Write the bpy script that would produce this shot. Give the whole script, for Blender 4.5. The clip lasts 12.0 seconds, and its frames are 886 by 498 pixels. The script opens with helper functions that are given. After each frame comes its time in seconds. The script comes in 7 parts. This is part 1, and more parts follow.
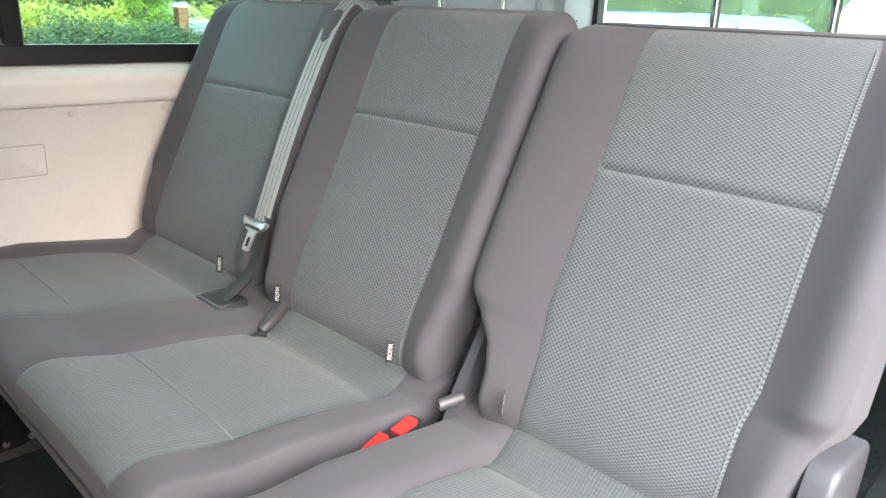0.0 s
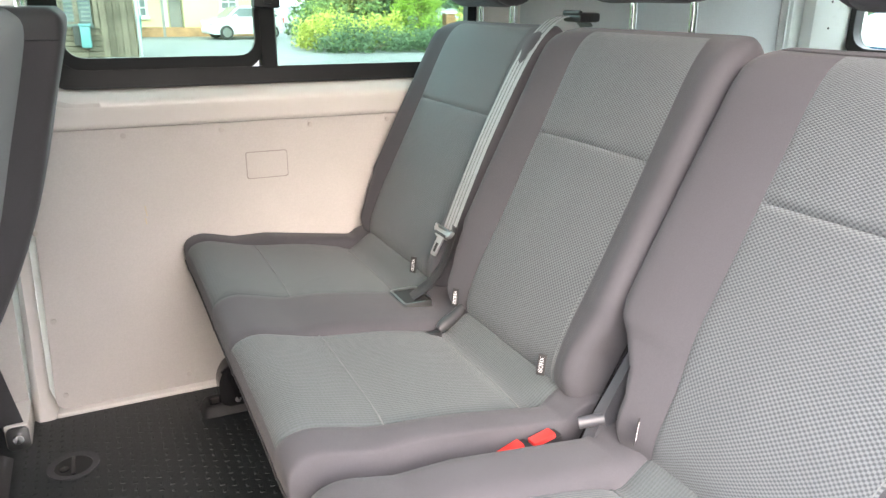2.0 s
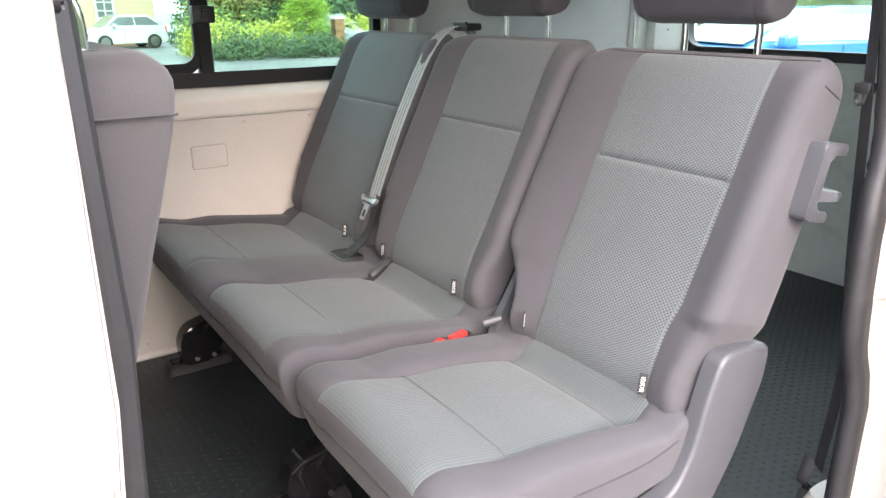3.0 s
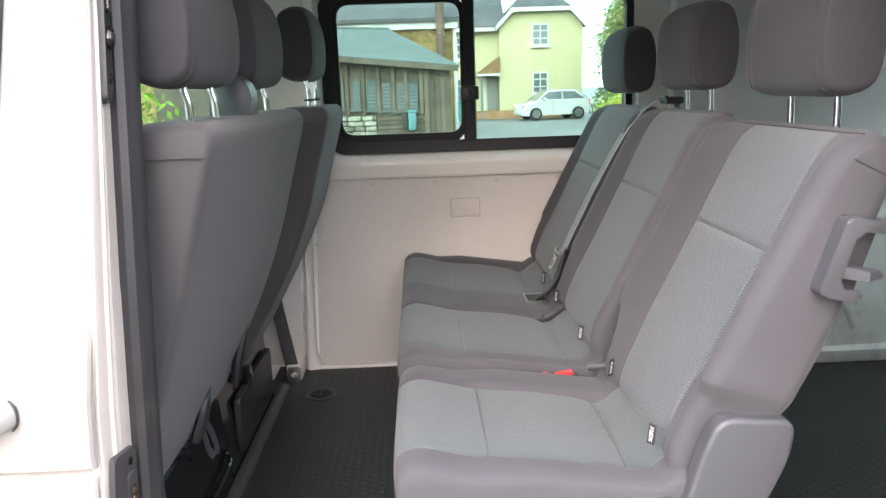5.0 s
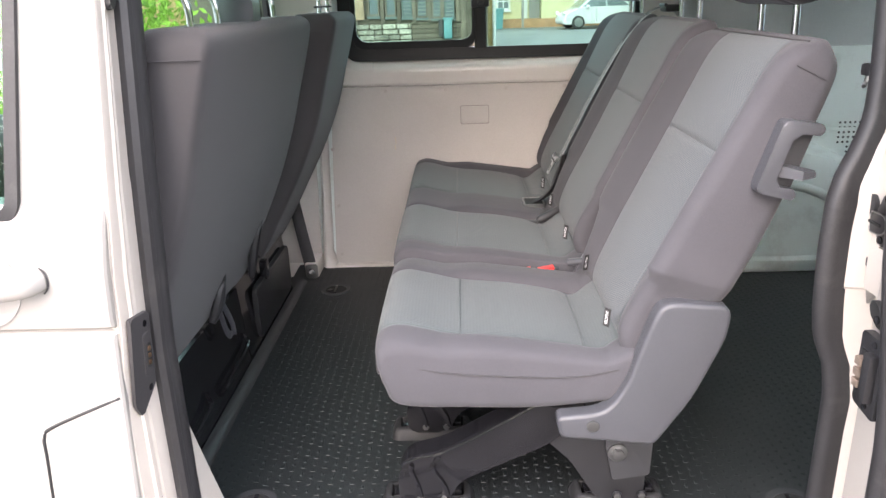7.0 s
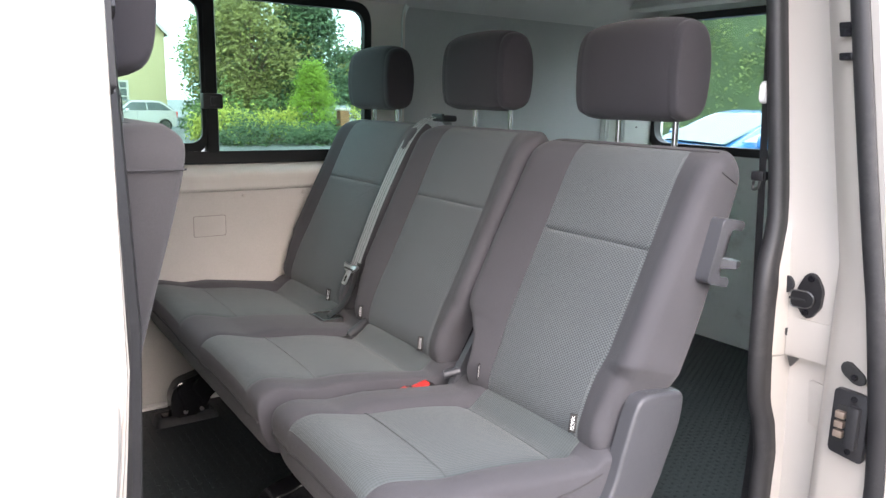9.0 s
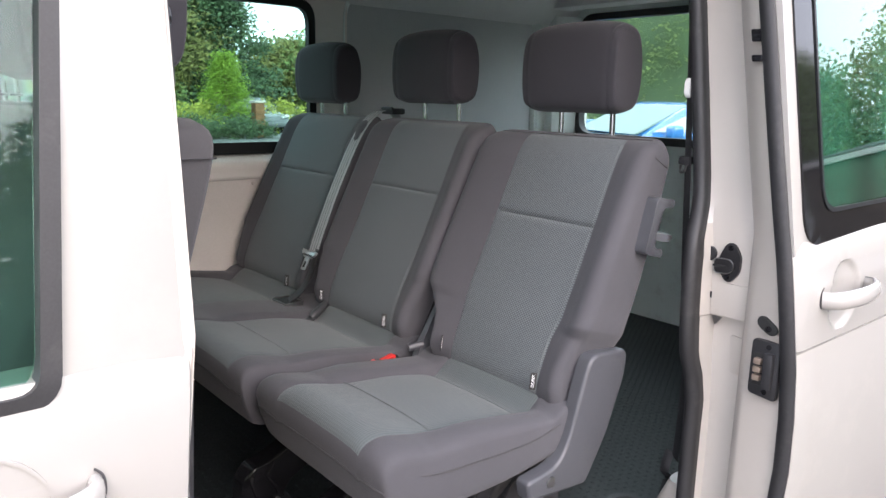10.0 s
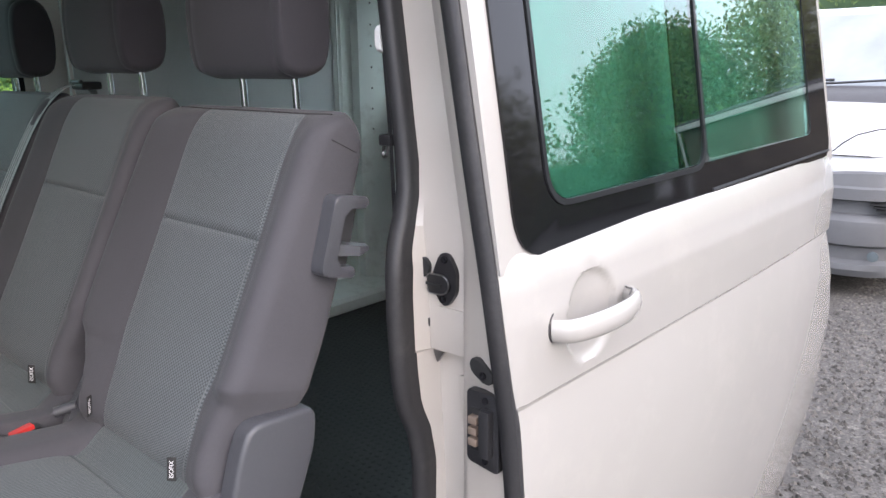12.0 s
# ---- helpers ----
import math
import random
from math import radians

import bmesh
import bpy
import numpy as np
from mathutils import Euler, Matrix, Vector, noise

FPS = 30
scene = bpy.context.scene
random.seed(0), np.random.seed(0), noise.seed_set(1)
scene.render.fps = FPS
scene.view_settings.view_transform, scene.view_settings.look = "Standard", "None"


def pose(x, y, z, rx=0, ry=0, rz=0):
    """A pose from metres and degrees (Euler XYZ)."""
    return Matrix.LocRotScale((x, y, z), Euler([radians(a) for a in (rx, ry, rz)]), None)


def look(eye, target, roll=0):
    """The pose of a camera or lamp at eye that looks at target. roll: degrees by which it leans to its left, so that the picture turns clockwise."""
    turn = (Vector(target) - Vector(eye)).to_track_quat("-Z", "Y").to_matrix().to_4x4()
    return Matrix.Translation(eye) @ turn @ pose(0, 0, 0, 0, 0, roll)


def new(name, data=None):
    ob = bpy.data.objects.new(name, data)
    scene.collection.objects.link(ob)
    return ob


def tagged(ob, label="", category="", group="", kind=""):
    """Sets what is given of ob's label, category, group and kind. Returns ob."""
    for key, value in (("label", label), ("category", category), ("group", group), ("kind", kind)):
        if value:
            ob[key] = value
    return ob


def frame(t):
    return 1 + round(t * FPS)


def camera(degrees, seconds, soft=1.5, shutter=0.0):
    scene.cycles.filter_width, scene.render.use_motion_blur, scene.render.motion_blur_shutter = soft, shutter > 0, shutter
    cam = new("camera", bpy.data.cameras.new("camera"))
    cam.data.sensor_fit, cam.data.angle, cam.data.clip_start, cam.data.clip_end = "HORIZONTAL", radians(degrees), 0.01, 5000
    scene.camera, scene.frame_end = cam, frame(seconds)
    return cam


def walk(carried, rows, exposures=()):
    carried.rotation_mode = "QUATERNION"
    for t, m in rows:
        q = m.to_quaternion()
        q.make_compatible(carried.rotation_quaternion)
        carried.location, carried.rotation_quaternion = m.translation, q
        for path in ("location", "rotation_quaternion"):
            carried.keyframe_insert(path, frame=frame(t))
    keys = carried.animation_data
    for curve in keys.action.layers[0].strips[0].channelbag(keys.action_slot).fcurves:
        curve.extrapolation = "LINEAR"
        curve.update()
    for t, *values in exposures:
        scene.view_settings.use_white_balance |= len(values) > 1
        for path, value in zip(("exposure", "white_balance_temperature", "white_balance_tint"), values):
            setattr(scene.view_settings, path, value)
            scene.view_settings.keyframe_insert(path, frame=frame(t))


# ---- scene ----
cam = camera(62.8, 12.0)
PATH = [
    (0, (0.049, -0.165, 0.915), (1.413, 1.156, 0.287), 2.3),
    (0.5, (0.084, -0.175, 0.935), (1.335, 1.26, 0.322), 2.3),
    (1, (0.145, -0.189, 0.967), (1.073, 1.489, 0.398), 0.8),
    (1.5, (0.165, -0.199, 0.957), (0.902, 1.564, 0.369), -0.0),
    (2, (0.121, -0.277, 0.958), (0.944, 1.429, 0.318), 0.5),
    (2.5, (-0.024, -0.419, 0.963), (1.002, 1.17, 0.314), -0.5),
    (2.7, (-0.11, -0.488, 0.972), (0.974, 1.065, 0.33), -0.4),
    (4.3, (0.05, -0.861, 0.997), (0.567, 1.01, 0.516), -2.1),
    (4.5, (0.109, -0.868, 1.012), (0.502, 1.037, 0.548), -2.7),
    (5, (0.345, -1.005, 0.984), (0.399, 0.947, 0.554), -1.9),
    (5.2, (0.428, -1.064, 0.999), (0.383, 0.881, 0.534), -2.4),
    (5.5, (0.456, -1.112, 0.998), (0.329, 0.804, 0.437), -2.7),
    (6, (0.469, -1.144, 0.974), (0.306, 0.719, 0.266), -3.4),
    (6.5, (0.462, -1.148, 0.975), (0.307, 0.705, 0.239), -3.0),
    (7, (0.447, -1.134, 0.983), (0.39, 0.754, 0.327), -1.9),
    (7.2, (0.426, -1.109, 0.983), (0.461, 0.799, 0.383), -1.2),
    (8.8, (-0.096, -0.796, 0.987), (0.905, 0.887, 0.581), 0.9),
    (9, (-0.164, -0.796, 0.979), (0.934, 0.828, 0.584), 1.3),
    (9.5, (-0.301, -0.83, 0.982), (0.936, 0.689, 0.581), 1.3),
    (10, (-0.327, -0.852, 0.982), (0.948, 0.634, 0.571), 1.2),
    (10.2, (-0.319, -0.851, 0.981), (0.966, 0.625, 0.565), 1.2),
    (10.5, (-0.301, -0.856, 0.977), (0.995, 0.608, 0.556), 0.8),
    (11, (-0.195, -0.857, 0.971), (1.126, 0.576, 0.526), -0.2),
    (11.5, (0.065, -0.841, 0.974), (1.446, 0.529, 0.508), -0.5),
    (12, (0.281, -0.824, 0.966), (1.726, 0.472, 0.484), -0.5),
]
walk(cam, [(t, look(eye, target, roll)) for t, eye, target, roll in PATH],
     [(0, 3.2, 6550, 14), (0.5, 3.35, 6700, 17), (1.0, 3.35, 6800, 18), (1.5, 3.4, 6800, 18), (2.0, 3.35, 6800, 18), (2.5, 3.2, 6800, 19), (4.5, 2.6, 6650, 19), (5.5, 2.6, 6650, 19), (7.0, 2.6, 6650, 19), (9.0, 2.4, 6500, 18), (10.0, 1.95, 6400, 18), (10.5, 1.9, 6400, 18), (11.0, 1.95, 6300, 18), (11.5, 2.0, 6300, 18), (12.0, 1.75, 6300, 18)])

# ---------------------------------------------------------------- light
world = bpy.data.worlds.new("overcast_sky")
scene.world = world
world.use_nodes = True
wt = world.node_tree
sky = wt.nodes.new("ShaderNodeTexSky")
sky.sky_type = "NISHITA"
sky.sun_disc = False
sky.sun_elevation = radians(28)
sky.sun_rotation = radians(198)
sky.air_density, sky.dust_density, sky.ozone_density = 1.0, 4.0, 1.0
haze = wt.nodes.new("ShaderNodeMix")
haze.data_type = "RGBA"
haze.inputs[0].default_value = 0.72
haze.inputs[7].default_value = (8.5, 9.1, 9.9, 1)
wt.links.new(sky.outputs[0], haze.inputs[6])
wt.links.new(haze.outputs[2], wt.nodes["Background"].inputs[0])
wt.nodes["Background"].inputs[1].default_value = 0.132

sun = new("sun", bpy.data.lights.new("sun", "SUN"))
sun.data.energy, sun.data.angle, sun.data.color = 0.78, radians(65), (1, 0.93, 0.85)
sun.matrix_world = look((0, 0, 0), (0.25, 0.79, -0.57))

# ---------------------------------------------------------------- materials


def material(name, color, rough=0.6, metal=0.0, vary=0.12, scale=8.0, grain=0.0, grain_scale=400.0, bump=0.0, coat=0.0, dirt=None, dirt_scale=3.0,
             dirt_amount=0.5, random=0.0, sheen=0.0, spec=0.5):
    """A surface with blotches at one scale, grain and relief at another, and optional patches of dirt."""
    m = bpy.data.materials.new(name)
    m.use_nodes = True
    t = m.node_tree
    bsdf = t.nodes["Principled BSDF"]
    bsdf.inputs["Roughness"].default_value = rough
    bsdf.inputs["Metallic"].default_value = metal
    bsdf.inputs["Coat Weight"].default_value = coat
    bsdf.inputs["Coat Roughness"].default_value = 0.08
    bsdf.inputs["Specular IOR Level"].default_value = spec
    if sheen:
        bsdf.inputs["Sheen Weight"].default_value = sheen
        bsdf.inputs["Sheen Roughness"].default_value = 0.5
    where = t.nodes.new("ShaderNodeTexCoord")
    n1 = t.nodes.new("ShaderNodeTexNoise")
    n1.inputs["Scale"].default_value, n1.inputs["Detail"].default_value = scale, 5
    t.links.new(where.outputs["Object"], n1.inputs["Vector"])
    ramp = t.nodes.new("ShaderNodeMapRange")
    ramp.inputs[1].default_value, ramp.inputs[2].default_value = 0.3, 0.7
    ramp.inputs[3].default_value, ramp.inputs[4].default_value = 1 - vary, 1 + vary
    t.links.new(n1.outputs["Fac"], ramp.inputs[0])
    shade = t.nodes.new("ShaderNodeVectorMath")
    shade.operation = "SCALE"
    shade.inputs[0].default_value = color
    t.links.new(ramp.outputs[0], shade.inputs["Scale"])
    out = shade.outputs[0]
    n2 = t.nodes.new("ShaderNodeTexNoise")
    n2.inputs["Scale"].default_value, n2.inputs["Detail"].default_value = grain_scale, 3
    t.links.new(where.outputs["Object"], n2.inputs["Vector"])
    if grain:
        g = t.nodes.new("ShaderNodeMapRange")
        g.inputs[1].default_value, g.inputs[2].default_value = 0.3, 0.7
        g.inputs[3].default_value, g.inputs[4].default_value = 1 - grain, 1 + grain
        t.links.new(n2.outputs["Fac"], g.inputs[0])
        s2 = t.nodes.new("ShaderNodeVectorMath")
        s2.operation = "SCALE"
        t.links.new(out, s2.inputs[0])
        t.links.new(g.outputs[0], s2.inputs["Scale"])
        out = s2.outputs[0]
    if random:
        info = t.nodes.new("ShaderNodeObjectInfo")
        g = t.nodes.new("ShaderNodeMapRange")
        g.inputs[3].default_value, g.inputs[4].default_value = 1 - random, 1 + random
        t.links.new(info.outputs["Random"], g.inputs[0])
        s2 = t.nodes.new("ShaderNodeVectorMath")
        s2.operation = "SCALE"
        t.links.new(out, s2.inputs[0])
        t.links.new(g.outputs[0], s2.inputs["Scale"])
        out = s2.outputs[0]
    if dirt:
        n3 = t.nodes.new("ShaderNodeTexNoise")
        n3.inputs["Scale"].default_value, n3.inputs["Detail"].default_value, n3.inputs["Roughness"].default_value = dirt_scale, 8, 0.7
        t.links.new(where.outputs["Object"], n3.inputs["Vector"])
        g = t.nodes.new("ShaderNodeMapRange")
        g.inputs[1].default_value, g.inputs[2].default_value = 0.52, 0.78
        g.inputs[3].default_value, g.inputs[4].default_value = 0, dirt_amount
        t.links.new(n3.outputs["Fac"], g.inputs[0])
        mix = t.nodes.new("ShaderNodeMix")
        mix.data_type = "RGBA"
        mix.inputs[7].default_value = (*dirt, 1)
        t.links.new(g.outputs[0], mix.inputs[0])
        t.links.new(out, mix.inputs[6])
        out = mix.outputs[2]
    t.links.new(out, bsdf.inputs["Base Color"])
    if bump:
        b = t.nodes.new("ShaderNodeBump")
        b.inputs["Strength"].default_value, b.inputs["Distance"].default_value = bump, 0.002
        t.links.new(n2.outputs["Fac"], b.inputs["Height"])
        t.links.new(b.outputs[0], bsdf.inputs["Normal"])
    return m


def woven(name, light, dark, pu, pv, ribs=False, rough=0.85):
    """Seat cloth: a staggered mesh of pale cells on a darker ground, laid out in metres by the UV map."""
    m = material(name, light, rough, vary=0.06, scale=6, sheen=0.15, spec=0.25)
    t = m.node_tree
    bsdf = t.nodes["Principled BSDF"]
    old = bsdf.inputs["Base Color"].links[0].from_socket
    uv = t.nodes.new("ShaderNodeTexCoord")
    sep = t.nodes.new("ShaderNodeSeparateXYZ")
    t.links.new(uv.outputs["UV"], sep.inputs[0])

    def wave(socket, pitch):
        a = t.nodes.new("ShaderNodeMath")
        a.operation = "MULTIPLY"
        a.inputs[1].default_value = 2 * math.pi / pitch
        c = t.nodes.new("ShaderNodeMath")
        c.operation = "COSINE"
        t.links.new(socket, a.inputs[0])
        t.links.new(a.outputs[0], c.inputs[0])
        return c.outputs[0]

    p = t.nodes.new("ShaderNodeMath")
    p.operation = "MULTIPLY"
    t.links.new(wave(sep.outputs[0], pu), p.inputs[0])
    if ribs:
        half = t.nodes.new("ShaderNodeMath")
        half.operation = "MULTIPLY"
        half.inputs[1].default_value = 0.3
        t.links.new(wave(sep.outputs[1], pv), half.inputs[0])
        p.operation = "MULTIPLY_ADD"
        p.inputs[1].default_value = 0.6
        t.links.new(half.outputs[0], p.inputs[2])
    else:
        t.links.new(wave(sep.outputs[1], pv), p.inputs[1])
    r = t.nodes.new("ShaderNodeMapRange")
    r.inputs[1].default_value, r.inputs[2].default_value = -0.45, 0.35
    t.links.new(p.outputs[0], r.inputs[0])
    mix = t.nodes.new("ShaderNodeMix")
    mix.data_type = "RGBA"
    mix.inputs[6].default_value = (*dark, 1)
    t.links.new(r.outputs[0], mix.inputs[0])
    t.links.new(old, mix.inputs[7])
    t.links.new(mix.outputs[2], bsdf.inputs["Base Color"])
    b = t.nodes.new("ShaderNodeBump")
    b.inputs["Strength"].default_value, b.inputs["Distance"].default_value = 0.5, 0.001
    t.links.new(r.outputs[0], b.inputs["Height"])
    t.links.new(b.outputs[0], bsdf.inputs["Normal"])
    return m


def glass(name, tint, rough=0.0, mirror=0.03):
    """A thin tinted pane: light passes straight, a part mirrors."""
    m = bpy.data.materials.new(name)
    m.use_nodes = True
    t = m.node_tree
    t.nodes.remove(t.nodes["Principled BSDF"])
    clear = t.nodes.new("ShaderNodeBsdfTransparent")
    clear.inputs[0].default_value = (*tint, 1)
    gloss = t.nodes.new("ShaderNodeBsdfGlossy")
    gloss.inputs["Roughness"].default_value = rough
    gloss.inputs[0].default_value = (0.95, 0.97, 0.96, 1)
    lw = t.nodes.new("ShaderNodeLayerWeight")
    lw.inputs[0].default_value = 0.5
    f = t.nodes.new("ShaderNodeMath")
    f.operation = "POWER"
    f.inputs[1].default_value = 3.5
    f2 = t.nodes.new("ShaderNodeMath")
    f2.operation = "MULTIPLY_ADD"
    f2.inputs[1].default_value, f2.inputs[2].default_value = 0.75, mirror
    t.links.new(lw.outputs["Facing"], f.inputs[0])
    t.links.new(f.outputs[0], f2.inputs[0])
    mix = t.nodes.new("ShaderNodeMixShader")
    t.links.new(f2.outputs[0], mix.inputs[0])
    t.links.new(clear.outputs[0], mix.inputs[1])
    t.links.new(gloss.outputs[0], mix.inputs[2])
    t.links.new(mix.outputs[0], t.nodes["Material Output"].inputs[0])
    return m


# Same white as inside; colour darkened to hold down the outdoor light.
PAINT = material("dimmed_white_paint", (0.365, 0.350, 0.328), 0.26, vary=0.02, scale=2, coat=0.7, dirt=(0.62, 0.58, 0.5), dirt_scale=7, dirt_amount=0.12)
# The same body paint, with the jamb's shade put into its colour.
JAMB = material("shade_toned_jamb_paint", (0.54, 0.495, 0.44), 0.36, vary=0.03, scale=5, coat=0.3, dirt=(0.45, 0.40, 0.33), dirt_scale=6, dirt_amount=0.28)
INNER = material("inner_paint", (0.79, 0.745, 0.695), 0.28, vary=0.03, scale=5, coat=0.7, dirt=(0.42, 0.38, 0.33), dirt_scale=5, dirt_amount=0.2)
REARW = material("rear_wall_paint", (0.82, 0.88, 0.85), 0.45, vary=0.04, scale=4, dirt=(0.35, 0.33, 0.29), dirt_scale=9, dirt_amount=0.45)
BLANK = material("grey_liner", (0.50, 0.515, 0.515), 0.7, vary=0.05, scale=3, grain=0.05, bump=0.1)
HARDB = material("hardboard_trim", (0.555, 0.52, 0.488), 0.62, vary=0.04, scale=4, grain=0.04, grain_scale=250, bump=0.12, dirt=(0.46, 0.42, 0.38),
                 dirt_scale=2.5, dirt_amount=0.3)
ROOFT = material("roof_lining", (0.72, 0.72, 0.705), 0.85, vary=0.04, scale=5, grain=0.08, grain_scale=600, bump=0.15)
COVER = material("plain_cloth", (0.0705, 0.0690, 0.0765), 0.9, vary=0.07, scale=5, grain=0.10, grain_scale=900, bump=0.2, sheen=0.1, spec=0.2)
BACKC = material("back_cloth", (0.058, 0.055, 0.057), 0.85, vary=0.06, scale=4, grain=0.08, grain_scale=900, bump=0.15, sheen=0.15, spec=0.25)
CLOTH = woven("honeycomb_cloth", (0.128, 0.141, 0.148), (0.060, 0.069, 0.074), 0.0078, 0.0056)
CLOTHR = woven("ribbed_cloth", (0.091, 0.105, 0.107), (0.068, 0.080, 0.082), 0.0048, 0.0062, ribs=True)
STITCH = material("pale_stitching", (0.14, 0.15, 0.152), 0.8, vary=0.1, scale=60)
SEAM = material("tonal_seam", (0.046, 0.044, 0.047), 0.85, vary=0.1, scale=40)
CSEAM = material("cloth_seam", (0.082, 0.093, 0.095), 0.85, vary=0.1, scale=40)
TONGUE = material("bright_plated_steel", (0.62, 0.63, 0.64), 0.28, 0.9, vary=0.04, scale=30)
GAP = material("shadow_gap", (0.33, 0.30, 0.275), 0.8, vary=0.1, scale=40)
PIPE = material("dark_piping", (0.05, 0.047, 0.05), 0.85, vary=0.1, scale=40)
PLAST = material("grey_plastic", (0.066, 0.068, 0.076), 0.30, vary=0.05, scale=8, grain=0.08, grain_scale=900, bump=0.25)
BLACKP = material("black_plastic", (0.022, 0.022, 0.024), 0.42, vary=0.1, scale=10, grain=0.1, grain_scale=700, bump=0.2)
BLACKM = material("black_metal", (0.011, 0.011, 0.013), 0.13, vary=0.1, scale=12, spec=0.5)
RUBBER = material("seal_rubber", (0.026, 0.0255, 0.027), 0.5, vary=0.12, scale=10, grain=0.1, dirt=(0.16, 0.15, 0.14), dirt_scale=12, dirt_amount=0.2)
FRAMEB = material("black_frame", (0.010, 0.011, 0.012), 0.45, vary=0.1, scale=8, spec=0.25)
TRIMG = material("dark_trim", (0.040, 0.041, 0.044), 0.42, vary=0.06, scale=8, grain=0.1, grain_scale=800, bump=0.2)
MAT = material("rubber_floor", (0.0150, 0.0178, 0.0190), 0.46, vary=0.15, scale=3, grain=0.3, grain_scale=350, bump=0.5, dirt=(0.07, 0.072, 0.072), dirt_scale=5,
               dirt_amount=0.3)
CHROME = material("chrome", (0.80, 0.80, 0.80), 0.12, 1.0, vary=0.03, scale=20)
STEEL = material("dull_steel", (0.30, 0.30, 0.295), 0.35, 1.0, vary=0.1, scale=30)
RED = material("red_plastic", (0.62, 0.035, 0.03), 0.4, vary=0.05, scale=30)
WEB = material("grey_webbing", (0.30, 0.305, 0.305), 0.45, vary=0.05, scale=20, grain=0.15, grain_scale=1200, bump=0.3)
DWEB = material("dark_webbing", (0.028, 0.027, 0.029), 0.6, vary=0.1, scale=20, grain=0.15, grain_scale=1000, bump=0.3)
WHITEW = material("white_print", (0.75, 0.75, 0.75), 0.6, vary=0.02)
TAG = material("black_tag", (0.02, 0.02, 0.02), 0.7, vary=0.05)
STRIKM = material("phosphated_steel", (0.030, 0.029, 0.031), 0.35, 0.3, vary=0.1, scale=40)
HREST = material("headrest_cloth", (0.038, 0.0368, 0.0430), 0.85, vary=0.06, scale=5, grain=0.10, grain_scale=900, bump=0.2, sheen=0.15, spec=0.2)
STUDM = material("worn_rubber_stud", (0.0145, 0.0180, 0.0190), 0.40, vary=0.3, scale=6, dirt=(0.09, 0.10, 0.10), dirt_scale=7, dirt_amount=0.15, spec=0.28)
BRASS = material("brass_contact", (0.60, 0.42, 0.28), 0.3, 1.0, vary=0.08, scale=50)
FROST = material("white_plastic", (0.78, 0.78, 0.76), 0.4, vary=0.02)
GLASSF = glass("green_tint_glass", (0.66, 0.83, 0.78))
GLASSW = glass("windscreen_glass", (0.86, 0.94, 0.90))
GLASSR = glass("clear_rear_glass", (0.88, 0.96, 0.93))
GLASSD = glass("deep_green_glass", (0.50, 0.75, 0.68), mirror=0.06)

# ---------------------------------------------------------------- mesh helpers


def part(name, bm, mat, parent=None, label="", smooth=True, angle=40):
    """Links a bmesh as one mesh object."""
    me = bpy.data.meshes.new(name)
    bmesh.ops.recalc_face_normals(bm, faces=bm.faces)
    if smooth:
        for f in bm.faces:
            f.smooth = True
        for e in bm.edges:
            e.smooth = len(e.link_faces) == 2 and e.calc_face_angle(0) < radians(angle)
    bm.to_mesh(me)
    bm.free()
    me.materials.append(mat)
    ob = new(name, me)
    if parent:
        ob.parent = parent
    if label:
        ob["label"] = label
    return ob


def thing(name, label, category, group="", at=(0, 0, 0), kind=""):
    ob = new(name)
    ob.location = at
    ob.empty_display_size = 0.05
    return tagged(ob, label, category, group, kind)


def box(x0, x1, y0, y1, z0, z1, bevel=0.0, bm=None, segs=2):
    bm = bm or bmesh.new()
    v = [bm.verts.new((x, y, z)) for x in (x0, x1) for y in (y0, y1) for z in (z0, z1)]
    fs = [bm.faces.new([v[i] for i in q]) for q in ((0, 1, 3, 2), (4, 6, 7, 5), (0, 4, 5, 1), (2, 3, 7, 6), (0, 2, 6, 4), (1, 5, 7, 3))]
    if bevel:
        bmesh.ops.bevel(bm, geom=list({e for f in fs for e in f.edges}), offset=bevel, segments=segs, profile=0.6, affect="EDGES")
    return bm


def rounded(pts, r, n=5):
    """A closed outline with its corners rounded."""
    out = []
    k = len(pts)
    for i in range(k):
        p, a, b = Vector(pts[i]), Vector(pts[i - 1]), Vector(pts[(i + 1) % k])
        rr = r[i] if isinstance(r, (list, tuple)) else r
        da, db = a - p, b - p
        la, lb = min(rr, da.length * 0.49), min(rr, db.length * 0.49)
        s, e = p + da.normalized() * la, p + db.normalized() * lb
        for j in range(n + 1):
            q = j / n
            out.append((1 - q) ** 2 * s + 2 * q * (1 - q) * p + q * q * e)
    return [tuple(q) for q in out]


def rrect(a0, a1, b0, b1, r, n=5):
    return rounded([(a0, b0), (a1, b0), (a1, b1), (a0, b1)], r, n)


AX = {"x": lambda p, d: (d, p[0], p[1]), "y": lambda p, d: (p[0], d, p[1]), "z": lambda p, d: (p[0], p[1], d)}


def plate(outline, axis, d0, d1, bevel=0.0, bm=None):
    """An outline pushed along an axis from d0 to d1, closed."""
    bm = bm or bmesh.new()
    put = AX[axis]
    a = [bm.verts.new(put(p, d0)) for p in outline]
    b = [bm.verts.new(put(p, d1)) for p in outline]
    n = len(a)
    fa, fb = bm.faces.new(a), bm.faces.new(b[::-1])
    for i in range(n):
        bm.faces.new((a[i], b[i], b[(i + 1) % n], a[(i + 1) % n]))
    if bevel:
        bmesh.ops.bevel(bm, geom=list(fa.edges) + list(fb.edges), offset=bevel, segments=2, profile=0.6, affect="EDGES")
    return bm


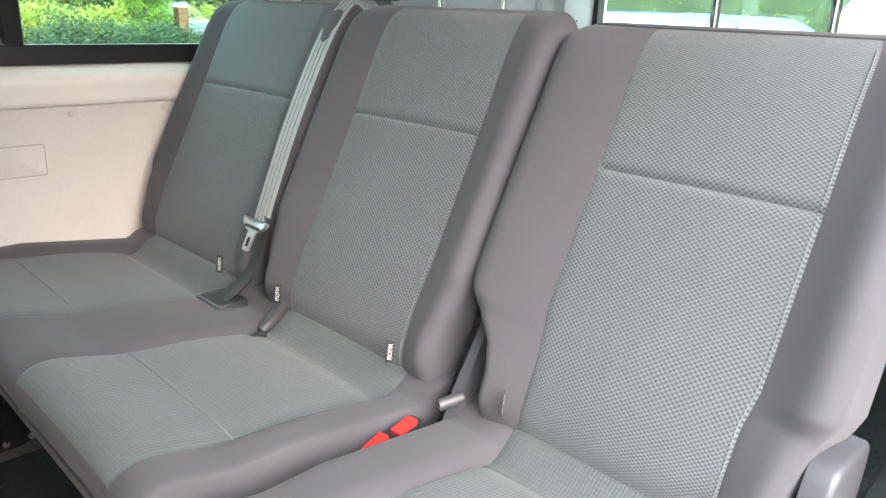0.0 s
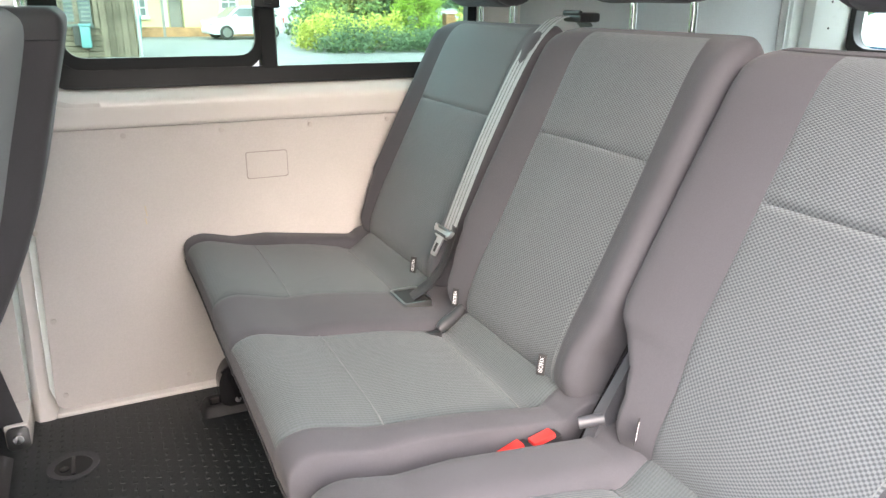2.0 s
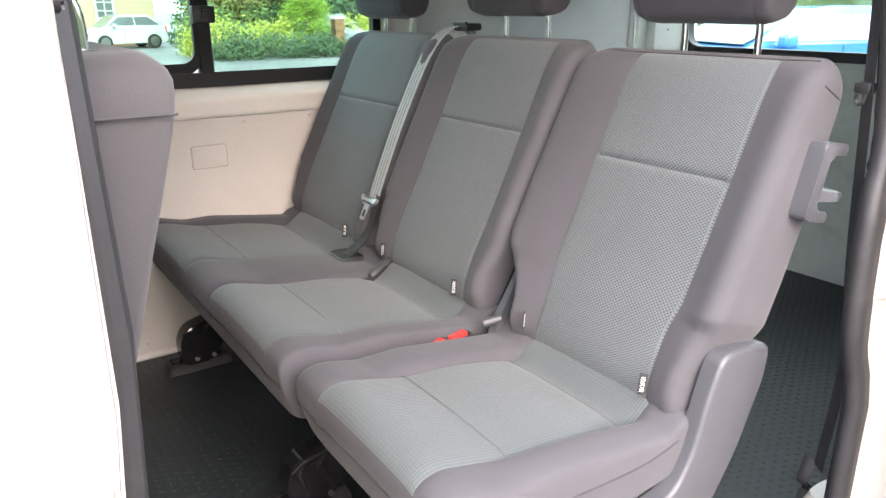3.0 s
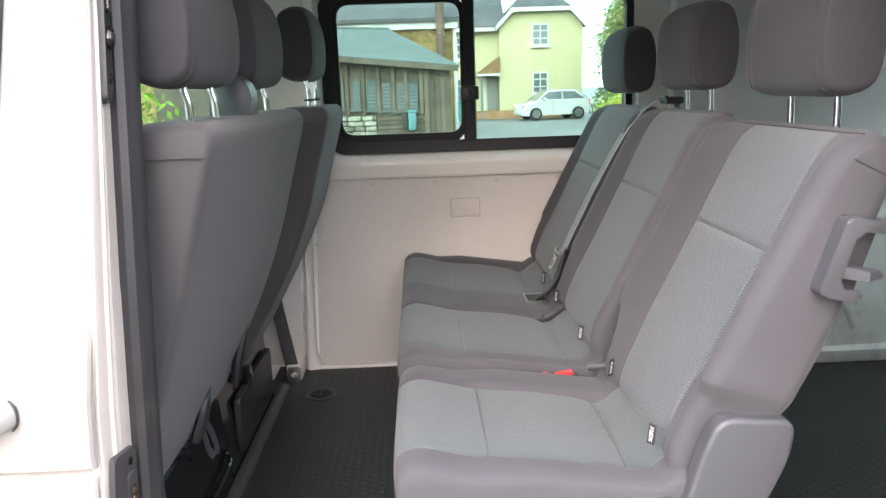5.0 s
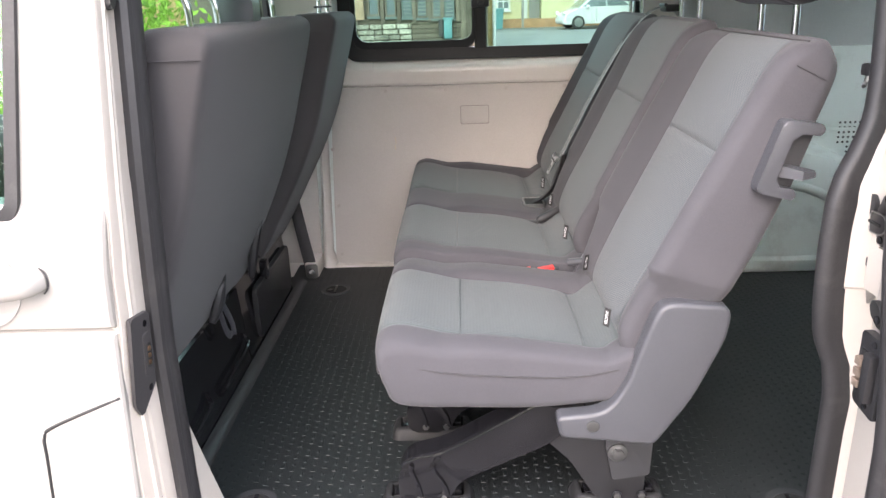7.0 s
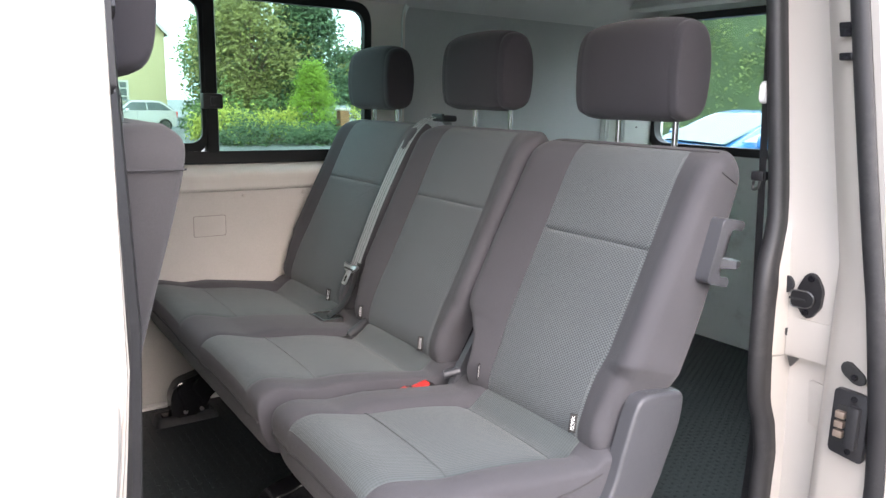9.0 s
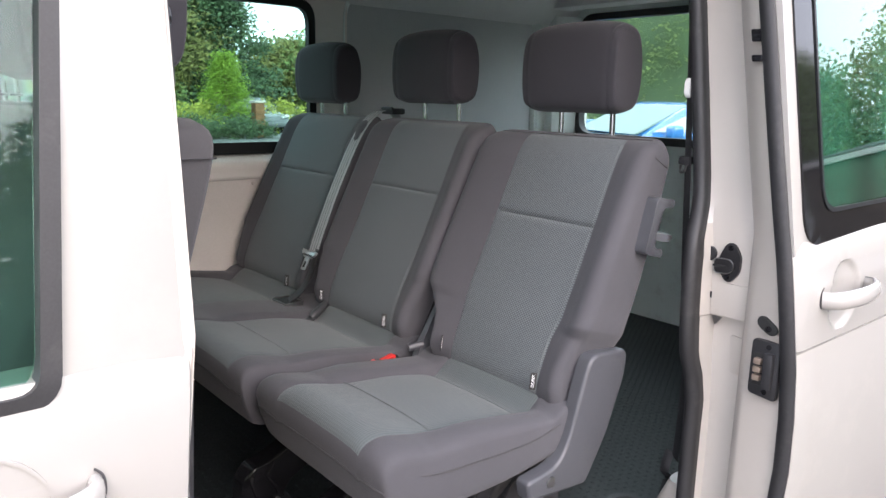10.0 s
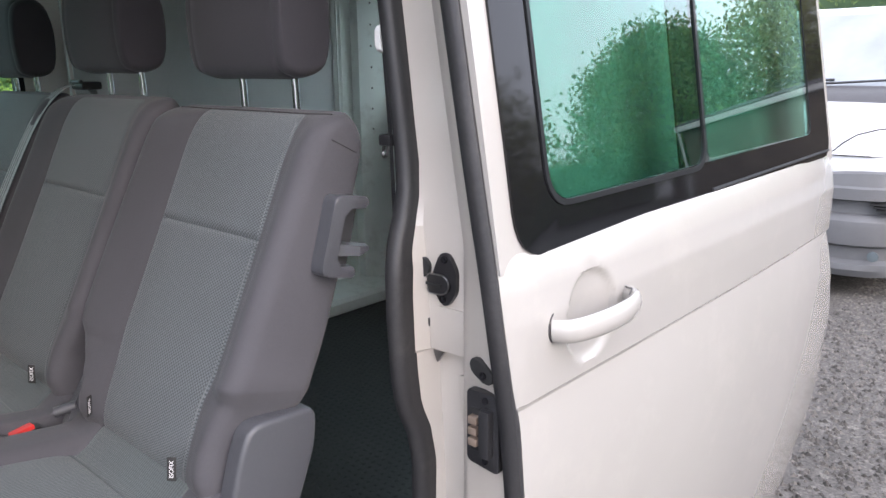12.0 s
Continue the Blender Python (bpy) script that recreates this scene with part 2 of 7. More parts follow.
def ringplate(outer, inner, axis, d0, d1, bm=None, dinner=None):
    """A frame between two outlines with as many points each. dinner: the depth of the inner edge's front, for a slanting frame."""
    bm = bm or bmesh.new()
    put = AX[axis]
    di = d0 if dinner is None else dinner
    rows = [[bm.verts.new(put(p, d)) for p in line] for line, d in ((outer, d0), (inner, di), (inner, d1), (outer, d1))]
    n = len(outer)
    for k in range(4):
        a, b = rows[k], rows[(k + 1) % 4]
        for i in range(n):
            bm.faces.new((a[i], a[(i + 1) % n], b[(i + 1) % n], b[i]))
    return bm


def curve_points(pts, n=6, closed=False):
    """A smooth line through points."""
    P = [Vector(p) for p in pts]
    k = len(P)
    out = []
    for i in range(k if closed else k - 1):
        a, b, c, d = (P[(i + j) % k] if closed else P[min(max(i + j, 0), k - 1)] for j in (-1, 0, 1, 2))
        for s in range(n):
            t = s / n
            out.append(0.5 * (2 * b + (c - a) * t + (2 * a - 5 * b + 4 * c - d) * t * t + (3 * b - a - 3 * c + d) * t ** 3))
    if not closed:
        out.append(P[-1])
    return out


def tube(pts, r, segs=8, bm=None, flat=1.0, side=None):
    """A round or flattened bar along a line. side: the way of its wide side."""
    bm = bm or bmesh.new()
    P = [Vector(p) for p in pts]
    rings = []
    for i, p in enumerate(P):
        d = (P[min(i + 1, len(P) - 1)] - P[max(i - 1, 0)]).normalized()
        ref = Vector(side) if side else (Vector((0, 0, 1)) if abs(d.z) < 0.9 else Vector((1, 0, 0)))
        u = d.cross(ref).normalized() if not side else (ref - d * ref.dot(d)).normalized()
        v = d.cross(u).normalized()
        rr = r[i] if isinstance(r, (list, tuple)) else r
        rings.append([bm.verts.new(p + u * math.cos(2 * math.pi * j / segs) * rr + v * math.sin(2 * math.pi * j / segs) * rr * flat) for j in range(segs)])
    for a, b in zip(rings, rings[1:]):
        for j in range(segs):
            bm.faces.new((a[j], a[(j + 1) % segs], b[(j + 1) % segs], b[j]))
    bm.faces.new(rings[0][::-1])
    bm.faces.new(rings[-1])
    return bm


def disc(c, axis, r, h, segs=20, bm=None, bevel=0.0):
    o = {"x": (1, 2), "y": (0, 2), "z": (0, 1)}[axis]
    outline = [(c[o[0]] + r * math.cos(2 * math.pi * i / segs), c[o[1]] + r * math.sin(2 * math.pi * i / segs)) for i in range(segs)]
    d = c["xyz".index(axis)]
    return plate(outline, axis, d, d + h, bevel, bm)


def belly(t, n):
    return max(0.0, 1 - abs(t) ** n) ** (1.0 / n)


def lettering(word, size, parent, m, mat):
    """Flat letters of the built-in font as a mesh."""
    cu = bpy.data.curves.new("lettering", "FONT")
    cu.body, cu.size, cu.align_x, cu.align_y, cu.extrude = word, size, "CENTER", "CENTER", 0.0002
    tmp = bpy.data.objects.new("lettering_curve", cu)
    me = bpy.data.meshes.new_from_object(tmp)
    bpy.data.objects.remove(tmp)
    bpy.data.curves.remove(cu)
    me.materials.append(mat)
    ob = new("lettering", me)
    ob.parent = parent
    ob.matrix_local = m
    return ob


def soft_plate(outline, d0, d1, r):
    """A plate across y from d0 (back) to d1 (front) whose front edge is rolled with radius r."""
    k = len(outline)
    area = sum(outline[i][0] * outline[(i + 1) % k][1] - outline[(i + 1) % k][0] * outline[i][1] for i in range(k))
    sgn = 1 if area > 0 else -1

    def inset(d):
        out = []
        for i in range(k):
            a, c = Vector(outline[i - 1]), Vector(outline[(i + 1) % k])
            t = (c - a).normalized()
            n = Vector((-t.y, t.x)) * sgn
            out.append((outline[i][0] + n.x * d, outline[i][1] + n.y * d))
        return out

    way = 1 if d1 > d0 else -1
    bm = bmesh.new()
    rings = [(0.0, d0)] + [(r * (1 - math.cos(a)), d1 - way * r * (1 - math.sin(a))) for a in (0.0, 0.4, 0.8, 1.2, math.pi / 2)]
    R = [[bm.verts.new((x, y, z)) for x, z in inset(d)] for d, y in rings]
    for a, c in zip(R, R[1:]):
        for i in range(k):
            bm.faces.new((a[i], a[(i + 1) % k], c[(i + 1) % k], c[i]))
    bm.faces.new(R[0][::-1])
    bm.faces.new(R[-1])
    bmesh.ops.recalc_face_normals(bm, faces=bm.faces)
    return bm


def loft(rows, caps=True, bm=None):
    """Closed rings of equal length joined one after the other."""
    bm = bm or bmesh.new()
    R = [[bm.verts.new(p) for p in row] for row in rows]
    n = len(R[0])
    for a, b in zip(R, R[1:]):
        for j in range(n):
            bm.faces.new((a[j], a[(j + 1) % n], b[(j + 1) % n], b[j]))
    if caps:
        bm.faces.new(R[0])
        bm.faces.new(R[-1][::-1])
    return bm


def lean(bm, z0=0.735, k=0.17):
    """Leans everything above z0 inwards, as the van's sides do."""
    for v in bm.verts:
        v.co.y += max(0.0, v.co.z - z0) * k
    return bm


def spline(P, s):
    i = min(int(s), len(P) - 2)
    t = s - i
    a, b, c, d = (Vector(P[min(max(i + j, 0), len(P) - 1)]) for j in (-1, 0, 1, 2))
    return 0.5 * (2 * b + (c - a) * t + (2 * a - 5 * b + 4 * c - d) * t * t + (3 * b - a - 3 * c + d) * t ** 3)


def lerp_table(table, z):
    for (z0, v0), (z1, v1) in zip(table, table[1:]):
        if z <= z1:
            return v0 + (v1 - v0) * max(0.0, (z - z0) / (z1 - z0))
    return table[-1][1]


OUT = -0.16      # the van's outer skin beside the door opening
ROOF = 1.42

# ---------------------------------------------------------------- floor, walls, ceiling
floor = tagged(part("floor", box(-0.2, 2.52, 0.042, 1.545, -0.05, 0.0), MAT), "black studded rubber mat on the van's load floor", "floor", kind="structure")
bm = bmesh.new()
for i in range(112):
    for j in range(62):
        x, y = -0.11 + i * 0.0235, 0.065 + j * 0.0235 + (i % 2) * 0.01175
        if y > 1.5 or (x + 0.0) ** 2 + (y - 0.1) ** 2 < 0.004 or (x - 1.09) ** 2 + (y - 0.08) ** 2 < 0.004:
            continue
        a, b = (0.0048, 0.0027) if (i + j) % 2 else (0.0027, 0.0048)
        lo = [bm.verts.new((x + sx * a, y + sy * b, 0.0)) for sx, sy in ((-1, -1), (1, -1), (1, 1), (-1, 1))]
        hi = [bm.verts.new((x + sx * a * 0.8, y + sy * b * 0.8, 0.0008)) for sx, sy in ((-1, -1), (1, -1), (1, 1), (-1, 1))]
        bm.faces.new(hi)
        for k in range(4):
            bm.faces.new((lo[k], lo[(k + 1) % 4], hi[(k + 1) % 4], hi[k]))
tagged(part("floor_studs", bm, STUDM, floor, smooth=False), kind="stuff")

wall_far = thing("wall_far", "pale painted steel inner side of the van with a long window opening", "wall", kind="structure")
for x0, x1, z0, z1 in ((-0.2, 2.5, -0.05, 0.775), (-0.2, 0.03, 0.775, 1.30), (1.075, 1.232, 0.775, 1.30), (-0.2, 1.232, 1.30, 1.42), (-1.15, -0.2, 1.28, 1.42),
                       (1.232, 2.5, 1.365, 1.42), (2.285, 2.5, 0.775, 1.365), (-1.15, -0.2, -0.3, 0.775)):
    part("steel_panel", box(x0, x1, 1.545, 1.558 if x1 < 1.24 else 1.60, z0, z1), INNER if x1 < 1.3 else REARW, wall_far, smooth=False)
part("outer_skin", box(1.2, 2.5, 1.585, 1.62, -0.4, 1.37), PAINT, wall_far)
part("recessed_panel", plate(rrect(1.235, 2.28, 0.50, 1.362, 0.11, 8), "y", 1.566, 1.58), BLANK, wall_far, "dark grey felted blank panel with rounded corners")
part("panel_rim", ringplate(rrect(1.215, 2.30, 0.48, 1.382, 0.13, 8), rrect(1.24, 2.275, 0.505, 1.357, 0.11, 8), "y", 1.538, 1.566, dinner=1.56), REARW, wall_far)
# rolled ledge under the window
ledge = [(1.545, 0.686), (1.512, 0.686), (1.507, 0.689), (1.503, 0.700), (1.501, 0.722), (1.496, 0.734), (1.498, 0.744), (1.506, 0.752), (1.517, 0.758), (1.526, 0.767), (1.545, 0.772)]
part("window_ledge", loft([[(x, y, z) for y, z in ledge] for x in (0.02, 0.4, 0.9, 1.235)]), INNER, wall_far)
# pressed surround that turns up round the window's lower corner
RIM = [(0.0, 1.530), (0.006, 1.517), (0.014, 1.506), (0.026, 1.497), (0.038, 1.498), (0.050, 1.503), (0.072, 1.506), (0.086, 1.512), (0.086, 1.548), (0.0, 1.548)]
rows = []
for px, pz, nx, nz, k in [(0.026, 1.30, -1.0, 0.0, 0.55), (0.026, 1.05, -1.0, 0.0, 0.55), (0.026, 0.90, -1.0, 0.0, 0.6)] + [(0.096 - 0.070 * math.cos(a), 0.842 - 0.070 * math.sin(a), -math.cos(a), -math.sin(a), 0.62 + 0.38 * math.sin(a)) for a in [0.157 * q for q in range(11)]] + [(0.14, 0.772, 0.0, -1.0, 1.0)]:
    rows.append([(px + nx * d * k, y - (0.001 if 0 < d < 0.08 else 0.0), pz + nz * d * k) for d, y in RIM])
part("window_surround", loft(rows), INNER, wall_far)
# the post before the trim panel, curving up into the ledge
rows = []
for z in (0.0, 0.02, 0.06, 0.2, 0.4, 0.55, 0.63, 0.68, 0.72):
    w = 0.06 * max(0.0, (z - 0.58) / 0.14) ** 2 + (0.02 * max(0.0, (0.06 - z) / 0.06))
    x0, x1 = -0.100 + 0.05 * z, -0.062 + 0.03 * z + w
    rows.append([(x0, 1.545, z), (x0, 1.515, z), (x0 + 0.012, 1.50, z), (x1 - 0.02, 1.498, z), (x1 - 0.008, 1.506, z), (x1, 1.522, z), (x1, 1.545, z)])
part("pillar_post", loft(rows), INNER, wall_far)
part("floor_flange", box(-0.05, 1.25, 1.50, 1.545, 0.0, 0.012, 0.004), INNER, wall_far)
part("rear_ledge", loft([[(x, y, z) for y, z in ((1.545, 0.0), (1.36, 0.0), (1.352, 0.012), (1.352, 0.045), (1.365, 0.06), (1.545, 0.075))] for x in (1.27, 1.9, 2.5)]), REARW, wall_far)

RIVET = material("trim_rivet", (0.50, 0.46, 0.425), 0.5, vary=0.05)
trim = tagged(part("trim_panel", plate(rounded([(-0.050, 0.013), (1.25, 0.013), (1.25, 0.690), (-0.020, 0.684)], (0.03, 0.005, 0.005, 0.01)), "y", 1.519, 1.5245), HARDB),
              "beige-grey hardboard trim panel riveted under the side window", "trim panel", kind="structure")
part("cover_plate", plate(rrect(0.449, 0.548, 0.544, 0.607, 0.006), "y", 1.5165, 1.5195, 0.001), HARDB, trim, "small rectangular access cover")
part("cover_gap", ringplate(rrect(0.4465, 0.5505, 0.5415, 0.6095, 0.007), rrect(0.449, 0.548, 0.544, 0.607, 0.006), "y", 1.5182, 1.5192), GAP, trim)
for x, z in ((0.178, 0.668), (0.395, 0.668), (0.612, 0.668), (0.82, 0.670), (-0.030, 0.462), (-0.024, 0.245), (-0.026, 0.050), (0.26, 0.045), (0.62, 0.045)):
    part("rivet", disc((x, 1.5190, z), "y", 0.0065, -0.0035, 10, bevel=0.0012), RIVET, trim)
bm = bmesh.new()
for a, b in (((0.205, 0.50), (0.207, 0.475)), ((0.203, 0.47), (0.204, 0.455))):
    tube([(a[0], 1.519, a[1]), (b[0], 1.519, b[1])], 0.0016, 5, bm)
part("scuff_mark", bm, material("scuff", (0.60, 0.52, 0.38), 0.7), trim)
tagged(part("trim_panel", plate(rounded([(-0.42, 0.03), (-0.105, 0.013), (-0.09, 0.67), (-0.42, 0.70)], 0.01), "y", 1.519, 1.5245), HARDB),
       "beige-grey hardboard panel on the far door pillar", "trim panel", kind="structure")

arch = []
for y, k in ((1.362, 0.0), (1.368, 0.88), (1.386, 0.96), (1.43, 1.0), (1.55, 1.02)):
    row = []
    for i in range(17):
        a = math.pi * i / 16
        row.append((1.58 - 0.42 * k * math.cos(a), y, max(0.0, 0.45 * k * math.sin(a) ** 0.72)))
    arch.append(row)
bm = bmesh.new()
R = [[bm.verts.new(p) for p in row] for row in arch]
for a, b in zip(R, R[1:]):
    for j in range(16):
        bm.faces.new((a[j], a[j + 1], b[j + 1], b[j]))
bmesh.ops.remove_doubles(bm, verts=bm.verts, dist=0.0005)
arch_ = tagged(part("wheel_arch", bm, REARW), "scuffed pale painted steel wheel arch bulging from the load space wall", "wheel arch", kind="structure")
part("pressed_rib", tube([(1.58 + 0.27 * math.cos(a), 1.366, 0.06 + 0.26 * math.sin(a)) for a in [0.25 + 0.13 * k for k in range(12)]], 0.016, 8, flat=0.5, side=(0, 0, 1)), REARW, arch_)
bm = bmesh.new()
for i in range(9):
    for j in range(7):
        if i + j < 12 and not (j > 4 and i < 2):
            disc((1.83 + i * 0.018, 1.5455, 0.505 - j * 0.018), "y", 0.0042, -0.0012, 8, bm)
part("vent_holes", bm, TAG, wall_far, "cluster of small round punched holes")

# rear end with its window
wall_rear = thing("wall_rear", "pale painted tailgate with a wide window seen from inside", "wall", kind="structure")
for y0, y1, z0, z1 in ((-0.12, 1.6, -0.1, 0.80), (-0.12, 0.12, 0.80, 1.36), (1.45, 1.6, 0.80, 1.36), (-0.12, 1.6, 1.36, 1.45)):
    part("tailgate_panel", box(2.5, 2.56, y0, y1, z0, z1), REARW, wall_rear, smooth=False)
bm = ringplate(rrect(0.10, 1.47, 0.79, 1.375, 0.09, 6), rrect(0.13, 1.44, 0.825, 1.345, 0.07, 6), "x", 2.488, 2.53)
part("window_seal", bm, RUBBER, wall_rear)
part("pane", plate(rrect(0.11, 1.46, 0.80, 1.365, 0.08, 6), "x", 2.515, 2.519), GLASSR, wall_rear)
dp = []
for z in (0.06, 0.4, 0.8, 1.1, 1.36):
    dp.append([(2.36, 1.55, z), (2.36, 1.50, z), (2.44, 1.465, z), (2.50, 1.46, z), (2.50, 1.55, z)])
part("corner_post", loft(dp), REARW, wall_rear)
bm = bmesh.new()
for i in range(7):
    disc((2.41, 1.4779, 0.72 + i * 0.085), "y", 0.004, -0.0015, 8, bm)
part("post_holes", bm, TAG, wall_rear)

ceiling = tagged(part("ceiling", box(-1.0, 2.5, -0.08, 1.6, ROOF, ROOF + 0.02), ROOFT), "light grey roof lining inside the van", "ceiling", kind="structure")
bm = loft([[(x, y, z) for y, z in ((1.6, ROOF), (1.44, ROOF), (1.455, ROOF - 0.02), (1.50, ROOF - 0.055), (1.545, ROOF - 0.10), (1.6, ROOF - 0.11))] for x in (-0.9, 0.5, 1.23, 2.5)])
tagged(part("roof_edge_trim", bm, ROOFT), "grey moulded trim along the roof edge", "trim", kind="structure")
part("roof_beam", box(2.30, 2.42, 0.0, 1.5, ROOF - 0.035, ROOF - 0.0, 0.012), ROOFT, ceiling)

# far side window
window_1 = thing("window_1", "black rubber framed sliding side window with green-tinted panes", "window", kind="structure")
part("window_frame", ringplate(rrect(0.022, 1.085, 0.772, 1.312, 0.075, 6), rrect(0.068, 1.062, 0.812, 1.283, 0.055, 6), "y", 1.527, 1.560, dinner=1.535), FRAMEB, window_1, "black rubber seal")
part("divider", loft([[(x, y, z) for x, y in ((0.503, 1.545), (0.508, 1.534), (0.542, 1.534), (0.547, 1.545), (0.547, 1.556), (0.503, 1.556))] for z in (0.80, 1.30)]), FRAMEB, window_1)
part("inner_sash", ringplate(rrect(0.066, 0.508, 0.808, 1.287, 0.05, 6), rrect(0.084, 0.495, 0.838, 1.268, 0.045, 6), "y", 1.537, 1.553), FRAMEB, window_1, "thin dark sash of the sliding pane")
latch = part("latch", box(0.492, 0.555, 1.515, 1.548, 0.945, 0.992, 0.006), BLACKP, window_1, "black window catch")
part("finger_tab", box(0.515, 0.535, 1.505, 1.517, 0.955, 0.982, 0.004), BLACKP, latch)
part("pane", plate(rrect(0.072, 0.506, 0.815, 1.282, 0.045, 6), "y", 1.544, 1.548), GLASSF, window_1)
part("pane", plate(rrect(0.53, 1.07, 0.80, 1.292, 0.06, 6), "y", 1.550, 1.554), GLASSF, window_1)

# cabin shell in front of the door opening
cab = thing("cab_shell", "white van cab with windscreen and far door window", "van cab", kind="structure")
for p0, p1 in (((-1.12, -0.02, 1.36), (-1.75, -0.06, 0.72)), ((-1.12, 1.50, 1.36), (-1.75, 1.56, 0.72))):
    part("windscreen_pillar", tube([p0, p1], 0.05, 8), INNER, cab)
part("windscreen", loft([[(-1.26, -0.02, 1.22), (-1.26, 1.5, 1.22), (-1.265, 1.5, 1.215), (-1.265, -0.02, 1.215)],
                         [(-1.75, -0.06, 0.73), (-1.75, 1.56, 0.73), (-1.755, 1.56, 0.725), (-1.755, -0.06, 0.725)]]), GLASSW, cab, smooth=False)
part("roof_header", loft([[(x, y, z) for x, z in ((-0.95, 1.44), (-0.95, 1.40), (-1.25, 1.20), (-1.30, 1.22), (-1.05, 1.46))] for y in (-0.06, 1.58)]), ROOFT, cab)
part("dashboard", loft([[(-1.75, y, 0.2), (-1.20, y, 0.15), (-1.15, y, 0.45), (-1.25, y, 0.62), (-1.75, y, 0.70)] for y in (-0.04, 1.55)]), BLACKP, cab)
part("cab_floor", box(-1.75, -0.2, -0.08, 1.55, -0.12, -0.05), MAT, cab)
part("bonnet", loft([[(-1.75, y, z) for y, z in rrect(-0.16, 1.62, -0.35, 0.72, 0.1)], [(-2.35, y, z) for y, z in rrect(-0.10, 1.56, -0.35, 0.42, 0.16)]]), PAINT, cab)
part("far_glass", plate(rounded([(-1.15, 0.775), (-0.24, 0.775), (-0.24, 1.285), (-1.0, 1.285)], 0.05), "y", 1.56, 1.564), GLASSF, cab)
part("far_window_seal", tube([(-0.22, 1.55, 0.78), (-0.22, 1.54, 1.29)], 0.022, 6), RUBBER, cab)

# outer body round the opening
body = thing("van_body", "white painted van body round the open side door", "van", kind="structure")
part("roof_skin", loft([[(x, y, z) for y, z in ((-0.10, 1.36), (-0.085, 1.44), (0.0, 1.48), (0.75, 1.50), (1.5, 1.48), (1.585, 1.44), (1.60, 1.36), (1.57, 1.36), (1.5, 1.45), (0.0, 1.45), (-0.06, 1.36))]
                          for x in (-1.05, 0.5, 2.56)]), PAINT, body)
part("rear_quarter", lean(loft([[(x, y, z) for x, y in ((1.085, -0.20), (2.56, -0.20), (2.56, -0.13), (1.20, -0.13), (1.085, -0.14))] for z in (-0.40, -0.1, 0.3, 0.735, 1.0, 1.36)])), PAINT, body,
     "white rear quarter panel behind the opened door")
part("door_rail", loft([[(x, y, z) for y, z in ((-0.20, 0.56), (-0.214, 0.565), (-0.216, 0.585), (-0.20, 0.592))] for x in (1.2, 2.5)]), FROST, body)
part("under_floor", box(-0.2, 2.5, -0.10, 1.60, -0.36, -0.06), BLACKP, body)
part("sill_skin", loft([[(x, y, z) for y, z in ((-0.13, -0.06), (-0.165, -0.10), (-0.175, -0.30), (-0.14, -0.40), (-0.10, -0.40), (-0.10, -0.06))] for x in (-0.09, 1.09)]), PAINT, body)
for wx in (-1.45, 1.62):
    for wy in (-0.12, 1.38):
        wheel = part("wheel", disc((wx, wy, -0.29), "y", 0.33, 0.2, 32, bevel=0.03), RUBBER, body, "black van tyre")
        part("rim", disc((wx, wy - 0.004 if wy < 0 else wy + 0.18, -0.29), "y", 0.2, 0.024, 24, bevel=0.008), STEEL, wheel)

# step tray along the sill
step = tagged(part("door_step", loft([[(x, y, z) for y, z in ((0.045, -0.05), (0.045, -0.003), (0.035, 0.001), (0.02, -0.004), (0.012, -0.03), (-0.09, -0.035), (-0.10, -0.008), (-0.125, -0.008), (-0.125, -0.06))]
                                     for x in (-0.05, 0.05, 1.0, 1.06)]), TRIMG), "scuffed dark plastic entrance step trim along the door sill", "step", kind="structure")
part("tread_rim", ringplate(rounded([(0.10, -0.075), (0.93, -0.075), (0.90, 0.024), (0.13, 0.024)], 0.06, 6), rounded([(0.11, -0.07), (0.92, -0.07), (0.892, 0.018), (0.138, 0.018)], 0.055, 6), "z", -0.036, 0.002), TRIMG, step)
part("tread", plate(rounded([(0.10, -0.075), (0.93, -0.075), (0.90, 0.022), (0.13, 0.022)], 0.06, 6), "z", -0.034, -0.006), TRIMG, step)
part("scuff", plate([(0.20, 0.005), (0.215, 0.012), (0.235, 0.006), (0.222, 0.0), (0.228, -0.012), (0.212, -0.006)], "z", -0.0058, -0.0052), material("pale_scuff", (0.4, 0.4, 0.4), 0.7), step)

# B pillar with jamb, seal and contact plate
EDGE = [(-0.4, -0.095), (0.23, -0.094), (0.407, -0.091), (0.525, -0.078), (0.60, -0.074), (0.72, -0.061), (0.9, -0.055), (1.4, -0.040)]      # rear edge of the front door
SEALX = [(-0.4, -0.062), (0.45, -0.062), (0.75, -0.046), (1.4, -0.045)]
b_pillar = thing("b_pillar", "white painted door pillar with slanting jamb", "pillar", kind="structure")


def jamb_line(z):
    """Outer and inner corner of the jamb face at a height."""
    return Vector((lerp_table(EDGE, z) + 0.007, OUT + 0.018, 0)), Vector((lerp_table(SEALX, z) - 0.004, -0.092, 0))


